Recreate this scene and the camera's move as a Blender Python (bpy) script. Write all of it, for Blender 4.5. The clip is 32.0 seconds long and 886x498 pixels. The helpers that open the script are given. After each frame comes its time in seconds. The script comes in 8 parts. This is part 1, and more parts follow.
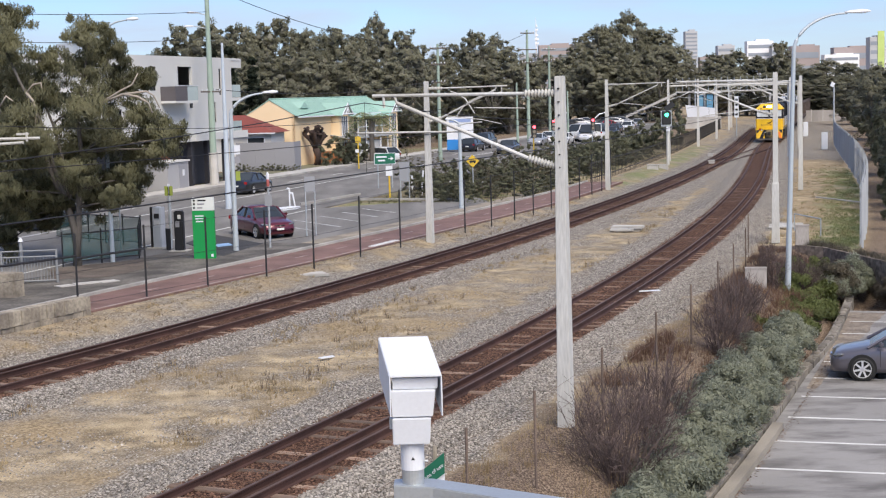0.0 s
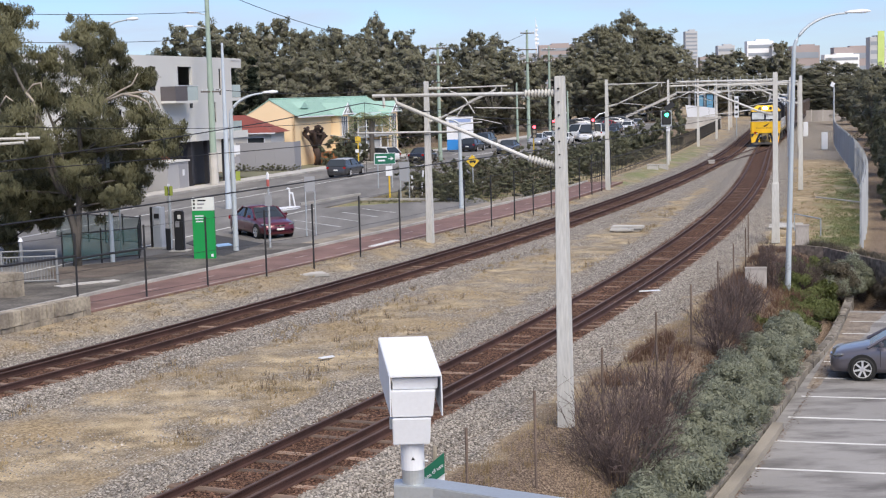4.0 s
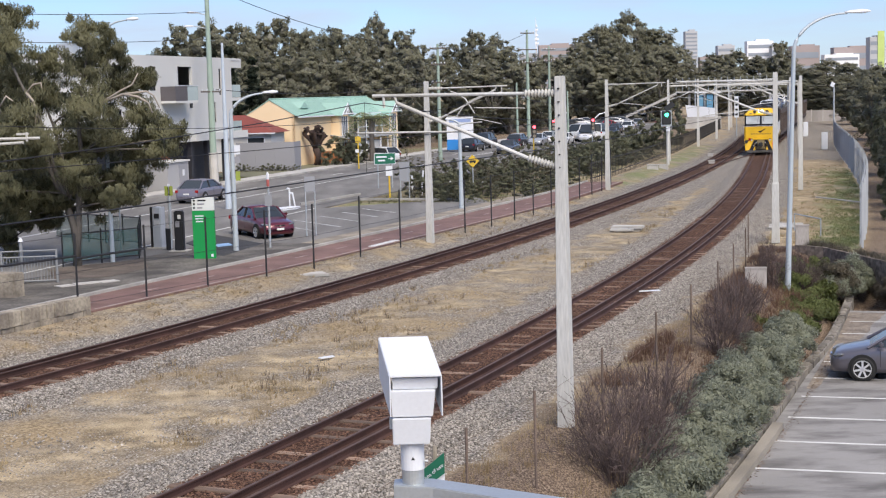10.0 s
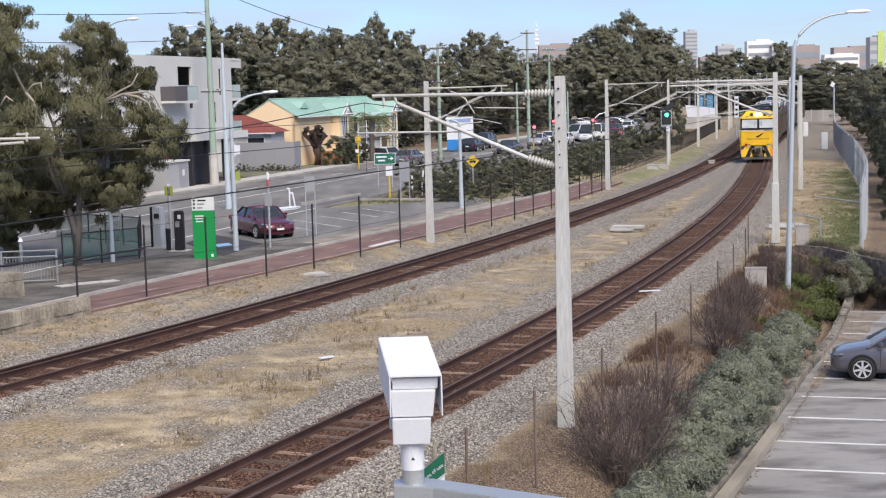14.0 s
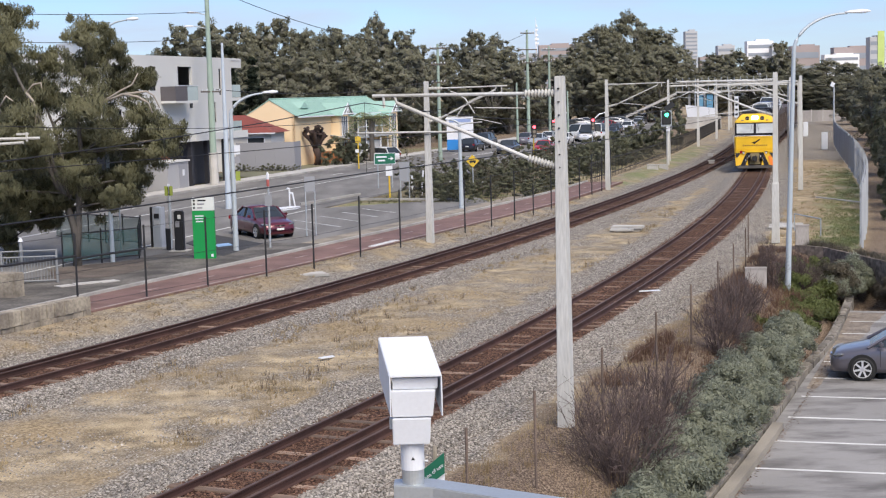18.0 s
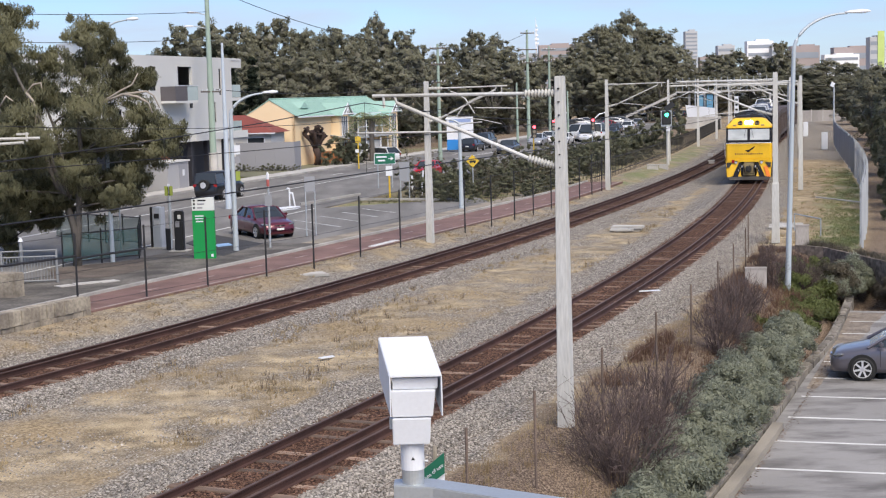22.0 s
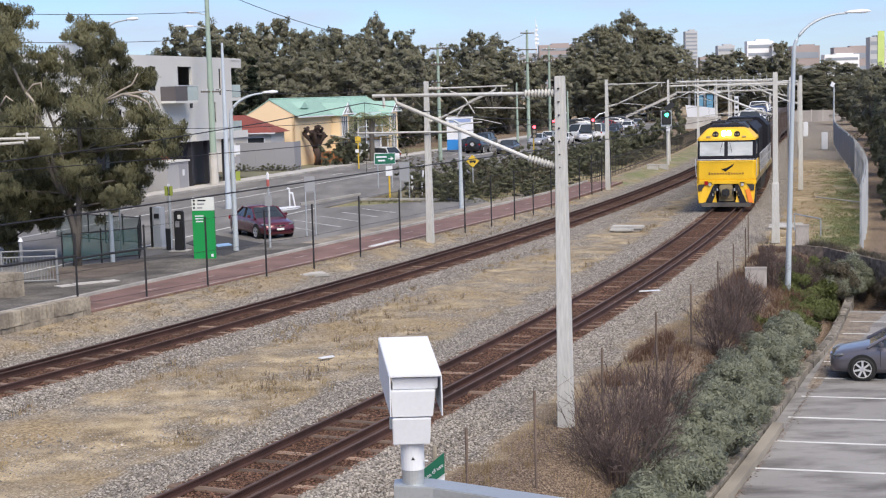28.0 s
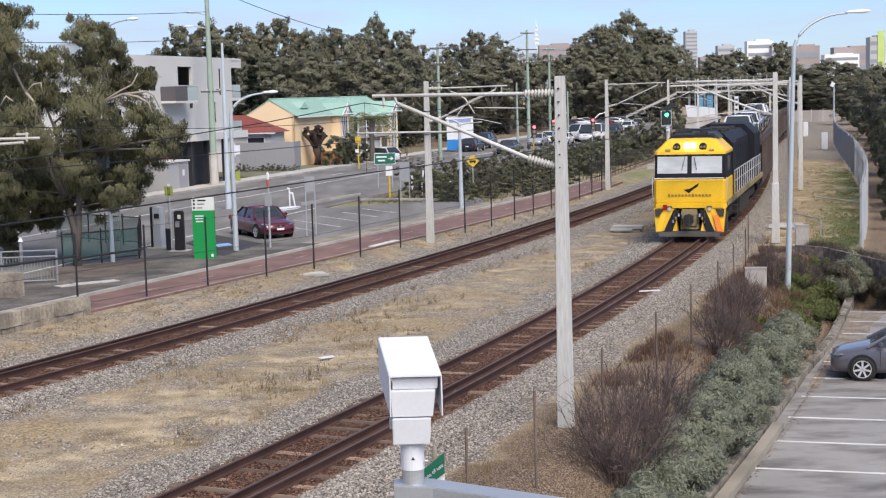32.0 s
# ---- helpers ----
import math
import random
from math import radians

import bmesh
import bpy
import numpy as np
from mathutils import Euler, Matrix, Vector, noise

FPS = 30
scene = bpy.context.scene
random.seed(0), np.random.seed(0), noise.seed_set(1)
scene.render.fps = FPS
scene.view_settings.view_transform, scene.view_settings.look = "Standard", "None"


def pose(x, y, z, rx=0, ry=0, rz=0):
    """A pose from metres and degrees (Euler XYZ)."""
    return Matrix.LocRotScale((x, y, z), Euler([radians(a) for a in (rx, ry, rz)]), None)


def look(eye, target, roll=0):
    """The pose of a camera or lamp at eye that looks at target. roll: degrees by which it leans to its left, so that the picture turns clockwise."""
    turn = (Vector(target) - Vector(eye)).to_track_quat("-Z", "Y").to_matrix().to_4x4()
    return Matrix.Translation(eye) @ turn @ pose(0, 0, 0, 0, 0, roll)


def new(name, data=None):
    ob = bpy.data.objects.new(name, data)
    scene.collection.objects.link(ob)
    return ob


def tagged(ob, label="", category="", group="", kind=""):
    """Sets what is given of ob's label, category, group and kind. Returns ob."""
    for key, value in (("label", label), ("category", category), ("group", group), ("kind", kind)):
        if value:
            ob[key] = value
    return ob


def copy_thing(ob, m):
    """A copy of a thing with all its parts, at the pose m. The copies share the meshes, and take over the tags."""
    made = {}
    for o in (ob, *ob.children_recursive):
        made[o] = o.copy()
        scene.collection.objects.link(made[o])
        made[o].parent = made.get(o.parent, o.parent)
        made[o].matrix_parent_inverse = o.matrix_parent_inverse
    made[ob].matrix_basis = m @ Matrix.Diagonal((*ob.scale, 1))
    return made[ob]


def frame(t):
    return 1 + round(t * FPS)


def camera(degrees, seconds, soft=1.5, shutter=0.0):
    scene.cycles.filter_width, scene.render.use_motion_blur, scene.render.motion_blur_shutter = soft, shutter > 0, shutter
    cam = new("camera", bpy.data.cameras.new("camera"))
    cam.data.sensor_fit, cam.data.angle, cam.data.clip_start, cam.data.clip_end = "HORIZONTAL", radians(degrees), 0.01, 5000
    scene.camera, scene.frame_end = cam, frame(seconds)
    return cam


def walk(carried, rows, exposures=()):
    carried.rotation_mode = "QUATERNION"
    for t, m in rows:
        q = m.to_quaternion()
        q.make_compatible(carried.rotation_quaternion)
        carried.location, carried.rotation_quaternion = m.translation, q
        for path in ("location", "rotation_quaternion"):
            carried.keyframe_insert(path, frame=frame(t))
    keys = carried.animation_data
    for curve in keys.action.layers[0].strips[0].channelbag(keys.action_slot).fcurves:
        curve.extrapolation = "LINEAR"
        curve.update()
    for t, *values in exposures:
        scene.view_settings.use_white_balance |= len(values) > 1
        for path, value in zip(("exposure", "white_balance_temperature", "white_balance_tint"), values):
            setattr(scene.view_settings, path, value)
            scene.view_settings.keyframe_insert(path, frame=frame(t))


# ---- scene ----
cam = camera(33.56, 32.0, soft=1.2)
EYE = (0.0, 0.0, 6.5)
VIEW = look(EYE, (0.0, 100.0, 6.5 - 100.0 * math.tan(0.1056)), -1.564)
walk(cam, [(0.0, VIEW), (32.0, VIEW)])

# ---- daylight: thin bright cloud, weak wide sun ----
SUN_EL, SUN_AZ = 48.0, 158.0
world = bpy.data.worlds.new("sky")
scene.world = world
world.use_nodes = True
wn, wl = world.node_tree.nodes, world.node_tree.links
wn.clear()
w_out = wn.new("ShaderNodeOutputWorld")
w_bg = wn.new("ShaderNodeBackground")
w_sky = wn.new("ShaderNodeTexSky")
w_sky.sky_type = "NISHITA"
w_sky.sun_disc = False
w_sky.sun_elevation, w_sky.sun_rotation = radians(SUN_EL), radians(SUN_AZ)
w_sky.air_density, w_sky.dust_density, w_sky.ozone_density = 1.0, 0.3, 2.5
w_co = wn.new("ShaderNodeTexCoord")
w_map = wn.new("ShaderNodeMapping")
w_map.inputs["Scale"].default_value = (2.2, 2.2, 13.0)
w_noise = wn.new("ShaderNodeTexNoise")
w_noise.inputs["Scale"].default_value = 2.2
w_noise.inputs["Detail"].default_value = 7.0
w_noise.inputs["Roughness"].default_value = 0.55
w_ramp = wn.new("ShaderNodeValToRGB")
w_ramp.color_ramp.elements[0].position = 0.40
w_ramp.color_ramp.elements[1].position = 0.72
w_mix = wn.new("ShaderNodeMixRGB")
w_mix.inputs[2].default_value = (3.75, 4.27, 5.35, 1)
wl.new(w_co.outputs["Generated"], w_map.inputs["Vector"])
wl.new(w_map.outputs["Vector"], w_noise.inputs["Vector"])
wl.new(w_noise.outputs["Fac"], w_ramp.inputs["Fac"])
wl.new(w_ramp.outputs["Color"], w_mix.inputs["Fac"])
w_tint = wn.new("ShaderNodeMixRGB")
w_tint.blend_type = "MULTIPLY"
w_tint.inputs["Fac"].default_value = 1.0
w_tint.inputs[2].default_value = (0.55, 0.67, 0.97, 1)
wl.new(w_sky.outputs["Color"], w_tint.inputs[1])
wl.new(w_tint.outputs["Color"], w_mix.inputs[1])
wl.new(w_mix.outputs["Color"], w_bg.inputs["Color"])
w_bg.inputs["Strength"].default_value = 0.105
wl.new(w_bg.outputs["Background"], w_out.inputs["Surface"])

sun = new("sun", bpy.data.lights.new("sun", "SUN"))
sun.data.energy, sun.data.angle, sun.data.color = 3.4, radians(45), (1.0, 0.90, 0.77)
_az, _el = radians(SUN_AZ), radians(SUN_EL)
sun.matrix_world = look((math.sin(_az) * math.cos(_el) * 50, math.cos(_az) * math.cos(_el) * 50, math.sin(_el) * 50), (0, 0, 0))
scene.view_settings.exposure = 0.62


# ---- materials ----
def mat(name, col, rough=0.7, metal=0.0, scale=6.0, vary=0.25, bump=0.15, fine=40.0, rand=0.0, col2=None, spec=0.5, stretch=(1, 1, 1), island=False):
    """A procedural surface: two scales of colour change, fine relief, and a change from piece to piece."""
    m = bpy.data.materials.new(name)
    m.use_nodes = True
    n, l = m.node_tree.nodes, m.node_tree.links
    b = n["Principled BSDF"]
    b.inputs["Roughness"].default_value, b.inputs["Metallic"].default_value = rough, metal
    b.inputs["Specular IOR Level"].default_value = spec
    co = n.new("ShaderNodeTexCoord")
    mp = n.new("ShaderNodeMapping")
    mp.inputs["Scale"].default_value = stretch
    l.new(co.outputs["Object"], mp.inputs["Vector"])
    big, small = n.new("ShaderNodeTexNoise"), n.new("ShaderNodeTexNoise")
    for t, s in ((big, scale * 0.15), (small, fine)):
        t.inputs["Scale"].default_value, t.inputs["Detail"].default_value = s, 5
        l.new(mp.outputs["Vector"], t.inputs["Vector"])
    d = col2 or tuple(c * (1 - vary) for c in col)
    a = n.new("ShaderNodeMixRGB")
    a.inputs[1].default_value, a.inputs[2].default_value = (*col, 1), (*d, 1)
    r = n.new("ShaderNodeValToRGB")
    r.color_ramp.elements[0].position, r.color_ramp.elements[1].position = 0.35, 0.65
    l.new(big.outputs["Fac"], r.inputs["Fac"])
    l.new(r.outputs["Color"], a.inputs["Fac"])
    f = n.new("ShaderNodeMixRGB")
    f.blend_type = "MULTIPLY"
    f.inputs["Fac"].default_value = min(1.0, vary * 1.6)
    l.new(a.outputs["Color"], f.inputs[1])
    l.new(small.outputs["Fac"], f.inputs[2])
    g = n.new("ShaderNodeHueSaturation")
    g.inputs["Saturation"].default_value = 0.75 if vary > 0.3 else 1.0
    g.inputs["Value"].default_value = 1.0 + vary * 0.8
    l.new(f.outputs["Color"], g.inputs["Color"])
    last = g
    if rand:
        src = n.new("ShaderNodeNewGeometry").outputs["Random Per Island"] if island else n.new("ShaderNodeObjectInfo").outputs["Random"]
        mr = n.new("ShaderNodeMapRange")
        mr.inputs["To Min"].default_value, mr.inputs["To Max"].default_value = 1 - rand, 1 + rand
        l.new(src, mr.inputs["Value"])
        h = n.new("ShaderNodeHueSaturation")
        l.new(mr.outputs["Result"], h.inputs["Value"])
        l.new(last.outputs["Color"], h.inputs["Color"])
        last = h
    l.new(last.outputs["Color"], b.inputs["Base Color"])
    if bump:
        k = n.new("ShaderNodeBump")
        k.inputs["Strength"].default_value, k.inputs["Distance"].default_value = bump, 0.02
        l.new(small.outputs["Fac"], k.inputs["Height"])
        l.new(k.outputs["Normal"], b.inputs["Normal"])
    return m


def glow(name, col, strength):
    m = bpy.data.materials.new(name)
    m.use_nodes = True
    b = m.node_tree.nodes["Principled BSDF"]
    b.inputs["Base Color"].default_value = (*[min(1, c) for c in col], 1)
    b.inputs["Emission Color"].default_value, b.inputs["Emission Strength"].default_value = (*col, 1), strength
    return m


def leafy(name, col, col2, rand=0.3):
    m = mat(name, col, 0.6, 0, 2.0, 0.2, 0.0, 8.0, rand, col2, 0.3, island=True)
    n, l = m.node_tree.nodes, m.node_tree.links
    b, o = n["Principled BSDF"], n["Material Output"]
    tr, mx = n.new("ShaderNodeBsdfTranslucent"), n.new("ShaderNodeMixShader")
    mx.inputs["Fac"].default_value = 0.5
    l.new(b.inputs["Base Color"].links[0].from_socket, tr.inputs["Color"])
    l.new(b.outputs["BSDF"], mx.inputs[1])
    l.new(tr.outputs["BSDF"], mx.inputs[2])
    l.new(mx.outputs["Shader"], o.inputs["Surface"])
    return m


CONCRETE = mat("concrete", (0.50, 0.48, 0.45), 0.85, 0, 5, 0.25, 0.3, 30)
MASTGREY = mat("galvanised mast", (0.61, 0.61, 0.585), 0.7, 0.05, 2.6, 0.32, 0.15, 14, col2=(0.44, 0.425, 0.38), stretch=(2, 2, 0.25))
GALV = mat("galvanised steel", (0.50, 0.53, 0.55), 0.45, 0.6, 6, 0.15, 0.05, 30)
WHITEPAINT = mat("white paint", (0.66, 0.68, 0.72), 0.5, 0, 4, 0.08, 0.05, 30)
BLACKSTEEL = mat("black painted steel", (0.018, 0.018, 0.02), 0.5, 0, 5, 0.2, 0.1)
RUST = mat("rusted rail", (0.085, 0.027, 0.016), 0.75, 0.2, 8, 0.4, 0.3, 40)
RAILTOP = mat("worn rail head", (0.125, 0.080, 0.062), 0.6, 0.3, 4, 0.3, 0.05, stretch=(1, 0.2, 1))
SLEEPER = mat("weathered timber", (0.33, 0.195, 0.115), 0.9, 0, 10, 0.5, 0.6, 30, 0.55, stretch=(0.3, 3, 1))
ASPHALT = mat("grey asphalt", (0.215, 0.202, 0.186), 0.9, 0, 2.6, 0.40, 0.25, 16, col2=(0.125, 0.116, 0.105), stretch=(1.6, 0.35, 1))
DARKASPHALT = mat("dark asphalt", (0.05, 0.05, 0.053), 0.9, 0, 3, 0.3, 0.25, 60)
REDPATH = mat("red asphalt", (0.215, 0.098, 0.074), 0.9, 0, 5, 0.35, 0.25, 40)
LINE = mat("road marking paint", (0.72, 0.72, 0.70), 0.7, 0, 10, 0.3, 0.1, 50)
KERB = mat("kerb concrete", (0.44, 0.42, 0.38), 0.85, 0, 4, 0.35, 0.3, 30)
LIMESTONE = mat("limestone block", (0.40, 0.335, 0.235), 0.9, 0, 9, 0.5, 0.5, 10, 0.12, col2=(0.21, 0.17, 0.125))
WHITEWALL = mat("white render wall", (0.57, 0.57, 0.555), 0.8, 0, 1, 0.08, 0.1, 30)
DARKWALL = mat("charcoal render wall", (0.035, 0.035, 0.045), 0.7, 0, 2, 0.2, 0.1)
GREYWALL = mat("grey metal fence", (0.29, 0.29, 0.31), 0.6, 0.1, 1, 0.12, 0.05, 30)
CREAM = mat("cream render wall", (0.84, 0.655, 0.42), 0.85, 0, 1, 0.1, 0.15, 30)
ROOFGREEN = mat("green metal roof", (0.34, 0.52, 0.44), 0.55, 0.1, 1, 0.12, 0.05, 30)
ROOFRED = mat("red tile roof", (0.205, 0.052, 0.04), 0.75, 0, 3, 0.25, 0.2, 12)
GLASS = mat("dark window glass", (0.03, 0.035, 0.04), 0.06, 0, 2, 0.1, 0.0, spec=0.8)
BARK = mat("grey bark", (0.17, 0.145, 0.12), 0.9, 0, 6, 0.45, 0.6, 14, stretch=(1, 1, 0.3))
TWIG = mat("bare twig", (0.110, 0.080, 0.074), 0.9, 0, 5, 0.3, 0.0, rand=0.4, island=True)
YELLOW = mat("yellow loco paint", (0.80, 0.485, 0.018), 0.42, 0, 6, 0.16, 0.03, 12)
NAVY = mat("dark blue loco paint", (0.011, 0.011, 0.017), 0.6, 0, 3, 0.3, 0.08, 20, spec=0.25)
GRIME = mat("grimy underframe", (0.045, 0.04, 0.036), 0.8, 0.1, 6, 0.4, 0.3, 30)
WAGON = mat("brown wagon paint", (0.085, 0.062, 0.055), 0.7, 0, 4, 0.3, 0.15, 20)
RUBBER = mat("tyre rubber", (0.02, 0.02, 0.02), 0.85, 0, 8, 0.3, 0.2)
ALLOY = mat("alloy rim", (0.68, 0.68, 0.70), 0.35, 0.5, 8, 0.1, 0.0)
HEADLAMP = mat("headlamp glass", (0.40, 0.42, 0.43), 0.1, 0.3, 8, 0.3, 0.0, 12, col2=(0.16, 0.17, 0.18))
TAILRED = mat("red lamp plastic", (0.30, 0.01, 0.012), 0.2, 0, 8, 0.05, 0.0)
GUMLEAF = leafy("gum leaves", (0.225, 0.222, 0.130), (0.150, 0.150, 0.090))
DARKLEAF = leafy("dark tree leaves", (0.262, 0.260, 0.186), (0.205, 0.205, 0.147), 0.25)
# crown core colours, darker than the leaves to paint in inner shade
DARKHEART = mat("shade-dark crown core", (0.190, 0.185, 0.135), 0.9, 0, 1.1, 0.45, 1.0, 4.0, 0.2, spec=0.1)
SCRUBHEART = mat("shade-dark scrub core", (0.150, 0.155, 0.100), 0.9, 0, 1.6, 0.45, 1.0, 7.0, 0.5, spec=0.1)
PINELEAF = leafy("pine needles", (0.040, 0.052, 0.034), (0.030, 0.040, 0.028))
GREYLEAF = leafy("grey saltbush leaves", (0.345, 0.365, 0.285), (0.215, 0.235, 0.175))
GREENLEAF = leafy("green shrub leaves", (0.165, 0.190, 0.070), (0.110, 0.130, 0.050))
SCRUBLEAF = leafy("dull scrub leaves", (0.225, 0.235, 0.160), (0.160, 0.168, 0.112), 0.25)
PALMLEAF = leafy("palm fronds", (0.27, 0.29, 0.15), (0.19, 0.21, 0.10))
DULLGALV = mat("dull galvanised rail", (0.25, 0.26, 0.27), 0.7, 0.1, 5, 0.2, 0.05, 30)
DRYGRASS = leafy("dry grass", (0.40, 0.31, 0.17), (0.30, 0.22, 0.12))


# ---- building helpers ----
def box(bm, cx, cy, cz, sx, sy, sz, m=None):
    v = [bm.verts.new((cx + dx * sx / 2, cy + dy * sy / 2, cz + dz * sz / 2)) for dx in (-1, 1) for dy in (-1, 1) for dz in (-1, 1)]
    if m is not None:
        for k in v:
            k.co = m @ k.co
    for f in ((0, 1, 3, 2), (4, 6, 7, 5), (0, 4, 5, 1), (2, 3, 7, 6), (0, 2, 6, 4), (1, 5, 7, 3)):
        bm.faces.new([v[i] for i in f])
    return bm


def loft(bm, rings, caps=True):
    """Skin a list of rings of equally many points."""
    vs = [[bm.verts.new(p) for p in r] for r in rings]
    k = len(vs[0])
    for a, b in zip(vs, vs[1:]):
        for i in range(k):
            bm.faces.new((a[i], a[(i + 1) % k], b[(i + 1) % k], b[i]))
    if caps:
        bm.faces.new(vs[0][::-1])
        bm.faces.new(vs[-1])
    return bm


def tube(bm, pts, radii, n=8):
    """A round bar along points; radii one number or one for each point."""
    pts = [Vector(p) for p in pts]
    if not isinstance(radii, (list, tuple)):
        radii = [radii] * len(pts)
    rings = []
    for i, p in enumerate(pts):
        d = (pts[min(i + 1, len(pts) - 1)] - pts[max(i - 1, 0)]).normalized()
        a = d.orthogonal().normalized() if abs(d.z) > 0.9 else d.cross(Vector((0, 0, 1))).normalized()
        b = d.cross(a)
        rings.append([p + (a * math.cos(2 * math.pi * j / n) + b * math.sin(2 * math.pi * j / n)) * radii[i] for j in range(n)])
    return loft(bm, rings)


def prism(bm, outline, x0, x1):
    """A (y, z) outline drawn out along x."""
    return loft(bm, [[(x0, y, z) for y, z in outline], [(x1, y, z) for y, z in outline]])


def slab(bm, outline, z0, z1):
    """An (x, y) outline drawn up from z0 to z1."""
    return loft(bm, [[(x, y, z0) for x, y in outline], [(x, y, z1) for x, y in outline]])


def part(name, bm, material, parent=None, label="", bevel=0.0, smooth=False):
    bmesh.ops.recalc_face_normals(bm, faces=bm.faces[:])
    if bevel:
        bmesh.ops.bevel(bm, geom=[e for e in bm.edges if e.is_manifold and e.calc_face_angle(0) > 0.6], offset=bevel, segments=2, affect="EDGES", clamp_overlap=True)
    me = bpy.data.meshes.new(name)
    bm.to_mesh(me)
    bm.free()
    me.materials.append(material)
    if smooth:
        me.shade_smooth()
    ob = new(name, me)
    ob.parent = parent
    if label:
        ob["label"] = label
    return ob


def pydata(name, verts, faces, material, parent=None, label="", smooth=False, normals=None):
    me = bpy.data.meshes.new(name)
    me.from_pydata([tuple(v) for v in verts], [], [tuple(int(i) for i in f) for f in faces])
    me.materials.append(material)
    if smooth or normals is not None:
        me.shade_smooth()
    if normals is not None:
        me.normals_split_custom_set_from_vertices(np.asarray(normals, np.float32))
    ob = new(name, me)
    ob.parent = parent
    if label:
        ob["label"] = label
    return ob


def thing(name, x, y, z, rz, label, category, group="", kind=""):
    ob = new(name)
    ob.matrix_basis = pose(x, y, z, 0, 0, rz)
    return tagged(ob, label, category, group, kind)


def B():
    return bmesh.new()


# ---- the two tracks, as curves over y ----
CURVE_A = (3.2328953765e-06, -0.00186180476737, 0.6018005068844, -29.5444882493)
CURVE_B = (6.4060915843e-06, -0.00246295084313, 0.5513532374958, -15.822044139)
STRAIGHT = 175.0


def on_curve(c, y):
    """x of the centre line and its slope; straight past the last sighting."""
    def at(v):
        return ((c[0] * v + c[1]) * v + c[2]) * v + c[3], (3 * c[0] * v + 2 * c[1]) * v + c[2]
    if y > STRAIGHT:
        x, s = at(STRAIGHT)
        return x + s * (y - STRAIGHT), s
    return at(y)


def off(c, y, o, z=0.0):
    """The point o metres to the right of the curve."""
    x, s = on_curve(c, y)
    k = math.hypot(1, s)
    return Vector((x + o / k, y - o * s / k, z))


def heading(c, y):
    return -math.degrees(math.atan(on_curve(c, y)[1]))


def sweep(name, c, ys, profile, material, parent=None, kind="", label=""):
    """A closed (offset, z) profile swept along a track curve."""
    bm = B()
    loft(bm, [[off(c, y, o, z) for o, z in profile] for y in ys])
    ob = part(name, bm, material, parent, label)
    if kind:
        ob["kind"] = kind
    return ob


def yrange(a, b, step):
    k = max(1, int(round((b - a) / step)))
    return [a + (b - a) * i / k for i in range(k + 1)]


# ---- ground ----
CARPARK_Z = -1.6


def side_of_b(x, y):
    """Signed distance right of track B, and the y of its foot (arrays)."""
    f = y.copy()
    c = CURVE_B
    for _ in range(6):
        g = np.minimum(f, STRAIGHT)
        xc = ((c[0] * g + c[1]) * g + c[2]) * g + c[3]
        s = (3 * c[0] * g + 2 * c[1]) * g + c[2]
        xc = xc + s * (f - g)
        k = np.sqrt(1 + s * s)
        d = ((x - xc) * 1.0 - (y - f) * s) / k
        f = np.clip(y + d * s / k, 8, 400)
    return d, f


# the retaining wall's line at the end of the car park: offsets right of track B, and their y
WALL_O, WALL_Y = (3.0, 4.4, 5.6, 8.2, 16.0, 60.0), (62.5, 62.3, 61.5, 57.0, 55.0, 53.0)


def ground_height(d, f):
    z = np.full_like(d, -0.28)
    drop = np.clip((d - 3.9) / 2.6, 0, 1)
    drop = drop * drop * (3 - 2 * drop)
    near = np.clip((np.interp(d, WALL_O, WALL_Y) - f) / 0.5, 0, 1)
    z = z - drop * near * (-CARPARK_Z - 0.42) - np.clip((d - 6.45) / 0.2, 0, 1) * near * 0.45
    return z


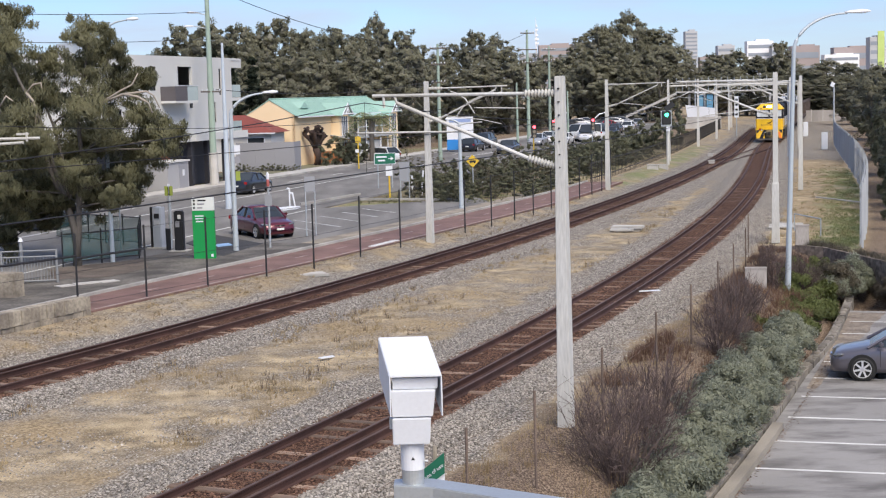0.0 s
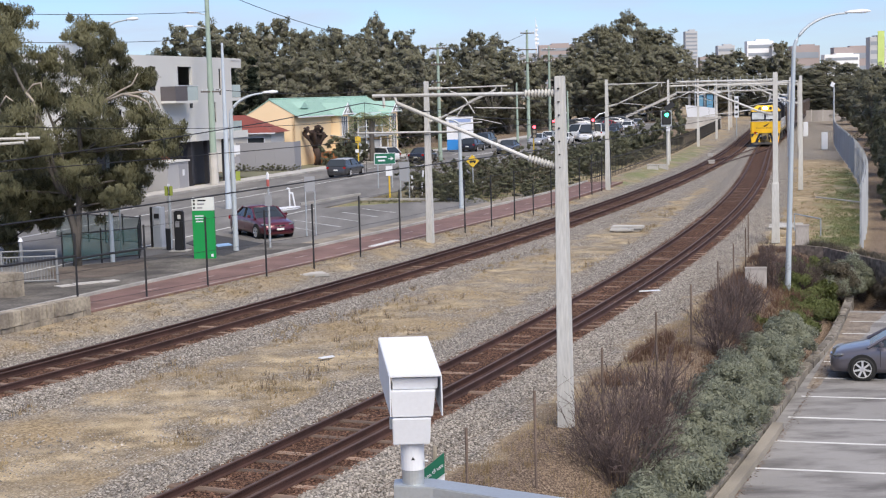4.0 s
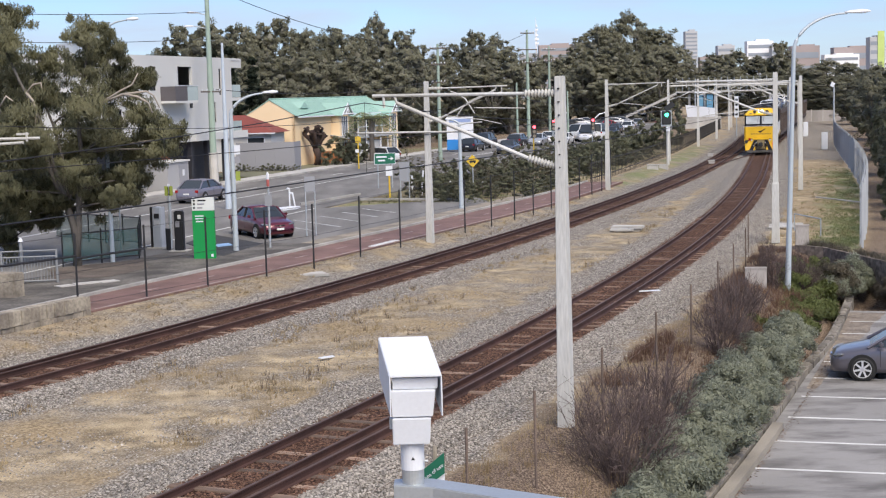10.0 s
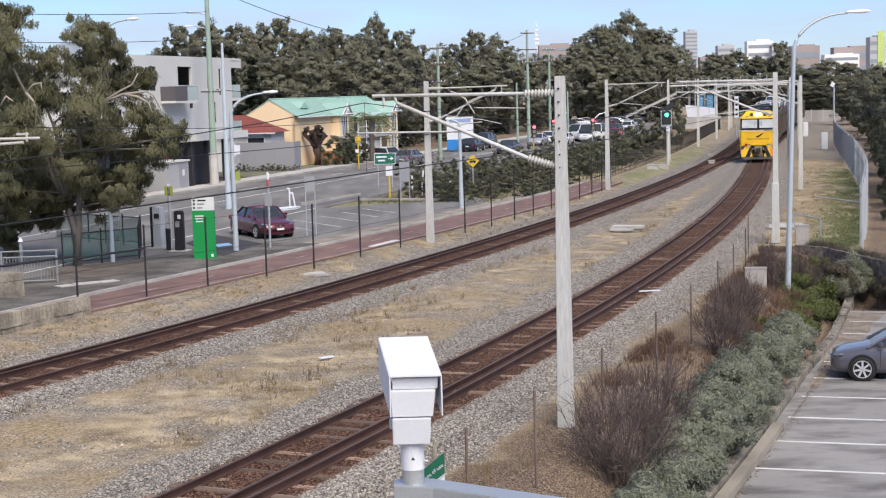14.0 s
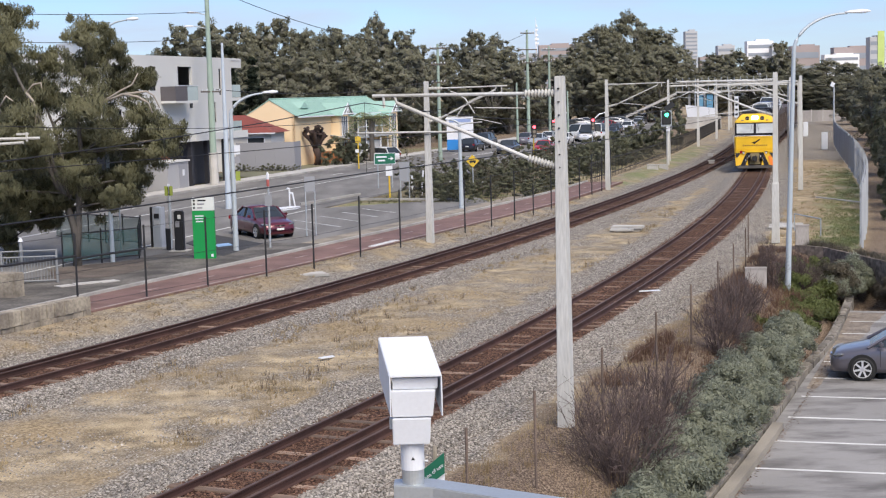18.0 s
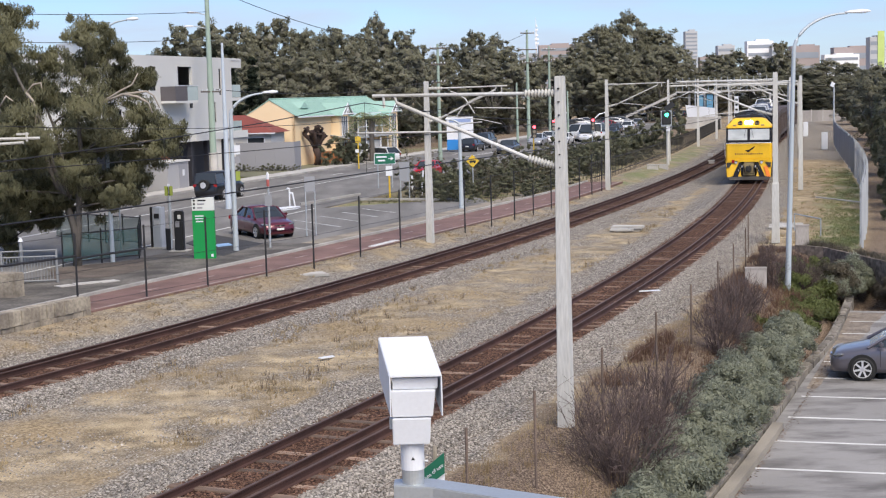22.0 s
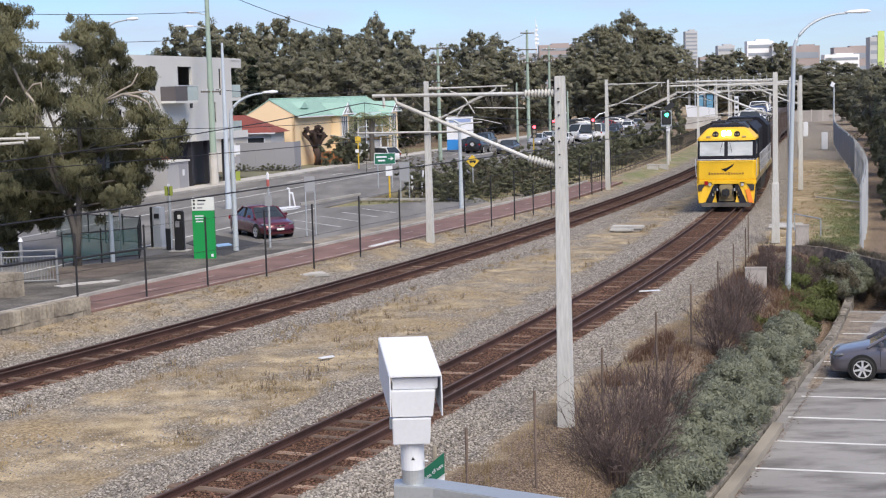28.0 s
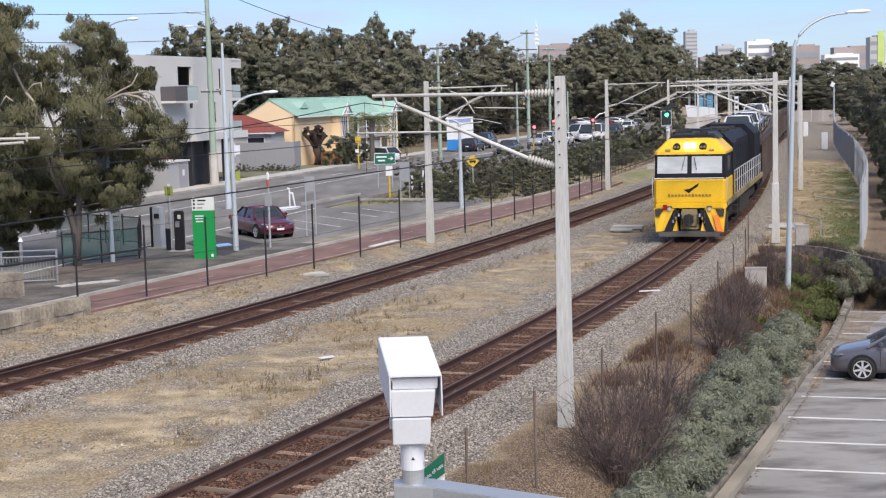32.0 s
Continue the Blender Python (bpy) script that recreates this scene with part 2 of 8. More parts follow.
def build_ground():
    xs = np.concatenate([[-3000, -900, -300, -120, -70], np.arange(-50, -14, 1.0), np.arange(-14, 24, 0.33), np.arange(24, 42, 0.5), np.arange(42, 60, 1.0), [70, 120, 300, 900, 3000]])
    ys = np.concatenate([[-1500, -200, -40, 0, 10], np.arange(17, 76, 0.33), np.arange(76, 130, 0.6), np.arange(130, 210, 1.0), [220, 240, 270, 300, 400, 700, 1500, 4000]])
    X, Y = np.meshgrid(xs, ys)
    d, f = side_of_b(X, Y)
    far = (np.abs(X) > 110) | (Y > 350) | (Y < 5)
    c = CURVE_A
    g = np.clip(Y, 0, STRAIGHT)
    xa = ((c[0] * g + c[1]) * g + c[2]) * g + c[3]
    sa = (3 * c[0] * g + 2 * c[1]) * g + c[2]
    da = (X - xa - sa * (Y - g)) / np.sqrt(1 + sa * sa)
    bank = np.clip((-da - 2.7) / 0.9, 0, 1)
    Z = np.where(far, np.where(X < 30, -0.06, -0.28), ground_height(d, f) + 0.22 * bank)
    rough = np.array([noise.noise(Vector((x * 0.5, y * 0.5, 3.0))) + 0.5 * noise.noise(Vector((x * 2.2, y * 2.2, 9.0))) for x, y in zip(X.ravel(), Y.ravel())]).reshape(X.shape)
    flat = np.clip((d - 6.0), 0, 1) * (f < 62)
    Z = Z + np.where(far, 0, rough * 0.05 * (1 - flat) * (1 - 0.8 * (da < -3.6)))
    n, m = X.shape
    idx = np.arange(n * m).reshape(n, m)
    faces = np.stack([idx[:-1, :-1], idx[:-1, 1:], idx[1:, 1:], idx[1:, :-1]], -1).reshape(-1, 4)
    ob = pydata("ground", np.stack([X, Y, Z], -1).reshape(-1, 3), faces, ground_material(), smooth=True)
    tagged(ob, "sandy railway ground with grey ballast and dry grass", "ground", kind="structure")
    # where loose ballast lies, and where brown leaf litter and green grass grow
    wig = rough * 0.55
    stones = np.clip(1 - (np.abs(d) - 2.55 + wig) / 0.5, 0, 1)
    stones = np.maximum(stones, np.clip(1 - (np.abs(da) - 2.5 + wig) / 0.6, 0, 1))
    between = (d < 2.9) & (da > -3.2)
    stones = np.maximum(stones, 0.37 * between + 0.10 * between * np.clip((Y - 85) / 35, 0, 1))
    stones = np.maximum(stones, (0.52 + 0.3 * rough) * (da < -2.4) * (da > -5.3))
    stones = np.maximum(stones, 0.5 * np.clip((d + 8.0) / 1.0, 0, 1) * np.clip((-d - 2.3) / 1.0, 0, 1) * np.clip(0.5 + rough * 1.3 + (Y - 38) / 50, 0, 1))
    litter = np.clip((d - 2.7 + wig) / 0.5, 0, 1) * (f < np.interp(d, WALL_O, WALL_Y) + 0.3)
    litter = np.maximum(litter, np.clip((-da - 7.6) / 0.8, 0, 1) * np.clip((Y - 88) / 3, 0, 1) * 0.8)
    litter = np.maximum(litter, np.clip((d - 6.9) / 0.5, 0, 1) * (Y > 50) * 0.9)
    green = np.clip((d - 4.6 + wig * 2) / 1.6, 0, 1) * np.clip(0.55 + rough * 1.2, 0, 1) * (f > 61) * np.clip((122 - f) / 12, 0, 1) * (d < 7.0)
    stones = np.maximum(stones, np.clip((f - 128) / 6, 0, 1) * (d > 2) * (d < 7.2) * 0.9)
    green = np.maximum(green, np.clip((-da - 2.6) / 0.5, 0, 1) * np.clip(0.45 + rough, 0, 1) * (Y > 100) * (Y < 165) * (da > -5.0))
    green = np.maximum(green, np.clip((-da - 6.4) / 0.8, 0, 1) * np.clip(0.45 + rough * 0.8, 0, 1) * (Y > 86) * (Y < 180) * (da > -40) * 0.8)
    for key, val in (("stones", stones), ("litter", litter), ("green", green)):
        at = ob.data.attributes.new(key, "FLOAT", "POINT")
        at.data.foreach_set("value", np.where(far, 0.0, val).ravel().astype(np.float32))


def ground_material(all_stone=False, tones=((0.130, 0.117, 0.102), (0.305, 0.280, 0.247), (0.58, 0.543, 0.488))):
    m = bpy.data.materials.new("railway ground")
    m.use_nodes = True
    n, l = m.node_tree.nodes, m.node_tree.links
    b = n["Principled BSDF"]
    b.inputs["Roughness"].default_value = 0.95
    b.inputs["Specular IOR Level"].default_value = 0.2
    co = n.new("ShaderNodeTexCoord")

    def tex(kind, scale, detail=4.0):
        t = n.new(kind)
        t.inputs["Scale"].default_value = scale
        if kind == "ShaderNodeTexNoise":
            t.inputs["Detail"].default_value = detail
        l.new(co.outputs["Object"], t.inputs["Vector"])
        return t

    def ramp(src, stops):
        r = n.new("ShaderNodeValToRGB")
        while len(r.color_ramp.elements) < len(stops):
            r.color_ramp.elements.new(0.5)
        for e, (p, c) in zip(r.color_ramp.elements, stops):
            e.position, e.color = p, (*c, 1)
        l.new(src, r.inputs["Fac"])
        return r.outputs["Color"]

    def mix(fac, a, c):
        k = n.new("ShaderNodeMixRGB")
        l.new(fac, k.inputs["Fac"])
        l.new(a, k.inputs[1])
        l.new(c, k.inputs[2])
        return k.outputs["Color"]

    def attr(name):
        a = n.new("ShaderNodeAttribute")
        a.attribute_name = name
        return a.outputs["Fac"]

    patch, mid, fine = tex("ShaderNodeTexNoise", 0.22, 5), tex("ShaderNodeTexNoise", 1.4, 6), tex("ShaderNodeTexNoise", 14, 6)
    grit = tex("ShaderNodeTexNoise", 26, 3)
    blend = n.new("ShaderNodeMath")
    blend.operation = "MULTIPLY_ADD"
    l.new(grit.outputs["Fac"], blend.inputs[0])
    blend.inputs[1].default_value = 0.9
    shift = n.new("ShaderNodeMath")
    shift.operation = "SUBTRACT"
    l.new(mid.outputs["Fac"], shift.inputs[0])
    shift.inputs[1].default_value = 0.45
    l.new(shift.outputs["Value"], blend.inputs[2])
    sand = ramp(blend.outputs["Value"], [(0.28, (0.150, 0.116, 0.076)), (0.50, (0.335, 0.265, 0.168)), (0.72, (0.535, 0.43, 0.28))])
    straw = ramp(fine.outputs["Fac"], [(0.35, (0.175, 0.130, 0.080)), (0.65, (0.415, 0.322, 0.195))])
    base = mix(ramp(patch.outputs["Fac"], [(0.46, (0, 0, 0)), (0.58, (1, 1, 1))]), sand, straw)
    # scattered pebbles and clods lying in the sand
    clod = tex("ShaderNodeTexVoronoi", 15.0)
    clod.inputs["Randomness"].default_value = 1.0
    pebble = ramp(clod.outputs["Color"], [(0.2, (0.125, 0.100, 0.074)), (0.5, (0.27, 0.225, 0.165)), (0.8, (0.52, 0.45, 0.35))])
    size = n.new("ShaderNodeMath")
    size.operation = "MULTIPLY_ADD"
    l.new(tex("ShaderNodeTexNoise", 0.9, 6).outputs["Fac"], size.inputs[0])
    size.inputs[1].default_value = 1.5
    l.new(clod.outputs["Distance"], size.inputs[2])
    base = mix(ramp(size.outputs["Value"], [(0.96, (0.85, 0.85, 0.85)), (1.30, (0, 0, 0))]), base, pebble)
    cell = tex("ShaderNodeTexVoronoi", 21.0)
    stone = ramp(cell.outputs["Color"], list(zip((0.12, 0.5, 0.88), tones)))
    gap = ramp(cell.outputs["Distance"], [(0.30, (1, 1, 1)), (0.72, (0.34, 0.31, 0.28))])
    mul = n.new("ShaderNodeMixRGB")
    mul.blend_type = "MULTIPLY"
    mul.inputs["Fac"].default_value = 1.0
    l.new(stone, mul.inputs[1])
    l.new(gap, mul.inputs[2])
    cover = n.new("ShaderNodeMath")
    cover.operation = "MULTIPLY_ADD"
    l.new(tex("ShaderNodeTexNoise", 0.55, 8).outputs["Fac"], cover.inputs[0])
    cover.inputs[1].default_value, cover.inputs[2].default_value = 1.7, -0.92
    both = n.new("ShaderNodeMath")
    both.operation = "ADD"
    l.new(cover.outputs["Value"], both.inputs[0])
    l.new(attr("stones"), both.inputs[1])
    base = mix(ramp(both.outputs["Value"], [(0.22, (0, 0, 0)), (0.62, (0.75, 0.75, 0.75)), (0.95, (1, 1, 1))]), base, mul.outputs["Color"])
    if all_stone:
        base = mul.outputs["Color"]
    lit = ramp(tex("ShaderNodeTexNoise", 27, 5).outputs["Fac"], [(0.36, (0.050, 0.035, 0.025)), (0.5, (0.140, 0.100, 0.072)), (0.64, (0.33, 0.255, 0.185))])
    base = mix(attr("litter"), base, lit)
    grn = ramp(fine.outputs["Fac"], [(0.3, (0.10, 0.125, 0.05)), (0.7, (0.24, 0.265, 0.12))])
    base = mix(attr("green"), base, grn)
    l.new(base, b.inputs["Base Color"])
    add = n.new("ShaderNodeMath")
    add.operation = "ADD"
    l.new(cell.outputs["Distance"], add.inputs[0])
    l.new(fine.outputs["Fac"], add.inputs[1])
    k = n.new("ShaderNodeBump")
    k.inputs["Strength"].default_value, k.inputs["Distance"].default_value = 0.8, 0.04
    k.invert = True
    l.new(add.outputs["Value"], k.inputs["Height"])
    l.new(k.outputs["Normal"], b.inputs["Normal"])
    return m


build_ground()


# ---- tracks ----
def build_track(c, third, name, label, y0, y1):
    """Dual-gauge track: two outer rails and a third inside one of them, on timber sleepers."""
    t = thing(name, 0, 0, 0, 0, label, "railway track", kind="structure")
    ys = yrange(y0, y1, 2.0)
    for o in (-0.7525, 0.7525, third):
        foot = [(o - 0.07, -0.155), (o + 0.07, -0.155), (o + 0.012, -0.13), (o + 0.012, -0.045), (o + 0.036, -0.03), (o + 0.036, -0.006), (o - 0.036, -0.006), (o - 0.036, -0.03), (o - 0.012, -0.045), (o - 0.012, -0.13)]
        r = sweep("rail", c, ys, foot, RUST, t)
        sweep("rail_head", c, ys, [(o - 0.030, -0.010), (o + 0.030, -0.010), (o + 0.026, 0.0), (o - 0.026, 0.0)], RAILTOP, r)
    bed = [(-1.30, -0.36), (1.30, -0.36), (1.30, -0.185), (1.0, -0.172), (0.0, -0.164), (-1.0, -0.172), (-1.30, -0.185)]
    sweep("ballast_bed", c, ys, bed, BALLAST, t)
    for s in (-1, 1):
        rim = [(1.10, -0.42), (1.10, -0.180), (1.45, -0.158), (1.80, -0.21), (2.35, -0.33)]
        sweep("ballast_shoulder", c, ys, [(s * o, z) for o, z in rim][::s], SHOULDER, t)
    bm = B()
    box(bm, 0, 0, -0.215, 2.5, 0.22, 0.14)
    for e in bm.verts:
        e.co.x += random.uniform(-0.02, 0.02)
    proto = part("sleeper", bm, SLEEPER, t, bevel=0.012)
    y, first, made = y0 + 0.3, True, 0
    while y < y1 and made < 290:
        o = proto if first else new("sleeper", proto.data)
        first = False
        o.parent = t
        p = off(c, y, random.uniform(-0.05, 0.05))
        o.matrix_basis = pose(p.x, p.y, p.z + random.uniform(-0.036, 0.004) - 0.018 * min(1.0, max(0.0, (y - 40) / 25)), 0, random.uniform(-0.6, 0.6), heading(c, y) + random.uniform(-1.5, 1.5))
        y += 0.68 / math.hypot(1, on_curve(c, y)[1])
        made += 1
    return t


SHOULDER = ground_material(True)
BALLAST = ground_material(True, ((0.030, 0.014, 0.009), (0.098, 0.050, 0.033), (0.235, 0.140, 0.098)))
build_track(CURVE_B, 0.3845, "track_near", "dual-gauge railway track with brown rusty rails on timber sleepers", 18.0, 215.0)
build_track(CURVE_A, -0.3845, "track_far", "curved dual-gauge railway track with rusty rails beside the fence", 26.0, 225.0)
# ---- the road, which runs straight beside the railway ----
ROAD0, ROADD, ROADN = Vector((-22.6, 94.5)), Vector((0.29, 0.957)), Vector((0.957, -0.29))
ROADRZ = -math.degrees(math.atan2(0.29, 0.957))


def rd(a, p, z=0.0):
    """A point a metres along the road and p metres right of its far kerb line."""
    q = ROAD0 + ROADD * a + ROADN * p
    return Vector((q.x, q.y, z))


def road_strip(name, a0, a1, p0, p1, z0, z1, material, parent=None, label=""):
    return part(name, slab(B(), [rd(a0, p0)[:2], rd(a1, p0)[:2], rd(a1, p1)[:2], rd(a0, p1)[:2]], z0, z1), material, parent, label)


def strip(name, c, ys, f0, f1, z0, z1, material, parent=None, label=""):
    """A flat strip along a track curve between two offsets that change with y."""
    bm = B()
    loft(bm, [[off(c, y, f0(y), z0), off(c, y, f1(y), z0), off(c, y, f1(y), z1), off(c, y, f0(y), z1)] for y in ys])
    return part(name, bm, material, parent, label)


def path_near(y):
    return -5.0 + max(0.0, min(1.0, (y - 44) / 40)) * 1.7


def path_far(y):
    return -7.3 + max(0.0, min(1.0, (y - 49) / 44)) * 1.5


road = tagged(road_strip("road", -75, 190, 1.6, 17.4, -0.1, 0.008, ASPHALT), "grey asphalt two-way road with worn white lines", "road", kind="structure")
for a0, a1, p in ((-70, 48, 8.2), (56, 180, 8.2)):
    road_strip("centre_line", a0, a1, p, p + 0.13, 0.008, 0.014, LINE, road)
for k in range(26):
    road_strip("lane_dash", -60 + 9 * k, -57 + 9 * k, 4.9, 5.0, 0.008, 0.014, LINE, road)
road_strip("edge_line", -70, -4, 17.0, 17.12, 0.008, 0.014, LINE, road)
foot = tagged(road_strip("pavement", -75, 190, -0.6, 1.3, -0.1, 0.13, CONCRETE), "pale concrete footpath beside the road", "pavement", kind="structure")
road_strip("kerb", -75, 190, 1.3, 1.6, -0.1, 0.135, KERB, foot)

lot = tagged(part("parking_lot", slab(B(), [off(CURVE_A, y, path_far(y) - 1.2)[:2] for y in yrange(50, 84, 4)] + [off(CURVE_A, 88, -9.5)[:2], rd(-4, 17.3)[:2], rd(-38, 17.3)[:2]], -0.1, 0.004), ASPHALT), "grey asphalt station car park with bay lines", "car park", kind="structure")
WORNLINE = mat("worn path marking", (0.42, 0.33, 0.29), 0.85, 0, 14, 0.5, 0.1, 30, col2=(0.27, 0.15, 0.12))
path = tagged(strip("path", CURVE_A, yrange(26, 102, 2), path_far, path_near, -0.12, 0.0, REDPATH), "red asphalt cycle path with white lines", "path", kind="structure")
strip("edge_line", CURVE_A, yrange(44, 102, 2), lambda y: path_near(y) - 0.22, lambda y: path_near(y) - 0.10, 0.0, 0.006, WORNLINE, path)
for k in range(20):
    y = 38 + 3.2 * k
    strip("lane_dash", CURVE_A, [y, y + 0.9], lambda v: path_far(v) * 0.55 + path_near(v) * 0.45 - 0.04, lambda v: path_far(v) * 0.55 + path_near(v) * 0.45 + 0.05, 0.0, 0.006, WORNLINE, path)
strip("kerb", CURVE_A, yrange(26, 102, 2), lambda y: path_far(y) - 0.16, path_far, -0.12, 0.10, KERB, path)
verge = tagged(strip("verge", CURVE_A, yrange(62.0, 90, 2), lambda y: path_far(y) - 1.5, lambda y: path_far(y) - 0.16, -0.12, 0.03, mat("sandy verge", (0.33, 0.27, 0.19), 0.95, 0, 6, 0.4, 0.5, 14)), "sandy strip between path and car park", "verge", kind="structure")
# the gum tree's shade is painted into this colour, besides wear and stains
PAVING = mat("worn stained paving with tree shade", (0.185, 0.164, 0.136), 0.9, 0, 5.0, 0.6, 0.3, 10, col2=(0.075, 0.063, 0.051))
apron = tagged(strip("pavement", CURVE_A, yrange(36, 62, 2), lambda y: -12.5, lambda y: path_far(y) - 0.16, -0.12, 0.03, PAVING), "worn grey concrete paving round the ticket machines", "pavement", kind="structure")

# ---- car park below the near track ----
def b_at(y, o, z=0.0):
    return off(CURVE_B, y, o, z)


LOTASPHALT = mat("stained car park asphalt", (0.30, 0.29, 0.28), 0.9, 0, 1.3, 0.45, 0.25, 60, col2=(0.23, 0.22, 0.21))
# dark oil and tyre stains on the asphalt
_n, _l = LOTASPHALT.node_tree.nodes, LOTASPHALT.node_tree.links
_co, _mp, _st, _rp, _mu = (_n.new(k) for k in ("ShaderNodeTexCoord", "ShaderNodeMapping", "ShaderNodeTexNoise", "ShaderNodeValToRGB", "ShaderNodeMixRGB"))
_mp.inputs["Scale"].default_value = (0.7, 1.5, 1)
_st.inputs["Scale"].default_value, _st.inputs["Detail"].default_value, _st.inputs["Roughness"].default_value = 0.75, 6, 0.62
_rp.color_ramp.elements[0].position, _rp.color_ramp.elements[0].color = 0.30, (0.38, 0.36, 0.35, 1)
_rp.color_ramp.elements[1].position, _rp.color_ramp.elements[1].color = 0.56, (1.08, 1.07, 1.06, 1)
_mu.blend_type, _mu.inputs["Fac"].default_value = "MULTIPLY", 1.0
_bc = _n["Principled BSDF"].inputs["Base Color"]
_l.new(_co.outputs["Object"], _mp.inputs["Vector"])
_l.new(_mp.outputs["Vector"], _st.inputs["Vector"])
_l.new(_st.outputs["Fac"], _rp.inputs["Fac"])
_l.new(_bc.links[0].from_socket, _mu.inputs[1])
_l.new(_rp.outputs["Color"], _mu.inputs[2])
_l.new(_mu.outputs["Color"], _bc)
pk = tagged(part("car_park", loft(B(), [[b_at(y, 6.75, z) for z in (-1.9, -1.585)][::-1] + [b_at(y, 40, -1.9), b_at(y, 40, -1.585)] for y in yrange(14, 54.0, 2)]), LOTASPHALT), "grey asphalt car park with white bay lines", "car park", kind="structure")
BAYDIR = Vector((0.962, -0.272, 0)).normalized()
for k in range(-4, 9):
    p = Vector((6.5 + 0.905 * k, 30.48 + 2.357 * k, -1.585))
    q = p + BAYDIR * 5.2
    w = Vector((0.03, 0.06, 0)).normalized() * 0.05
    part("bay_line", slab(B(), [(p - w)[:2], (q - w)[:2], (q + w)[:2], (p + w)[:2]], -1.586, -1.580), LINE, pk)
kerb = tagged(part("kerb", loft(B(), [[b_at(y, q + 6.45, -1.9), b_at(y, q + 6.72, -1.9), b_at(y, q + 6.72, -1.42), b_at(y, q + 6.45, -1.42)] for y, q in ((v, 0.30 * min(1, max(0, (v - 42) / 6))) for v in yrange(22, 56.5, 1))]), mat("mossy kerb", (0.27, 0.235, 0.185), 0.9, 0, 6, 0.45, 0.3, 16)), "mossy concrete kerb along the garden bed", "kerb", kind="structure")
beam = tagged(part("kerb", loft(B(), [[b_at(y, 6.78, -1.9), b_at(y, 7.05, -1.9), b_at(y, 7.04, -1.44), b_at(y, 6.79, -1.44)] for y in yrange(17, 36.6, 1)]), mat("brown grey kerb concrete", (0.30, 0.27, 0.225), 0.9, 0, 4, 0.3, 0.3, 25)), "wide pale concrete kerb beam", "kerb", kind="structure")
# washed-out soil lying on the asphalt along the far kerb
soil = random.Random(19)
tagged(part("soil_wash", slab(B(), [b_at(y, 6.95)[:2] for y in yrange(41, 53.6, 0.9)] + [b_at(y, 7.15 + (y - 41) * 0.085 + soil.uniform(-0.12, 0.12))[:2] for y in yrange(41, 53.6, 0.6)][::-1], -1.60, -1.581), mat("washed brown soil", (0.30, 0.235, 0.165), 0.95, 0, 12, 0.5, 0.5, 10, col2=(0.17, 0.13, 0.095))), "washed-out brown soil along the kerb", "soil", kind="structure")
# upright edging stones behind the kerb
edge = random.Random(23)
EDGING = mat("grey brown edging stone", (0.165, 0.140, 0.108), 0.95, 0, 7, 0.4, 0.5, 18, 0.6)
stone_mesh = part("edging_stone", loft(B(), [[(sx * w, sy * d + 0.02 * sx, z + 0.015 * sy * (z > 0)) for sx, sy in ((-1, -1), (0.1, -1.1), (1, -0.9), (1, 1), (-0.2, 1.08), (-1, 0.9))] for z, w, d in ((-0.3, 0.10, 0.15), (0.0, 0.10, 0.15), (0.055, 0.085, 0.13), (0.07, 0.05, 0.09))]), EDGING, kerb)
ye = 25.0
while ye < 55.5:
    o = stone_mesh if ye == 25.0 else new("edging_stone", stone_mesh.data)
    o.parent = kerb
    p = b_at(ye, 6.60 + 0.30 * min(1, max(0, (ye - 42) / 6)) + edge.uniform(-0.03, 0.03), -1.45 + edge.uniform(-0.06, 0.03))
    o.matrix_basis = pose(p[0], p[1], p[2], edge.uniform(-5, 5), edge.uniform(-5, 5), heading(CURVE_B, ye) + edge.uniform(-9, 9))
    ye += 0.30

back = tagged(part("retaining_wall", loft(B(), [[b_at(y - 0.35, o, -1.9), b_at(y - 0.02, o, -1.9), b_at(y - 0.02, o, -0.16), b_at(y - 0.35, o, -0.16)] for o, y in zip(WALL_O[1:], WALL_Y[1:])]), mat("stained dark concrete", (0.27, 0.205, 0.155), 0.95, 0, 26, 0.5, 1.0, 5, col2=(0.085, 0.066, 0.050))), "dark stained retaining wall at the end of the car park", "wall", kind="structure")


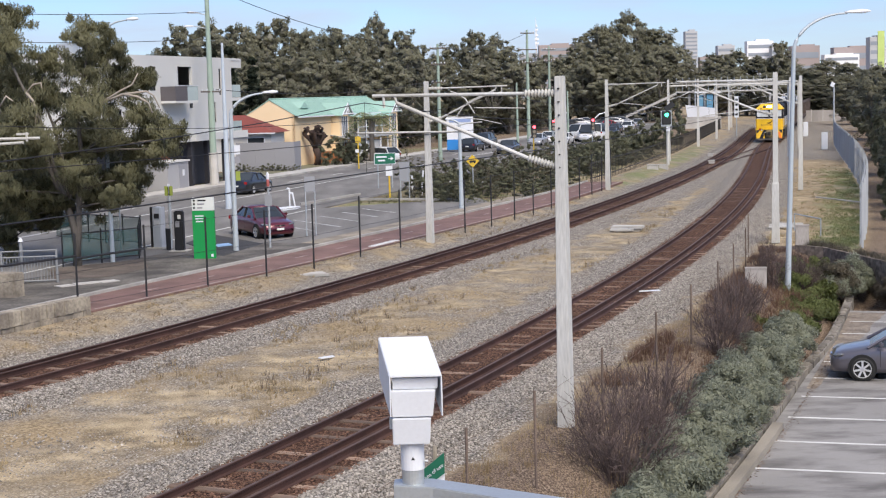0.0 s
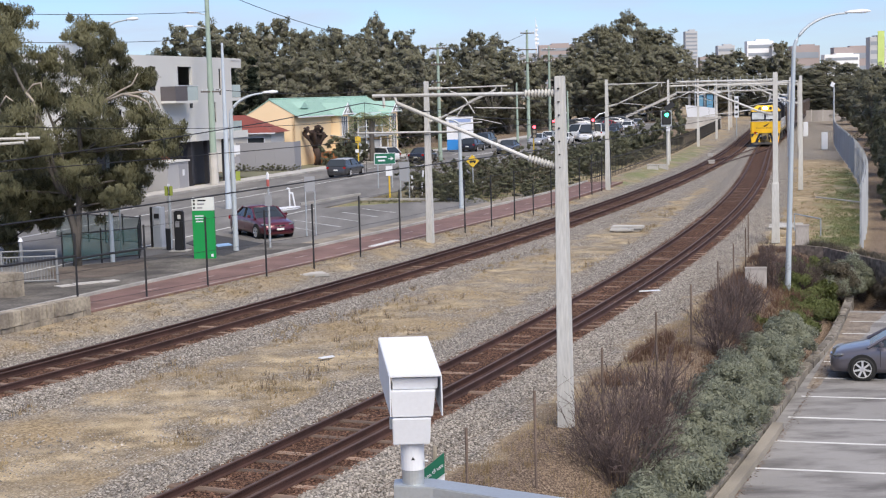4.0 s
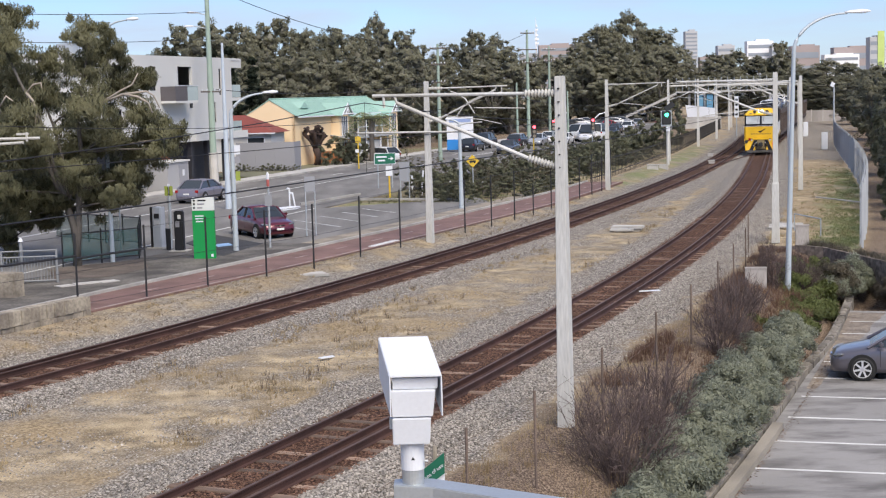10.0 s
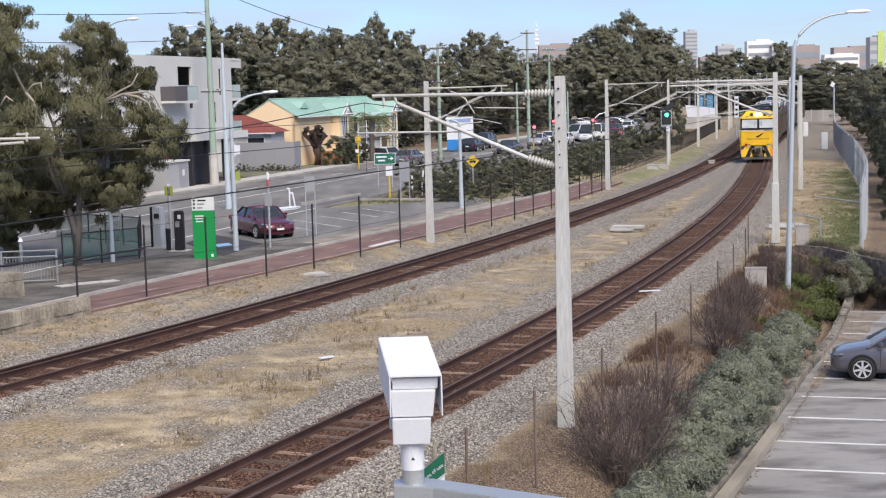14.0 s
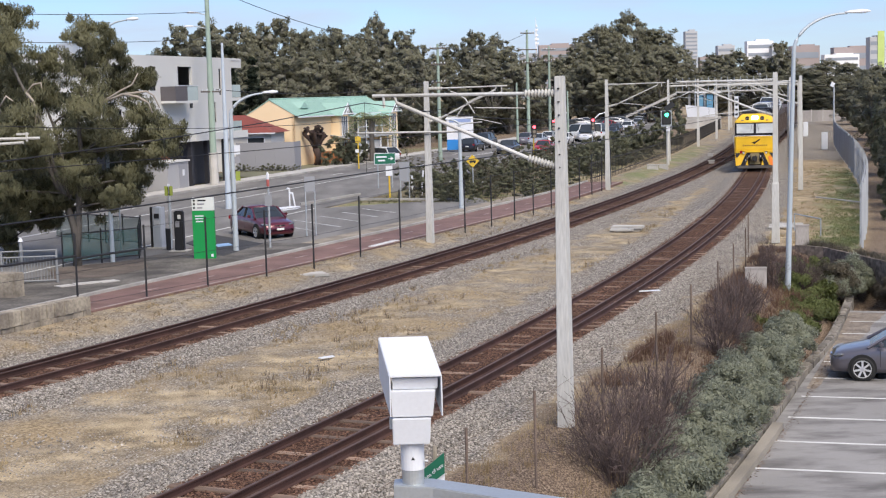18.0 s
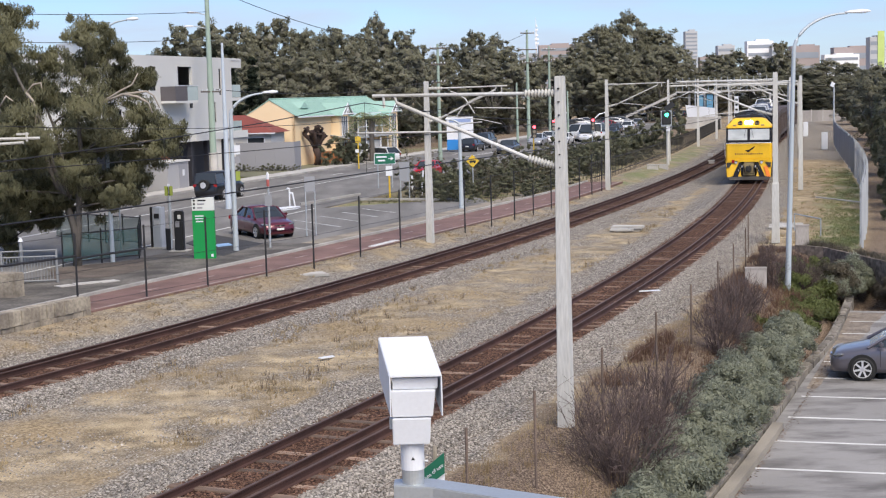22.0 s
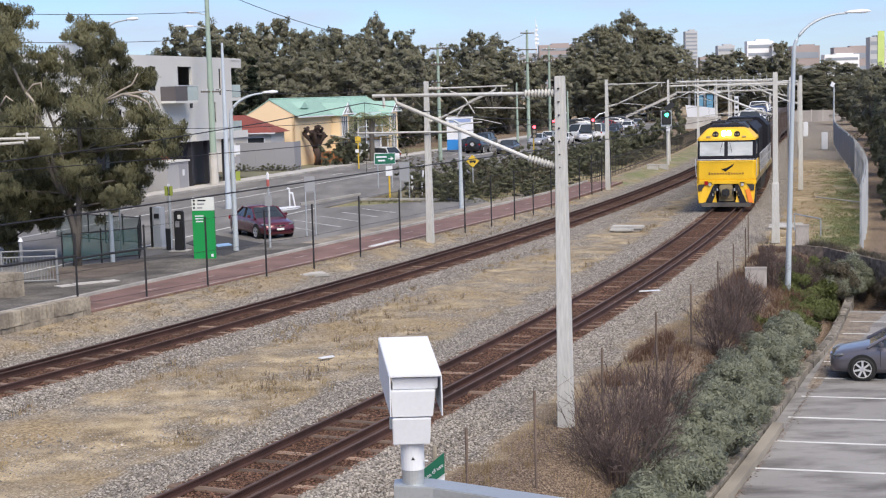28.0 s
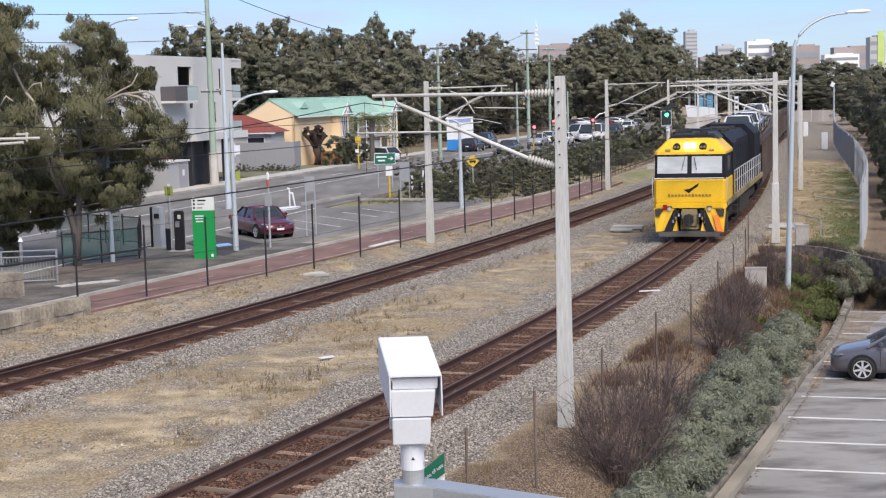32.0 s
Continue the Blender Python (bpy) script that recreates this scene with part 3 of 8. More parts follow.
# ---- overhead line masts ----
def mast(x, y, z, top, rz, label, reach=0, w=0.30, boom=None):
    """A tapered grey mast; reach < 0 puts its bracket to its left, > 0 to its right."""
    t = thing("overhead_line_mast", x, y, z, rz, label, "mast", "overhead line masts")
    h = top - z
    bm = B()
    loft(bm, [[(sx * w / 2 * k, sy * w / 2 * k, zz) for sx, sy in ((-1, -1), (1, -1), (1, 1), (-1, 1))] for zz, k in (((0, 0.78), (h * 0.35, 0.64), (h * 0.36, 0.51), (h, 0.45)) if w > 0.41 else ((0, 1.0), (h * 0.5, 0.82), (h, 0.62)))])
    part("post", bm, MASTGREY, t, bevel=0.015)
    if reach:
        s = 1 if reach > 0 else -1
        L = abs(reach)
        bm = B()
        tube(bm, [(s * 0.75, 0, h - 0.33), (s * (L + 0.5), 0, h - 0.30)], 0.035)
        part("top_tube", bm, MASTGREY, t)
        bm = B()
        tube(bm, [(s * 0.70, 0, h - 1.62), (s * (L - 0.05), 0, h - 0.46)], 0.04)
        part("strut", bm, MASTGREY, t)
        for (x0, z0, x1, z1) in ((0.12, h - 0.33, 0.75, h - 0.33), (0.12, h - 1.78, 0.70, h - 1.62)):
            bm = B()
            n = 9
            pts, rr = [], []
            for k in range(n * 2 + 1):
                u = k / (n * 2)
                pts.append((s * (x0 + (x1 - x0) * u), 0, z0 + (z1 - z0) * u))
                rr.append(0.085 if k % 2 else 0.035)
            tube(bm, pts, rr, 10)
            part("insulator", bm, MASTGREY, t, "ribbed pale insulator")
        bm = B()
        tube(bm, [(s * 0.9, 0, h - 1.55), (s * (L - 0.7), 0, h - 1.75), (s * (L + 0.2), 0, h - 1.95)], 0.022, 6)
        if y > 40:
            part("registration_arm", bm, MASTGREY, t)
        else:
            bm.free()
        bm = B()
        tube(bm, [(s * (L - 0.05), 0, h - 0.46), (s * L, 0, h - 0.33)], 0.03, 6)
        part("clamp", bm, MASTGREY, t)
        part("hanger", tube(B(), [(s * (L + 0.25), 0, h - 0.30), (s * (L + 0.25), 0, h - 0.55)], 0.03, 6), MASTGREY, t)
        if y < 40:
            for k in range(13):
                part("bolt_hole", tube(B(), [(0.0, -w * 0.46 + 0.055 * (k / 13), h - 0.25 - 0.26 * k), (0.0, -w * 0.30, h - 0.25 - 0.26 * k)], 0.018, 8), BLACKSTEEL, t)
    if boom:
        bm = B()
        tube(bm, [(boom[0], -0.2, boom[2]), (boom[1], -0.2, boom[2])], 0.045)
        part("boom", bm, MASTGREY, t)
    return t


MASTLABEL = "pale grey concrete overhead line mast beside the track"
mast(2.40, 29.23, -0.45, 6.78, heading(CURVE_B, 30), "tall pale grey mast with ribbed insulators and bracket", -3.6, 0.29)
m2 = mast(-0.55, 65.77, -0.2, 7.05, heading(CURVE_A, 65), "pale grey mast with brackets beside the cycle path", 3.3, 0.30, (-3.4, 1.8, 5.0))
for pts in (((1.43, 0, 5.68), (1.70, 0, 6.05), (2.03, 0, 6.29), (2.67, 0, 6.58), (3.57, 0, 6.68)), ((1.15, 0, 6.77), (1.50, 0, 6.66), (1.85, 0, 6.42), (2.27, 0, 5.78)), ((2.25, 0, 6.03), (4.6, 0, 5.96)), ((1.2, 0, 5.2), (1.9, 0, 5.35), (2.6, 0, 5.4))):
    part("curved_arm", tube(B(), pts, 0.030, 6), MASTGREY, m2, "curved registration arm")
mast(11.06, 97.38, -0.2, 7.1, heading(CURVE_A, 97), MASTLABEL, 3.4)
mast(20.38, 131.2, -0.2, 7.15, heading(CURVE_A, 131), MASTLABEL, 3.6)
mast(28.23, 160.9, -0.2, 7.3, heading(CURVE_A, 160), MASTLABEL, 3.6)
mast(34.4, 183.0, -0.2, 7.3, heading(CURVE_A, 180), MASTLABEL, 3.6)
mast(42.8, 218.0, -0.2, 7.3, heading(CURVE_A, 180), MASTLABEL, 3.6)
mast(14.24, 62.5, -0.25, 7.0, heading(CURVE_B, 62), "pale mast with a thick white lower post", -3.5, 0.42)
mast(22.91, 93.5, -0.25, 7.0, heading(CURVE_B, 93), MASTLABEL, -3.4)
mast(32.6, 137.0, -0.25, 7.1, heading(CURVE_B, 137), MASTLABEL, -3.4)

am = mast(-13.2, 36.4, -0.2, 7.0, 0, "pale mast whose long bracket arms reach over the far track")
for z0, z1, x1 in ((5.87, 5.87, 3.32), (5.66, 5.77, 2.92)):
    part("registration_arm", tube(B(), [(0.1, 0, z0), (x1, 0, z1)], 0.035, 8), MASTGREY, am)
part("clamp", tube(B(), [(3.0, 0, 5.80), (3.0, 0, 6.02)], 0.035, 6), MASTGREY, am)
part("clamp", box(B(), 2.9, 0, 5.98, 0.30, 0.05, 0.05), MASTGREY, am)


# ---- locomotive and wagons ----
def lin(rows, t):
    for (t0, v0), (t1, v1) in zip(rows, rows[1:]):
        if t <= t1:
            return v0 + (v1 - v0) * (t - t0) / (t1 - t0)
    return rows[-1][1]


def front_y(t):
    """Where the train's nose is, by y along the near track."""
    return 169.3 - 2.86 * t - 0.0147 * t * t


def back_along(y, dist):
    """The y that lies dist metres further back along the near track."""
    while dist > 0:
        s = min(dist, 1.0)
        y += s / math.hypot(1, on_curve(CURVE_B, y)[1])
        dist -= s
    return y


def vehicle_pose(t, dist, length):
    """A vehicle whose nose is dist metres behind the train's nose, lying on the curve by its bogies."""
    y0 = back_along(front_y(t), dist)
    y1, y2 = back_along(y0, length * 0.18), back_along(y0, length * 0.82)
    a, b = off(CURVE_B, y1, -0.12), off(CURVE_B, y2, -0.12)
    d = (b - a).normalized()
    p = a - d * (length * 0.18)
    return pose(p.x, p.y, 0, 0, 0, -math.degrees(math.atan2(d.x, d.y)))


# ---- cars ----
def paint(name, col, rough=0.28, metal=0.3):
    m = mat(name, col, rough, metal, 3, 0.06, 0.0, 20, spec=0.6)
    b = m.node_tree.nodes["Principled BSDF"]
    b.inputs["Coat Weight"].default_value, b.inputs["Coat Roughness"].default_value = 0.7, 0.06
    return m


PAINTS = {}


def car_paint(key):
    cols = {"maroon": (0.105, 0.012, 0.022), "grey": (0.115, 0.108, 0.128), "black": (0.012, 0.013, 0.018), "silver": (0.42, 0.43, 0.45), "white": (0.78, 0.78, 0.78), "red": (0.48, 0.012, 0.02), "lilac": (0.20, 0.185, 0.22), "blue": (0.03, 0.06, 0.16), "darkgrey": (0.05, 0.052, 0.058)}
    if key not in PAINTS:
        PAINTS[key] = paint(key + " car paint", cols[key])
    return PAINTS[key]


CARGLASS = mat("tinted car glass", (0.035, 0.042, 0.048), 0.10, 0, 2, 0.1, 0.0, spec=0.6)
PLATE = mat("number plate", (0.65, 0.65, 0.62), 0.5, 0, 8, 0.05, 0)

# stations along the length (share of length, belt height, half-width share), then the glasshouse outline (share, height share)
SHAPES = {
    "sedan": dict(L=4.55, W=1.74, H=1.45, belt=0.92, hood=0.78, tail=0.95, cab=((0.25, 0.0), (0.40, 0.93), (0.52, 1.0), (0.66, 0.96), (0.83, 0.0))),
    "hatch": dict(L=4.45, W=1.75, H=1.47, belt=0.93, hood=0.80, tail=0.92, cab=((0.22, 0.0), (0.40, 0.93), (0.52, 1.0), (0.74, 0.95), (0.92, 0.0))),
    "wagon": dict(L=4.8, W=1.80, H=1.50, belt=0.93, hood=0.80, tail=0.93, cab=((0.25, 0.0), (0.40, 0.94), (0.52, 1.0), (0.88, 0.94), (0.985, 0.0))),
    "sports": dict(L=4.05, W=1.74, H=1.32, belt=0.85, hood=0.72, tail=0.86, cab=((0.30, 0.0), (0.45, 0.92), (0.54, 1.0), (0.66, 0.93), (0.90, 0.0))),
    "four_wheel_drive": dict(L=4.5, W=1.85, H=1.83, belt=1.12, hood=1.06, tail=1.12, cab=((0.26, 0.0), (0.33, 0.95), (0.48, 1.0), (0.95, 0.97), (0.99, 0.0))),
    "van": dict(L=5.2, W=1.95, H=2.25, belt=1.25, hood=1.12, tail=1.25, cab=((0.05, 0.0), (0.20, 0.95), (0.35, 1.0), (0.97, 0.99), (0.995, 0.0))),
}


def curve(points, f):
    """A value read off (share, value) points with eased steps."""
    for (a, u), (b, v) in zip(points, points[1:]):
        if f <= b:
            return u + (v - u) * (f - a) / (b - a)
    return points[-1][1]


def body_ring(y, w, z0, z1, crown):
    """A body section across the car: sill, door bulge, shoulder and a slightly domed top."""
    half = [(0.80, z0), (0.94, z0 + 0.05), (0.985, z0 + 0.16), (1.0, z0 + (z1 - z0) * 0.55), (0.985, z1 - 0.15), (0.95, z1 - 0.05), (0.86, z1), (0.45, z1 + crown)]
    return [(-w * a, y, z) for a, z in half[::-1]] + [(w * a, y, z) for a, z in half]


WELLSHADE = mat("wheel well shade", (0.012, 0.012, 0.013), 0.9, 0, 5, 0.2, 0)
CHROME = mat("bright trim metal", (0.70, 0.71, 0.73), 0.15, 0.9, 5, 0.05, 0)


def car(x, y, z, rz, shape, colour, label, group="", roofcol=None):
    """A car; its nose points along its own -y."""
    s = SHAPES[shape]
    L, W, H, hw = s["L"], s["W"], s["H"], s["W"] / 2
    p = car_paint(colour)
    t = thing("car", x, y, z, rz, label, "car", group)
    zb = 0.20 if H < 1.6 else 0.30
    cb, belt, k = s["cab"], s["belt"], s["belt"] / 0.92
    top = ((0.0, 0.46 * k), (0.010, 0.60 * k), (0.035, 0.70 * k), (0.10, 0.77 * k), (0.20, s["hood"] + 0.07), (cb[0][0] + 0.03, belt), (0.60, belt + 0.02), (min(cb[-1][0], 0.95), s["tail"] + 0.01), (0.972, s["tail"] - 0.03), (0.988, s["tail"] - 0.14), (1.0, s["tail"] - 0.34))
    plan = ((0.0, 0.68), (0.010, 0.80), (0.035, 0.90), (0.10, 0.965), (0.22, 1.0), (0.76, 1.0), (0.90, 0.965), (0.965, 0.90), (0.988, 0.83), (1.0, 0.72))
    cuts = sorted({q[0] for q in top} | {q[0] for q in plan} | {0.06, 0.15, 0.42, 0.50, 0.68, 0.84})
    bm = B()
    loft(bm, [body_ring((f - 0.5) * L, hw * curve(plan, f), zb + (0.09 if f in (0.0, 1.0) else 0.0), curve(top, f), 0.03 if f < 0.3 else 0.015) for f in cuts])
    part("body", bm, p, t, smooth=True)
    # dark glasshouse with a painted roof skin and pillars over it
    bm = B()
    rings = []
    for f, h in cb:
        zz = belt - 0.03 + (H - belt) * h
        w, wb, yy = hw * (0.90 - 0.20 * h), hw * 0.90, (f - 0.5) * L
        rings.append([(-wb, yy, belt - 0.05), (wb, yy, belt - 0.05), (w, yy, max(zz - 0.05, belt - 0.04)), (w * 0.82, yy, zz), (-w * 0.82, yy, zz), (-w, yy, max(zz - 0.05, belt - 0.04))])
    loft(bm, rings)
    part("glass", bm, CARGLASS, t, "tinted windows")
    roof = [r for r, (f, h) in zip(rings, cb) if h > 0.5]
    bm = B()
    loft(bm, [[(-hw * 0.735, q[0][1], q[3][2] - 0.07), (hw * 0.735, q[0][1], q[3][2] - 0.07), (hw * 0.715, q[0][1], q[3][2] - 0.02), (hw * 0.60, q[0][1], q[3][2] + 0.012), (0.0, q[0][1], q[3][2] + 0.032), (-hw * 0.60, q[0][1], q[3][2] + 0.012), (-hw * 0.715, q[0][1], q[3][2] - 0.02)] for q in roof])
    part("roof", bm, car_paint(roofcol) if roofcol else p, t, smooth=True)
    r = (0.315 if H < 1.6 else 0.37) * (1.04 if shape == "hatch" else 1.0)
    for sx in (-1, 1):
        for a, b in ((0, 1), (len(cb) - 1, len(cb) - 2)):
            fa, fb = cb[a], cb[b]
            part("pillar", tube(B(), [(sx * hw * 0.90, (fa[0] - 0.5) * L, belt - 0.03), (sx * hw * 0.725, (fb[0] - 0.5) * L, belt + (H - belt) * fb[1] - 0.05)], [0.055, 0.04], 6), p, t)
        mid = 0.5 * (cb[1][0] + cb[-2][0]) + 0.02
        part("pillar", tube(B(), [(sx * hw * 0.905, (mid - 0.5) * L, belt - 0.03), (sx * hw * 0.73, (mid - 0.5) * L, H - 0.08)], 0.04, 5), BLACKSTEEL, t)
        part("wing_mirror", box(B(), sx * (hw + 0.06), (cb[0][0] + 0.08 - 0.5) * L, belt + 0.09, 0.17, 0.11, 0.13), p, t, bevel=0.03)
        # swept headlight that wraps the corner, and the tail light
        zl = 0.655 * k
        part("headlight", loft(B(), [[(sx * hw * q, yy * L, zl - h * 0.5 + dz), (sx * hw * (q + 0.02), (yy - 0.004) * L, zl + dz), (sx * hw * q, (yy + 0.006) * L, zl + h * 0.5 + dz), (sx * hw * (q - 0.22), (yy + 0.03) * L, zl + dz)] for q, yy, h, dz in ((0.54, -0.489, 0.05, -0.02), (0.72, -0.482, 0.10, 0.0), (0.87, -0.465, 0.11, 0.02), (0.945, -0.430, 0.05, 0.05))]), HEADLAMP, t, "clear headlight")
        part("tail_light", box(B(), sx * hw * 0.78, 0.482 * L, s["tail"] - 0.16, hw * 0.26, 0.10, 0.19), TAILRED, t, "red tail light", bevel=0.03)
        part("fog_light", tube(B(), [(sx * hw * 0.62, -0.497 * L, 0.36 * k), (sx * hw * 0.62, -0.480 * L, 0.36 * k)], 0.05, 10), HEADLAMP, t)
        for f in (0.39, 0.60):
            part("door_handle", box(B(), sx * (hw + 0.004), (f + 0.055 - 0.5) * L, belt - 0.14, 0.03, 0.17, 0.03), p, t, bevel=0.008)
            part("door_seam", box(B(), sx * (hw - 0.004), (f - 0.095 - 0.5) * L, belt * 0.66, 0.012, 0.012, belt * 0.48), BLACKSTEEL, t)
        for f in (0.19, 0.79):
            yc, n = (f - 0.5) * L, 20
            # near-black disc, proud of the uncut body, stands in for the arch's shade
            part("arch_shade", tube(B(), [(sx * (hw - 0.24), yc, r + 0.02), (sx * (hw + 0.006), yc, r + 0.02)], r + 0.055, 20), WELLSHADE, t, "dark disc for wheel arch shade")
            cx = sx * (hw - 0.07)
            prof = [(-0.10, r - 0.095), (-0.10, r - 0.02), (-0.07, r), (0.07, r), (0.10, r - 0.02), (0.10, r - 0.095)]
            bm = loft(B(), [[(cx + dx, yc + math.cos(2 * math.pi * j / n) * q, r + math.sin(2 * math.pi * j / n) * q) for dx, q in prof] for j in range(n + 1)], caps=False)
            wheel = part("wheel", bm, RUBBER, t, "black tyre", smooth=True)
            bm = B()
            for j in range(7):
                m = Matrix.Translation((cx + sx * 0.08, yc, r)) @ Matrix.Rotation(2 * math.pi * j / 7, 4, "X")
                box(bm, 0, 0, (r - 0.07) / 2, 0.03, 0.052, r - 0.07, m)
            loft(bm, [[(cx + dx, yc + math.cos(2 * math.pi * j / n) * q, r + math.sin(2 * math.pi * j / n) * q) for dx, q in ((sx * 0.06, r - 0.10), (sx * 0.06, r - 0.085), (sx * 0.105, r - 0.085), (sx * 0.105, r - 0.105))] for j in range(n + 1)], caps=False)
            part("rim", bm, ALLOY, wheel, "silver alloy rim")
            part("brake_disc", tube(B(), [(cx, yc, r), (cx + sx * 0.03, yc, r)], r - 0.09, 16), GRIME, wheel)
    part("grille", box(B(), 0, -0.494 * L, 0.37 * k, hw * 0.95, 0.05, 0.15), BLACKSTEEL, t, bevel=0.03)
    part("upper_grille", box(B(), 0, -0.490 * L, 0.60 * k, hw * 0.62, 0.05, 0.07), BLACKSTEEL, t, bevel=0.02)
    part("badge", tube(B(), [(0, -0.502 * L, 0.60 * k), (0, -0.49 * L, 0.60 * k)], 0.045, 8), CHROME, t)
    part("number_plate", box(B(), 0, -0.502 * L, 0.45 * k, 0.36, 0.03, 0.10), PLATE, t, "pale blank plate")
    part("number_plate", box(B(), 0, 0.502 * L, 0.60 * k, 0.36, 0.03, 0.10), PLATE, t, "pale blank plate")
    if shape == "four_wheel_drive":
        spare = part("spare_wheel", tube(B(), [(0, 0.50 * L, 1.0), (0, 0.545 * L, 1.0)], 0.36, 18), RUBBER, t, "spare wheel on the back")
        part("rim", tube(B(), [(0, 0.545 * L, 1.0), (0, 0.552 * L, 1.0)], 0.20, 14), ALLOY, spare)
    return t


# ---- locomotive ----
# reflected sky is painted into the pale windscreen colour
SKYPANE = mat("sky-painted windscreen", (0.56, 0.58, 0.57), 0.10, 0, 9, 0.25, 0.0, 3, spec=0.9, col2=(0.40, 0.42, 0.41), stretch=(0.5, 1, 1.6))
# orange light on the right pilot wing, painted as a stripe colour
LITORANGE = mat("orange-lit stripe paint", (0.85, 0.22, 0.02), 0.4, 0, 4, 0.1, 0)
HEADLIGHT = glow("lit headlamp", (1.0, 0.97, 0.95), 7.0)
MARKER = mat("marker lamp glass", (0.25, 0.22, 0.18), 0.15, 0, 5, 0.1, 0)


def level(z, yf, w, yb, c=0.12):
    """A plan outline of the cab at height z with clipped front corners."""
    return [(-w + c, yf, z), (w - c, yf, z), (w, yf + c * 1.4, z), (w, yb, z), (-w, yb, z), (-w, yf + c * 1.4, z)]


DULLYELLOW = mat("grimy yellow paint", (0.42, 0.295, 0.065), 0.65, 0, 3, 0.5, 0.1, 14, col2=(0.13, 0.10, 0.05))


def build_loco():
    t = thing("locomotive", 0, 0, 0, 0, "yellow and dark blue diesel locomotive with lit headlamp", "locomotive")
    part("nose", loft(B(), [level(1.42, 0.02, 1.43, 4.4), level(1.50, 0.0, 1.46, 4.4), level(2.36, 0.0, 1.46, 4.4), level(2.42, 0.04, 1.44, 4.4)]), YELLOW, t, "yellow nose panel")
    part("cab_band", loft(B(), [level(2.42, 0.07, 1.43, 4.4), level(2.56, 0.07, 1.43, 4.4), level(3.42, 0.24, 1.42, 4.4)]), NAVY, t, "dark window band")
    part("brow", loft(B(), [level(3.42, 0.20, 1.44, 3.6), level(3.52, 0.22, 1.44, 3.6), level(3.98, 0.66, 1.00, 3.4, 0.10), level(4.06, 0.95, 0.85, 3.2, 0.10)]), YELLOW, t, "yellow sloping brow")
    part("roof", loft(B(), [level(4.06, 1.0, 0.95, 4.4, 0.1), level(4.18, 1.25, 0.80, 4.4, 0.1)]), NAVY, t)
    part("ledge", loft(B(), [level(1.26, -0.06, 1.47, 0.5), level(1.42, -0.06, 1.47, 0.5)]), YELLOW, t)
    part("grab_rail", tube(B(), [(-1.40, -0.08, 2.47), (1.40, -0.08, 2.47)], 0.022, 6), ALLOY, t)
    for sx in (-1, 1):
        x0, x1 = (0.09, 1.30) if sx > 0 else (-1.30, -0.09)
        part("windscreen", loft(B(), [[(x0, 0.06, 2.66), (x1, 0.06, 2.66), (x1, 0.10, 2.66), (x0, 0.10, 2.66)], [(x0, 0.195, 3.34), (x1, 0.195, 3.34), (x1, 0.235, 3.34), (x0, 0.235, 3.34)]]), SKYPANE, t, "windscreen painted pale for reflected sky")
        part("wiper", tube(B(), [(sx * 0.18, 0.17, 3.33), (sx * 0.30, 0.03, 2.80)], 0.014, 4), BLACKSTEEL, t)
        part("side_window", box(B(), sx * 1.435, 1.5, 3.0, 0.03, 1.2, 0.62), GLASS, t)
        lampm = B()
        tube(lampm, [(sx * 0.53, 0.28, 3.72), (sx * 0.53, 0.42, 3.74)], 0.15, 14)
        ml = part("marker_light", lampm, BLACKSTEEL, t, "dark oval lamp housing")
        for dx in (-0.065, 0.065):
            part("lens", tube(B(), [(sx * 0.53 + dx, 0.26, 3.72), (sx * 0.53 + dx, 0.30, 3.72)], 0.05, 10), MARKER, ml)
        part("headlamp", tube(B(), [(sx * 0.13, 0.31, 3.76), (sx * 0.13, 0.40, 3.78)], 0.13, 14), HEADLIGHT, t, "bright lit headlamp")
        part("ditch_light", tube(B(), [(sx * 0.80, -0.12, 1.22), (sx * 0.80, 0.05, 1.22)], 0.075, 12), ALLOY, t, "low round ditch light")
        # pilot wing with its slanting stripes
        part("pilot", loft(B(), [[(sx * 0.62, -0.02, 1.26), (sx * 1.44, -0.02, 1.26), (sx * 1.44, 0.35, 1.26), (sx * 0.62, 0.35, 1.26)], [(sx * 0.45, -0.20, 0.28), (sx * 1.36, -0.12, 0.28), (sx * 1.36, 0.20, 0.28), (sx * 0.45, 0.20, 0.28)]]), YELLOW, t, "yellow pilot plate")
        for x0, x1, zt, x2, x3, zl, m_ in ((0.40, 0.64, 1.18, 0.68, 1.02, 0.32, NAVY), (1.04, 1.40, 1.22, 1.22, 1.37, 0.92, GRIME), (0.94, 1.16, 0.98, 1.12, 1.36, 0.32, LITORANGE if sx > 0 else YELLOW)):
            yt, yl = -0.05 - 0.19 * (1.26 - zt), -0.05 - 0.19 * (1.26 - zl)
            part("stripe", loft(B(), [[(sx * x0, yt, zt), (sx * x1, yt, zt), (sx * x1, yt + 0.06, zt), (sx * x0, yt + 0.06, zt)], [(sx * x2, yl, zl), (sx * x3, yl, zl), (sx * x3, yl + 0.06, zl), (sx * x2, yl + 0.06, zl)]]), m_, t, "slanting warning stripe")
        part("lamp_bracket", box(B(), sx * 0.80, -0.02, 1.31, 0.22, 0.14, 0.05), GRIME, t)
        part("number_board", box(B(), sx * 0.88, 0.245, 3.60, 0.20, 0.03, 0.09, Matrix.Translation((0, 0.245, 3.60)) @ Matrix.Rotation(-0.76, 4, "X") @ Matrix.Translation((0, -0.245, -3.60))), DULLYELLOW, t, "small blank number board")
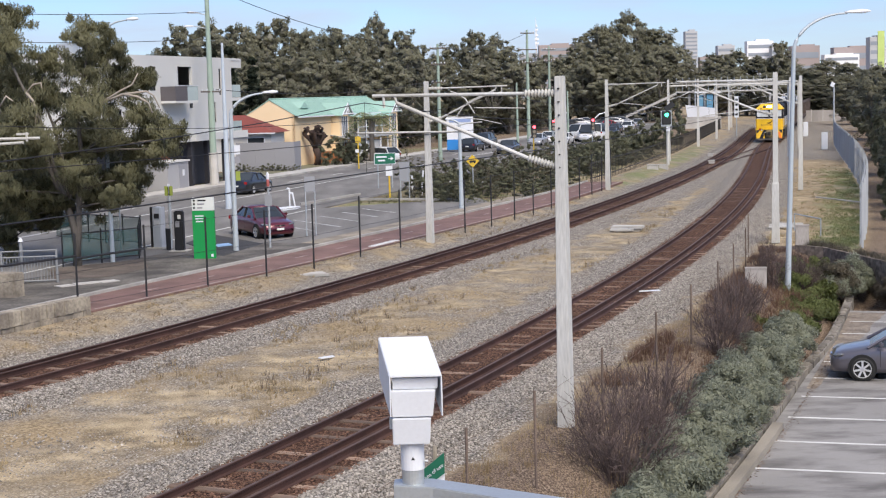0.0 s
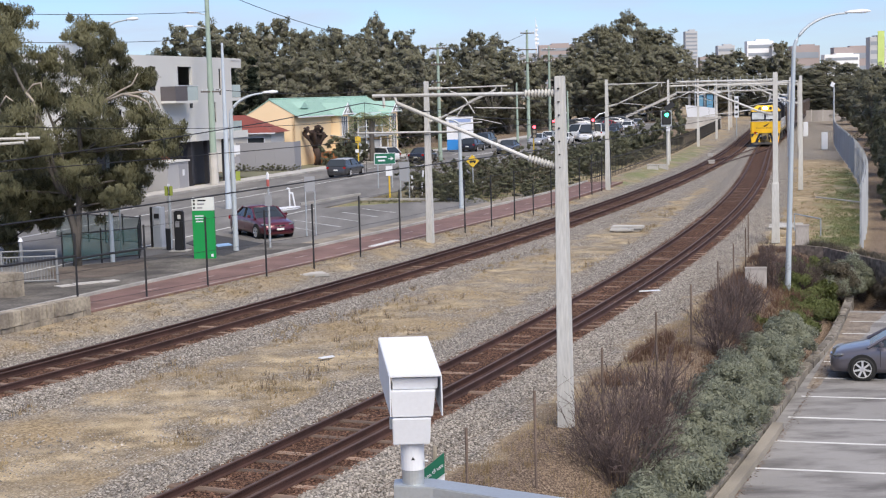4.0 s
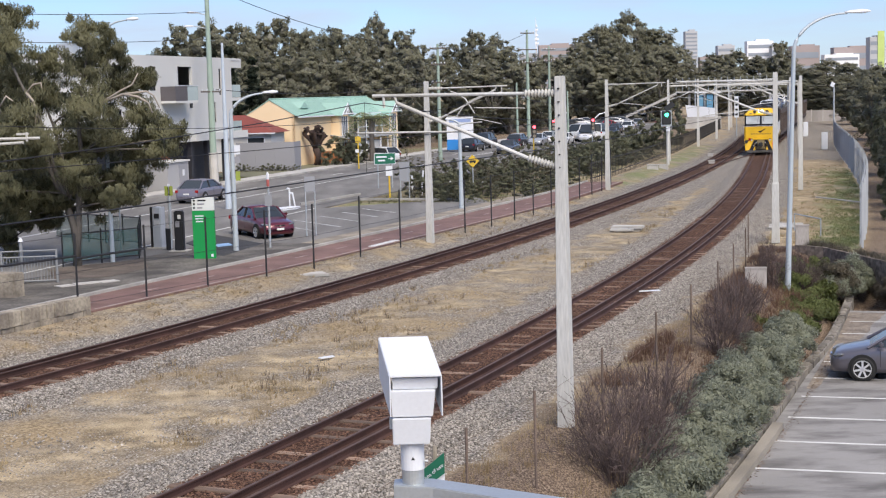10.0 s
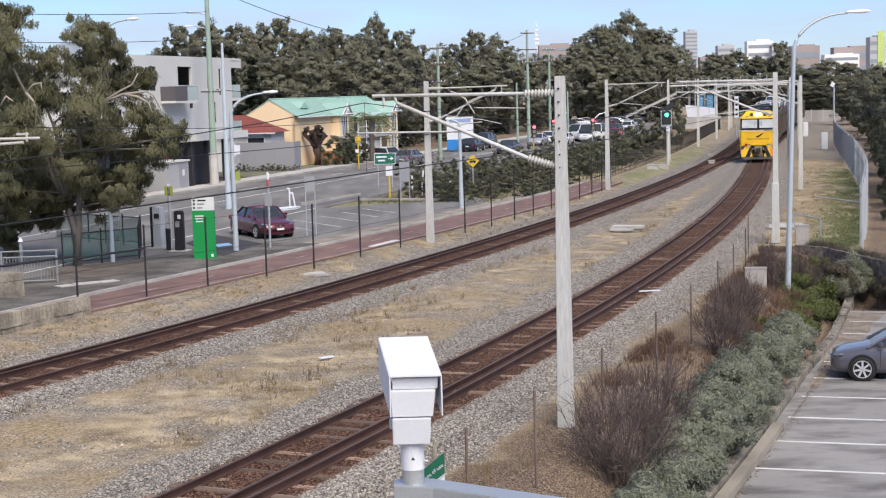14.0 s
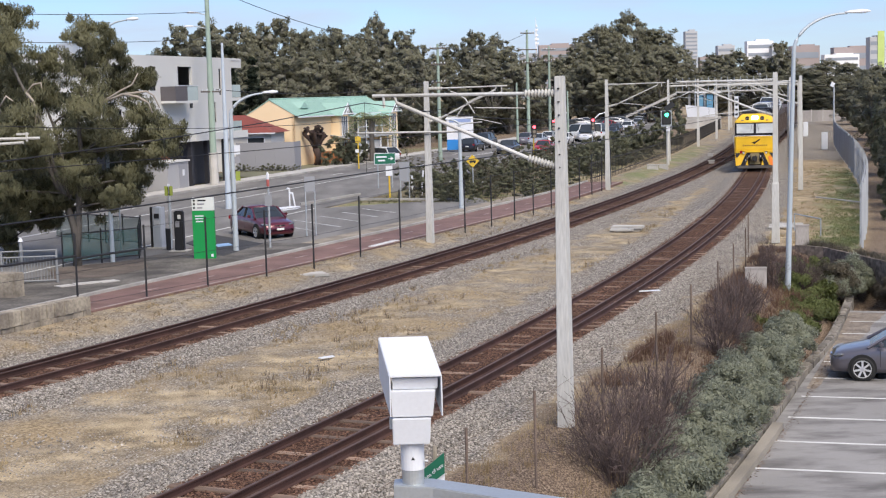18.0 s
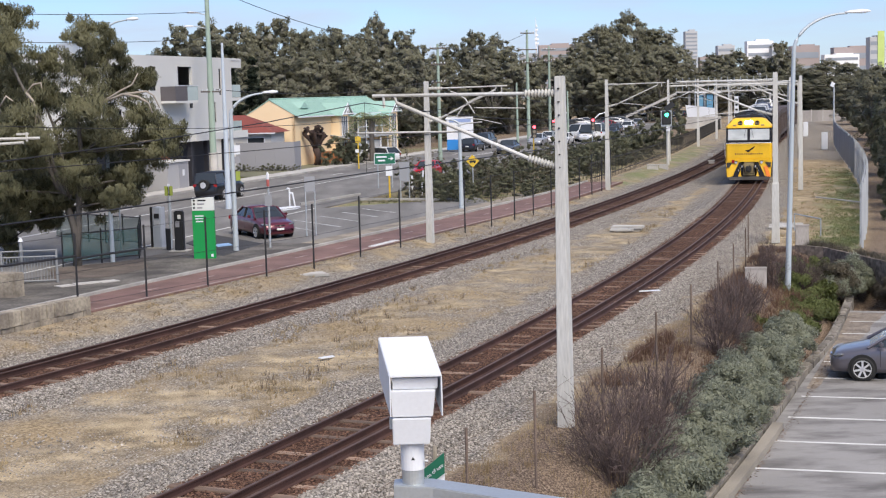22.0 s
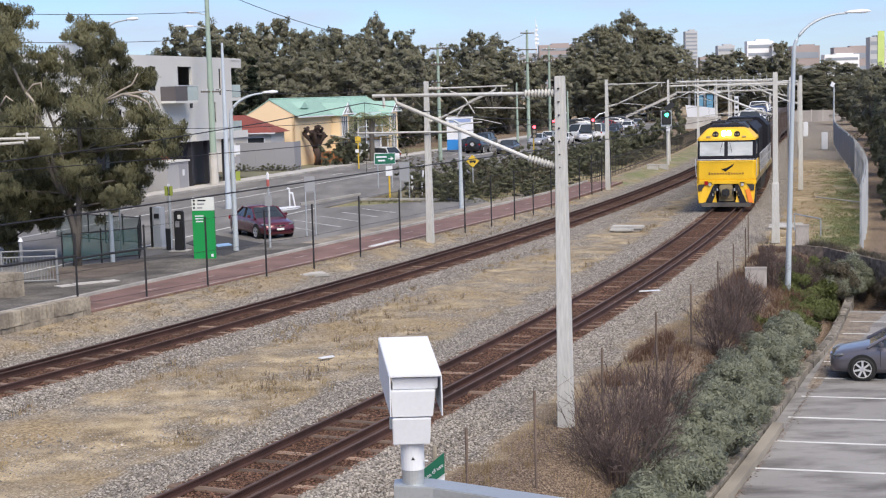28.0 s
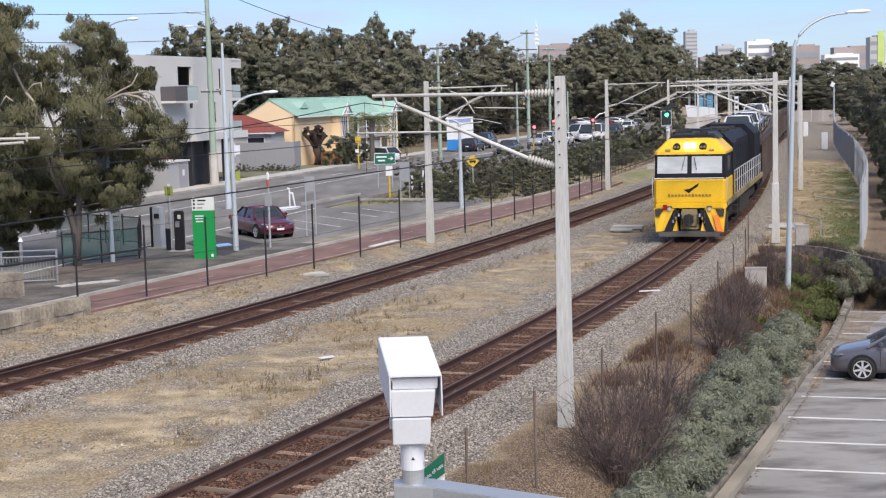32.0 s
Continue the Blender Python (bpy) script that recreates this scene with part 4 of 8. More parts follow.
        part("wiper_arm", tube(B(), [(sx * 0.20, 0.16, 3.38), (sx * 0.55, 0.14, 3.42), (sx * 0.80, 0.15, 3.39)], 0.012, 4), BLACKSTEEL, t)
        part("pillar_handrail", tube(B(), [(sx * 1.47, 0.06, 1.6), (sx * 1.50, 0.02, 1.9), (sx * 1.50, 0.02, 2.5)], 0.018, 5), ALLOY, t)
        part("cab_door", box(B(), sx * 1.455, 3.55, 2.45, 0.03, 0.75, 1.85), NAVY, t, "dark cab side door")
        for k in range(4):
            part("ladder_rung", box(B(), sx * 1.40, 4.75, 0.45 + 0.28 * k, 0.28, 0.40, 0.04), GRIME, t)
        part("cab_step", box(B(), sx * 1.30, 0.75, 0.62, 0.30, 0.5, 0.7), GRIME, t, bevel=0.02)
    part("exhaust_cowl", loft(B(), [[(-1.05, 1.7, 4.0), (1.05, 1.7, 4.0), (0.8, 1.9, 4.22), (-0.8, 1.9, 4.22)], [(-1.0, 4.3, 4.0), (1.0, 4.3, 4.0), (0.75, 4.1, 4.26), (-0.75, 4.1, 4.26)]]), BLACKSTEEL, t, "sooty black roof cowl")
    part("number_box", box(B(), -0.98, -0.075, 1.30, 0.18, 0.03, 0.20), TAILRED, t, "red lamp box")
    part("coupler", box(B(), 0, -0.30, 0.84, 0.36, 0.6, 0.34), BLACKSTEEL, t, "heavy black knuckle coupler", bevel=0.04)
    part("coupler_pin", tube(B(), [(0.05, -0.56, 0.60), (0.05, -0.56, 1.06)], 0.05, 8), GRIME, t)
    part("coupler_plate", box(B(), 0, -0.13, 0.84, 0.66, 0.10, 0.62), DULLYELLOW, t, "grimy yellow coupler surround", bevel=0.02)
    for sx in (-1, 1):
        for k in range(3):
            part("hose_bracket", box(B(), sx * (0.42 + 0.11 * k), -0.17, 0.98 - 0.13 * k, 0.06, 0.08, 0.12), DULLYELLOW if k % 2 else ALLOY, t)
    part("coupler_yoke", loft(B(), [[(-0.30, -0.05, 1.22), (0.30, -0.05, 1.22), (0.30, 0.2, 1.22), (-0.30, 0.2, 1.22)], [(-0.34, -0.10, 0.40), (0.34, -0.10, 0.40), (0.40, 0.2, 0.40), (-0.40, 0.2, 0.40)]]), DULLYELLOW, t)
    for k in range(5):
        x = -0.62 + 0.31 * k
        part("air_hose", tube(B(), [(x, -0.10, 1.05), (x + 0.02, -0.26, 0.85), (x + 0.05, -0.22, 0.62)], 0.028, 6), BLACKSTEEL, t)
    part("snow_plough", loft(B(), [[(-1.30, -0.20, 0.34), (1.30, -0.20, 0.34), (1.30, 0.0, 0.34), (-1.30, 0.0, 0.34)], [(-1.20, -0.30, 0.12), (1.20, -0.30, 0.12), (1.20, -0.22, 0.12), (-1.20, -0.22, 0.12)]]), mat("scuffed grey plough", (0.085, 0.075, 0.068), 0.8, 0.2, 5, 0.4, 0.3, 20), t, "scuffed grey plough blade")
    # flying-bird emblem and lettering bars on the nose
    part("emblem", loft(B(), [[(-0.24, -0.014, 2.00), (-0.02, -0.014, 1.86), (-0.02, 0.0, 1.86), (-0.24, 0.0, 2.00)], [(0.02, -0.014, 2.04), (0.06, -0.014, 1.93), (0.06, 0.0, 1.93), (0.02, 0.0, 2.04)], [(0.40, -0.014, 2.28), (0.34, -0.014, 2.14), (0.34, 0.0, 2.14), (0.40, 0.0, 2.28)]]), NAVY, t, "dark swooping bird emblem")
    for k in range(13):
        x = -0.82 + 0.137 * k
        part("lettering", box(B(), x, -0.008, 1.77, 0.095, 0.014, 0.085 if k not in (0, 7) else 0.13), mat("brown lettering", (0.30, 0.16, 0.03), 0.5, 0, 4, 0.1, 0) if k == 0 else bpy.data.materials["brown lettering"], t)
    # long hood
    def hood(y, w, zt, c):
        return [(-w, y, 1.5), (w, y, 1.5), (w, y, zt - c), (w - c, y, zt), (-w + c, y, zt), (-w, y, zt - c)]
    part("hood", loft(B(), [hood(4.4, 1.38, 4.12, 0.42), hood(6.2, 1.38, 4.12, 0.42), hood(6.3, 1.10, 4.05, 0.35), hood(20.9, 1.10, 4.05, 0.35)]), NAVY, t, "long dark blue engine hood")
    part("radiator", loft(B(), [hood(16.6, 1.40, 4.22, 0.5), hood(20.5, 1.40, 4.22, 0.5)]), NAVY, t, "wider radiator housing")
    for y in (7.4, 9.0, 12.0, 14.4):
        part("roof_vent", box(B(), 0, y, 4.10, 1.2, 1.1, 0.14), GRIME, t, bevel=0.03)
    for sx in (-1, 1):
        for k in range(9):
            part("hood_door", box(B(), sx * 1.105, 6.9 + 1.05 * k, 2.6, 0.02, 0.92, 1.7), NAVY, t)
        part("side_sill", box(B(), sx * 1.44, 11.4, 1.40, 0.06, 20.6, 0.24), DULLYELLOW, t, "grimy yellow side sill")
        for k in range(14):
            part("stanchion", tube(B(), [(sx * 1.40, 5.0 + 1.2 * k, 1.5), (sx * 1.40, 5.0 + 1.2 * k, 2.5)], 0.022, 5), ALLOY, t)
        part("handrail", tube(B(), [(sx * 1.40, 4.8, 2.5), (sx * 1.40, 21.0, 2.5)], 0.024, 6), ALLOY, t)
        part("handrail", tube(B(), [(sx * 1.40, 4.8, 2.05), (sx * 1.40, 21.0, 2.05)], 0.018, 5), ALLOY, t)
        part("fuel_tank", box(B(), sx * 0.75, 11, 0.78, 1.2, 5.6, 0.9), GRIME, t, bevel=0.12)
    soot = random.Random(12)
    for k in range(26):
        part("roof_fitting", box(B(), soot.uniform(-0.8, 0.8), soot.uniform(1.5, 6.0), 4.18 + soot.uniform(0, 0.1), soot.uniform(0.15, 0.6), soot.uniform(0.2, 0.7), soot.uniform(0.06, 0.22)), BLACKSTEEL if k % 3 else GRIME, t, bevel=0.02)
    part("deck", box(B(), 0, 11.2, 1.34, 2.86, 21.2, 0.30), GRIME, t)
    for yb in (4.3, 17.7):
        bm = B()
        for sx in (-1, 1):
            box(bm, sx * 1.05, yb, 0.72, 0.22, 4.4, 0.42)
        bg = part("bogie", bm, GRIME, t, "three-axle bogie frame", bevel=0.03)
        for k in (-1.7, 0, 1.7):
            for sx in (-1, 1):
                part("wheel", tube(B(), [(sx * 0.70, yb + k, 0.52), (sx * 0.83, yb + k, 0.52)], 0.52, 20), RUST, bg)
    return t


loco = build_loco()


def enlarge(t, k):
    """Widens and heightens a vehicle's parts about the rail."""
    for o in t.children_recursive:
        o.data.transform(Matrix.Diagonal((k, 1, k, 1)))


enlarge(loco, 1.055)


def build_wagon():
    """A two-deck car-carrying wagon."""
    t = thing("car_carrier_wagon", 0, 0, 0, 0, "brown double-deck car carrier wagon loaded with cars", "wagon", "car carrier wagons")
    L = 21.0
    part("underframe", box(B(), 0, L / 2, 1.0, 2.5, L, 0.35), GRIME, t)
    part("lower_deck", box(B(), 0, L / 2, 1.25, 2.7, L - 0.4, 0.08), WAGON, t)
    part("upper_deck", box(B(), 0, L / 2, 3.02, 2.8, L - 0.4, 0.10), WAGON, t)
    for sx in (-1, 1):
        part("side_rail", box(B(), sx * 1.42, L / 2, 3.30, 0.08, L - 0.4, 0.45), WAGON, t)
        part("sill", box(B(), sx * 1.40, L / 2, 1.05, 0.08, L - 0.4, 0.45), WAGON, t)
        for k in range(10):
            y = 0.6 + k * (L - 1.2) / 9
            part("side_post", box(B(), sx * 1.42, y, 2.1, 0.10, 0.14, 1.95), WAGON, t)
            if k < 9:
                part("side_panel", box(B(), sx * 1.40, y + (L - 1.2) / 18, 1.95, 0.03, (L - 1.2) / 9 - 0.16, 1.4), WAGON, t)
    for yb in (2.6, L - 2.6):
        bm = B()
        for sx in (-1, 1):
            box(bm, sx * 1.0, yb, 0.55, 0.18, 2.5, 0.34)
        bg = part("bogie", bm, GRIME, t, bevel=0.02)
        for k in (-0.9, 0.9):
            for sx in (-1, 1):
                part("wheel", tube(B(), [(sx * 0.70, yb + k, 0.46), (sx * 0.82, yb + k, 0.46)], 0.46, 16), RUST, bg)
    return t


WAGONS = [(build_wagon(), 22.9)]
for k in range(1, 5):
    WAGONS.append((copy_thing(WAGONS[0][0], pose(0, 200 + 22 * k, 0)), 22.9 + 22.0 * k))
enlarge(WAGONS[0][0], 1.055)
LOADS = []
LOADCOL = ("white", "darkgrey", "white", "silver", "blue", "white", "silver", "black", "white")
LOADSHAPE = ("wagon", "sedan", "wagon", "sedan", "hatch", "four_wheel_drive", "sedan", "hatch", "wagon")
for k in range(9):
    w = k // 4
    c = car(0, 100 + 6 * k, 3.09, 0, LOADSHAPE[k], LOADCOL[k], LOADCOL[k].replace("darkgrey", "dark grey") + " car carried on the upper deck of a wagon", "cars on the train")
    LOADS.append((c, WAGONS[w][1], 2.7 + 5.1 * (k % 4)))

# ---- cars on the roads and car parks ----
def facing(dx, dy):
    """The turn that points a car's nose along (dx, dy)."""
    return math.degrees(math.atan2(dx, -dy))


car(-8.62, 69.8, 0.0, facing(0.49, -0.87), "sedan", "maroon", "maroon sedan parked in the station car park")
car(12.86, 39.75, -1.585, facing(-BAYDIR.x, -BAYDIR.y), "hatch", "grey", "metallic grey hatchback with alloy wheels in a bay")
QUEUE = ((82, 4.4, "darkgrey", "four_wheel_drive", 1), (74, 5.0, "black", "wagon", 1), (66.5, 11.0, "darkgrey", "sedan", -1), (88, 9.2, "silver", "sedan", -1), (95, 9.0, "white", "hatch", -1), (90, 12.0, "white", "sedan", -1), (98, 13.4, "white", "van", -1), (121, 11.0, "silver", "sedan", -1), (113, 13.6, "black", "sedan", -1), (128, 11.4, "darkgrey", "hatch", -1), (140, 11.2, "white", "wagon", -1), (150, 6.5, "red", "hatch", 1), (160, 9.6, "silver", "sedan", -1))
for a, p, col, shp, way in QUEUE:
    q = rd(a, p, 0.008)
    car(q.x, q.y, q.z, facing(ROADD.x * way, ROADD.y * way), shp, col, {"darkgrey": "dark grey"}.get(col, col) + " " + shp.replace("_", " ") + " waiting in the traffic queue", "queued cars")
rq = random.Random(8)
for k in range(14):
    q = rd(168 + 7.5 * (k % 7) + rq.uniform(-.6, .6), 6 - 6.5 * (k // 7) - 3, 0.0)
    col = rq.choice(["white", "silver", "white", "darkgrey", "silver"])
    car(q.x, q.y, -0.05, facing(0.957, -0.29) + rq.uniform(-4, 4), "hatch" if k % 2 else "sedan", col, {"darkgrey": "dark grey"}.get(col, col) + " car parked in the roadside car yard", "car yard cars")

car(-6.0, 143.5, 0.0, facing(ROADD.x, ROADD.y) + 60, "wagon", "white", "white station wagon parked before the houses")
car(18.3, 186.0, 0.0, facing(ROADD.x, ROADD.y) + 80, "van", "white", "white van crossing at the junction")
LANE_FAR, LANE_NEAR = 6.9, 14.7
MOVERS = [
    (car(0, 0, 0, 0, "sedan", "black", "black sedan driving along the road"), 1, ((0, 9.5), (0.5, 14.4), (1, 19.8), (1.5, 25.0), (2, 30.3), (2.5, 35.2), (3, 39.8), (6, 70.0), (32, 340.0))),
    (car(0, 0, 0, 0, "wagon", "darkgrey", "dark grey station wagon with a pale roof on the road", roofcol="silver"), 1, ((0, -15.6), (0.5, -10.2), (1, -4.6), (1.5, 1.7), (2, 7.8), (2.5, 13.0), (3, 17.8), (3.5, 23.3), (6, 46.0), (7, 54.5), (9, 76.0), (32, 340.0))),
    (car(0, 0, 0, 0, "hatch", "lilac", "silvery lilac hatchback driving along the road"), 1, ((0, -117.0), (8, -22.5), (9, -11.0), (9.5, -4.6), (10.5, 8.4), (11, 14.3), (11.5, 20.0), (12, 25.5), (12.5, 30.8), (13, 35.6), (13.5, 40.2), (15, 56), (18, 92.0), (32, 260.0))),
    (car(0, 0, 0, 0, "four_wheel_drive", "black", "black four-wheel drive with a spare wheel on its back"), 1, ((0, -250.0), (20, -19.5), (21, -7.6), (21.5, -1.5), (22, 4.7), (22.5, 11.2), (23, 17.2), (23.5, 23.4), (24, 28.6), (24.5, 33.2), (25, 37.8), (27, 58.0), (32, 120.0))),
    (car(0, 0, 0, 0, "sports", "red", "bright red sports car driving towards the station"), -1, ((0, 260.0), (20, 46.0), (22, 26.0), (23, 17.0), (23.5, 12.2), (24, 6.7), (24.5, 1.1), (25, -4.7), (25.5, -10.5), (27, -28.0), (32, -88.0))),
]
# ---- walls with real openings ----
def pierced(material, parent, u0, u1, z0, z1, holes, place):
    """Panels that fill a wall but for its holes (u0, u1, z0, z1); place(u, z, depth) gives the points."""
    us = sorted({u0, u1, *[h[0] for h in holes], *[h[1] for h in holes]})
    zs = sorted({z0, z1, *[h[2] for h in holes], *[h[3] for h in holes]})
    for a, b in zip(us, us[1:]):
        run = None
        for c, d in zip(zs, zs[1:]):
            solid = not any(h[0] <= a and b <= h[1] and h[2] <= c and d <= h[3] for h in holes)
            if solid:
                run = (run[0], d) if run else (c, d)
            if run and (not solid or d == zs[-1]):
                bm = loft(B(), [[place(a, run[0], k), place(b, run[0], k), place(b, run[1], k), place(a, run[1], k)] for k in (0, 1)])
                part("wall_panel", bm, material, parent)
                run = None


def side_wall(u, z, k):
    return (-0.25 * k, u, z)


def pane(parent, u0, u1, z0, z1, depth=-0.16, material=None, name="window"):
    """A window in a wall that faces +x: frame and glass."""
    bm = B()
    box(bm, depth, (u0 + u1) / 2, (z0 + z1) / 2, 0.03, u1 - u0, z1 - z0)
    w = part(name, bm, material or GLASS, parent, "dark window glass")
    bm = B()
    for u in (u0 + 0.03, u1 - 0.03):
        box(bm, depth + 0.04, u, (z0 + z1) / 2, 0.07, 0.06, z1 - z0)
    for z in (z0 + 0.03, z1 - 0.03):
        box(bm, depth + 0.04, (u0 + u1) / 2, z, 0.07, u1 - u0 - 0.12, 0.06)
    part("frame", bm, BLACKSTEEL, w)
    return w


# ---- apartment building ----
def build_apartments():
    o = rd(0, -1.0)
    t = thing("apartment_building", o.x, o.y, -0.06, ROADRZ, "white rendered three-storey apartment building with balconies", "building")
    holes = [(15.0, 17.3, 6.60, 9.05), (10.6, 11.6, 7.3, 9.0), (20.0, 20.35, 6.9, 8.95), (22.0, 22.4, 6.9, 8.95), (21.0, 21.3, 4.8, 6.35), (22.5, 22.8, 4.8, 6.35), (5.0, 6.5, 7.3, 9.0), (5.0, 6.5, 4.4, 6.0)]
    pierced(WHITEWALL, t, 0, 24.3, 3.45, 9.80, holes, side_wall)
    part("end_wall", box(B(), -6, -0.13, 6.6, 12, 0.25, 6.35), WHITEWALL, t)
    part("end_wall", box(B(), -6, 24.15, 6.6, 11.4, 0.25, 6.25), WHITEWALL, t)
    part("back_wall", box(B(), -12, 12, 6.6, 0.25, 24, 6.35), WHITEWALL, t)
    part("roof", box(B(), -6, 12.9, 9.70, 11.9, 26.6, 0.16), WHITEWALL, t, "flat roof")
    part("parapet", box(B(), -1.6, 25.4, 9.42, 3.0, 2.1, 0.75), WHITEWALL, t, "cantilevered roof slab")
    part("floor_slab", box(B(), -6, 12, 3.55, 11.9, 24, 0.2), WHITEWALL, t)
    part("overhang", box(B(), 0.15, 21.5, 3.75, 0.5, 9.4, 0.55), WHITEWALL, t, "projecting white slab")
    for h in holes[1:]:
        pane(t, *h)
    # recess shade is painted: grey here where the other walls are white
    part("recess_wall", box(B(), -1.28, 16.1, 7.8, 0.06, 3.0, 2.6), GREYWALL, t, "balcony recess wall coloured grey for shade")
    part("door", box(B(), -1.2, 15.6, 7.7, 0.08, 0.9, 2.1), mat("terracotta door", (0.22, 0.06, 0.035), 0.7, 0, 3, 0.2, 0.1), t, "terracotta balcony door")
    # balcony on the street side
    b = part("balcony", box(B(), 0.55, 14.0, 6.45, 1.3, 3.7, 0.16), WHITEWALL, t, "street balcony")
    part("balustrade", box(B(), 1.17, 13.1, 7.05, 0.08, 1.9, 1.05), mat("brown grey panel", (0.10, 0.09, 0.095), 0.6, 0, 3, 0.1, 0.1), b, "dark balcony panel")
    part("glass_rail", box(B(), 1.17, 14.95, 7.05, 0.04, 1.7, 1.05), GLASSRAIL, b, "pale glass balustrade")
    part("rail", box(B(), 1.17, 14.0, 7.62, 0.09, 3.7, 0.06), ALLOY, b)
    part("side_panel", box(B(), 0.55, 12.2, 7.05, 1.2, 0.06, 1.05), bpy.data.materials["brown grey panel"], b, "dark balcony panel")
    part("vent", box(B(), 0.03, 16.95, 6.15, 0.06, 0.4, 0.35), BLACKSTEEL, t)
    # balconies at the end
    for z in (6.55, 3.65):
        b = part("balcony", box(B(), -1.7, 25.3, z, 3.2, 2.0, 0.26), WHITEWALL, t, "end balcony")
        part("glass_rail", box(B(), -0.16, 25.3, z + 0.65, 0.04, 1.9, 1.0), GLASSRAIL, b, "pale glass balustrade")
        part("glass_rail", box(B(), -1.7, 26.25, z + 0.65, 3.0, 0.04, 1.0), GLASSRAIL, b)
    # ground floor, set back and dark
    part("undercroft_wall", box(B(), -6.2, 12.5, 1.75, 9.5, 23, 3.4), DARKWALL, t, "charcoal ground-floor wall")
    part("timber_panel", box(B(), -1.25, 14.4, 2.4, 0.12, 2.2, 2.0), mat("orange timber cladding", (0.30, 0.10, 0.03), 0.7, 0, 8, 0.3, 0.2, stretch=(1, 6, 1)), t, "orange timber cladding")
    for y in (17.2, 20.0, 23.2):
        part("column", box(B(), -0.35, y, 1.75, 0.35, 0.35, 3.4), DARKWALL, t)
    part("roof_unit", box(B(), -5.0, 9.0, 10.3, 1.3, 2.2, 0.9), GALV, t, "roof plant unit")
    return t


GLASSRAIL = mat("pale green glass", (0.38, 0.45, 0.45), 0.08, 0, 3, 0.1, 0, spec=0.7)
build_apartments()
kiosk = thing("substation_kiosk", *rd(13.0, 0.0 - 0.2)[:2], -0.06, ROADRZ, "grey rendered meter kiosk with a dark door", "kiosk")
part("body", box(B(), -1.3, 0, 1.05, 2.4, 3.4, 2.1), mat("grey render", (0.36, 0.36, 0.37), 0.8, 0, 2, 0.12, 0.1), kiosk, bevel=0.03)
part("roof", box(B(), -1.3, 0, 2.16, 2.6, 3.6, 0.12), WHITEWALL, kiosk)
part("door", box(B(), -0.09, 0.75, 1.0, 0.06, 1.3, 1.85), GREYWALL, kiosk, "dark grey metal door")
part("notice", box(B(), -0.05, 0.75, 1.3, 0.03, 0.3, 0.45), WHITEPAINT, kiosk, "small white notice")

# ---- grey panel fence, red-roofed and cream houses ----
gf = thing("fence", -18.2, 131.2, -0.06, -8, "tall grey metal panel fence beside the footpath", "fence")
for k in range(3):
    part("panel", box(B(), 0.88 + 1.76 * k, 0, 1.33, 1.75, 0.06, 2.62), GREYWALL, gf)
    part("post", box(B(), 0.02 + 1.76 * k, 0.02, 1.34, 0.07, 0.07, 2.66), GREYWALL, gf)
part("return_panel", box(B(), 5.3, 1.2, 1.33, 0.06, 2.4, 2.62), GREYWALL, gf)

rh = thing("house", -19.0, 133.2, -0.06, -10, "white house with a red tiled hip roof", "house")
part("wall", box(B(), 0, 2.4, 1.75, 7.6, 4.4, 3.5), WHITEWALL, rh)
part("roof", loft(B(), [[(-4.3, -0.3, 3.45), (4.3, -0.3, 3.45), (4.3, 5.0, 3.45), (-4.3, 5.0, 3.45)], [(-1.2, 2.2, 5.05), (0.8, 2.2, 5.05), (0.8, 2.5, 5.05), (-1.2, 2.5, 5.05)]]), ROOFRED, rh, "red tiled hip roof")
part("gutter", box(B(), 0, -0.34, 3.42, 8.7, 0.08, 0.10), WHITEPAINT, rh)
part("window", box(B(), 2.4, 0.17, 2.6, 1.5, 0.06, 0.8), GLASS, rh)
part("window_frame", box(B(), 2.4, 0.18, 2.6, 1.65, 0.04, 0.95), WHITEPAINT, rh)


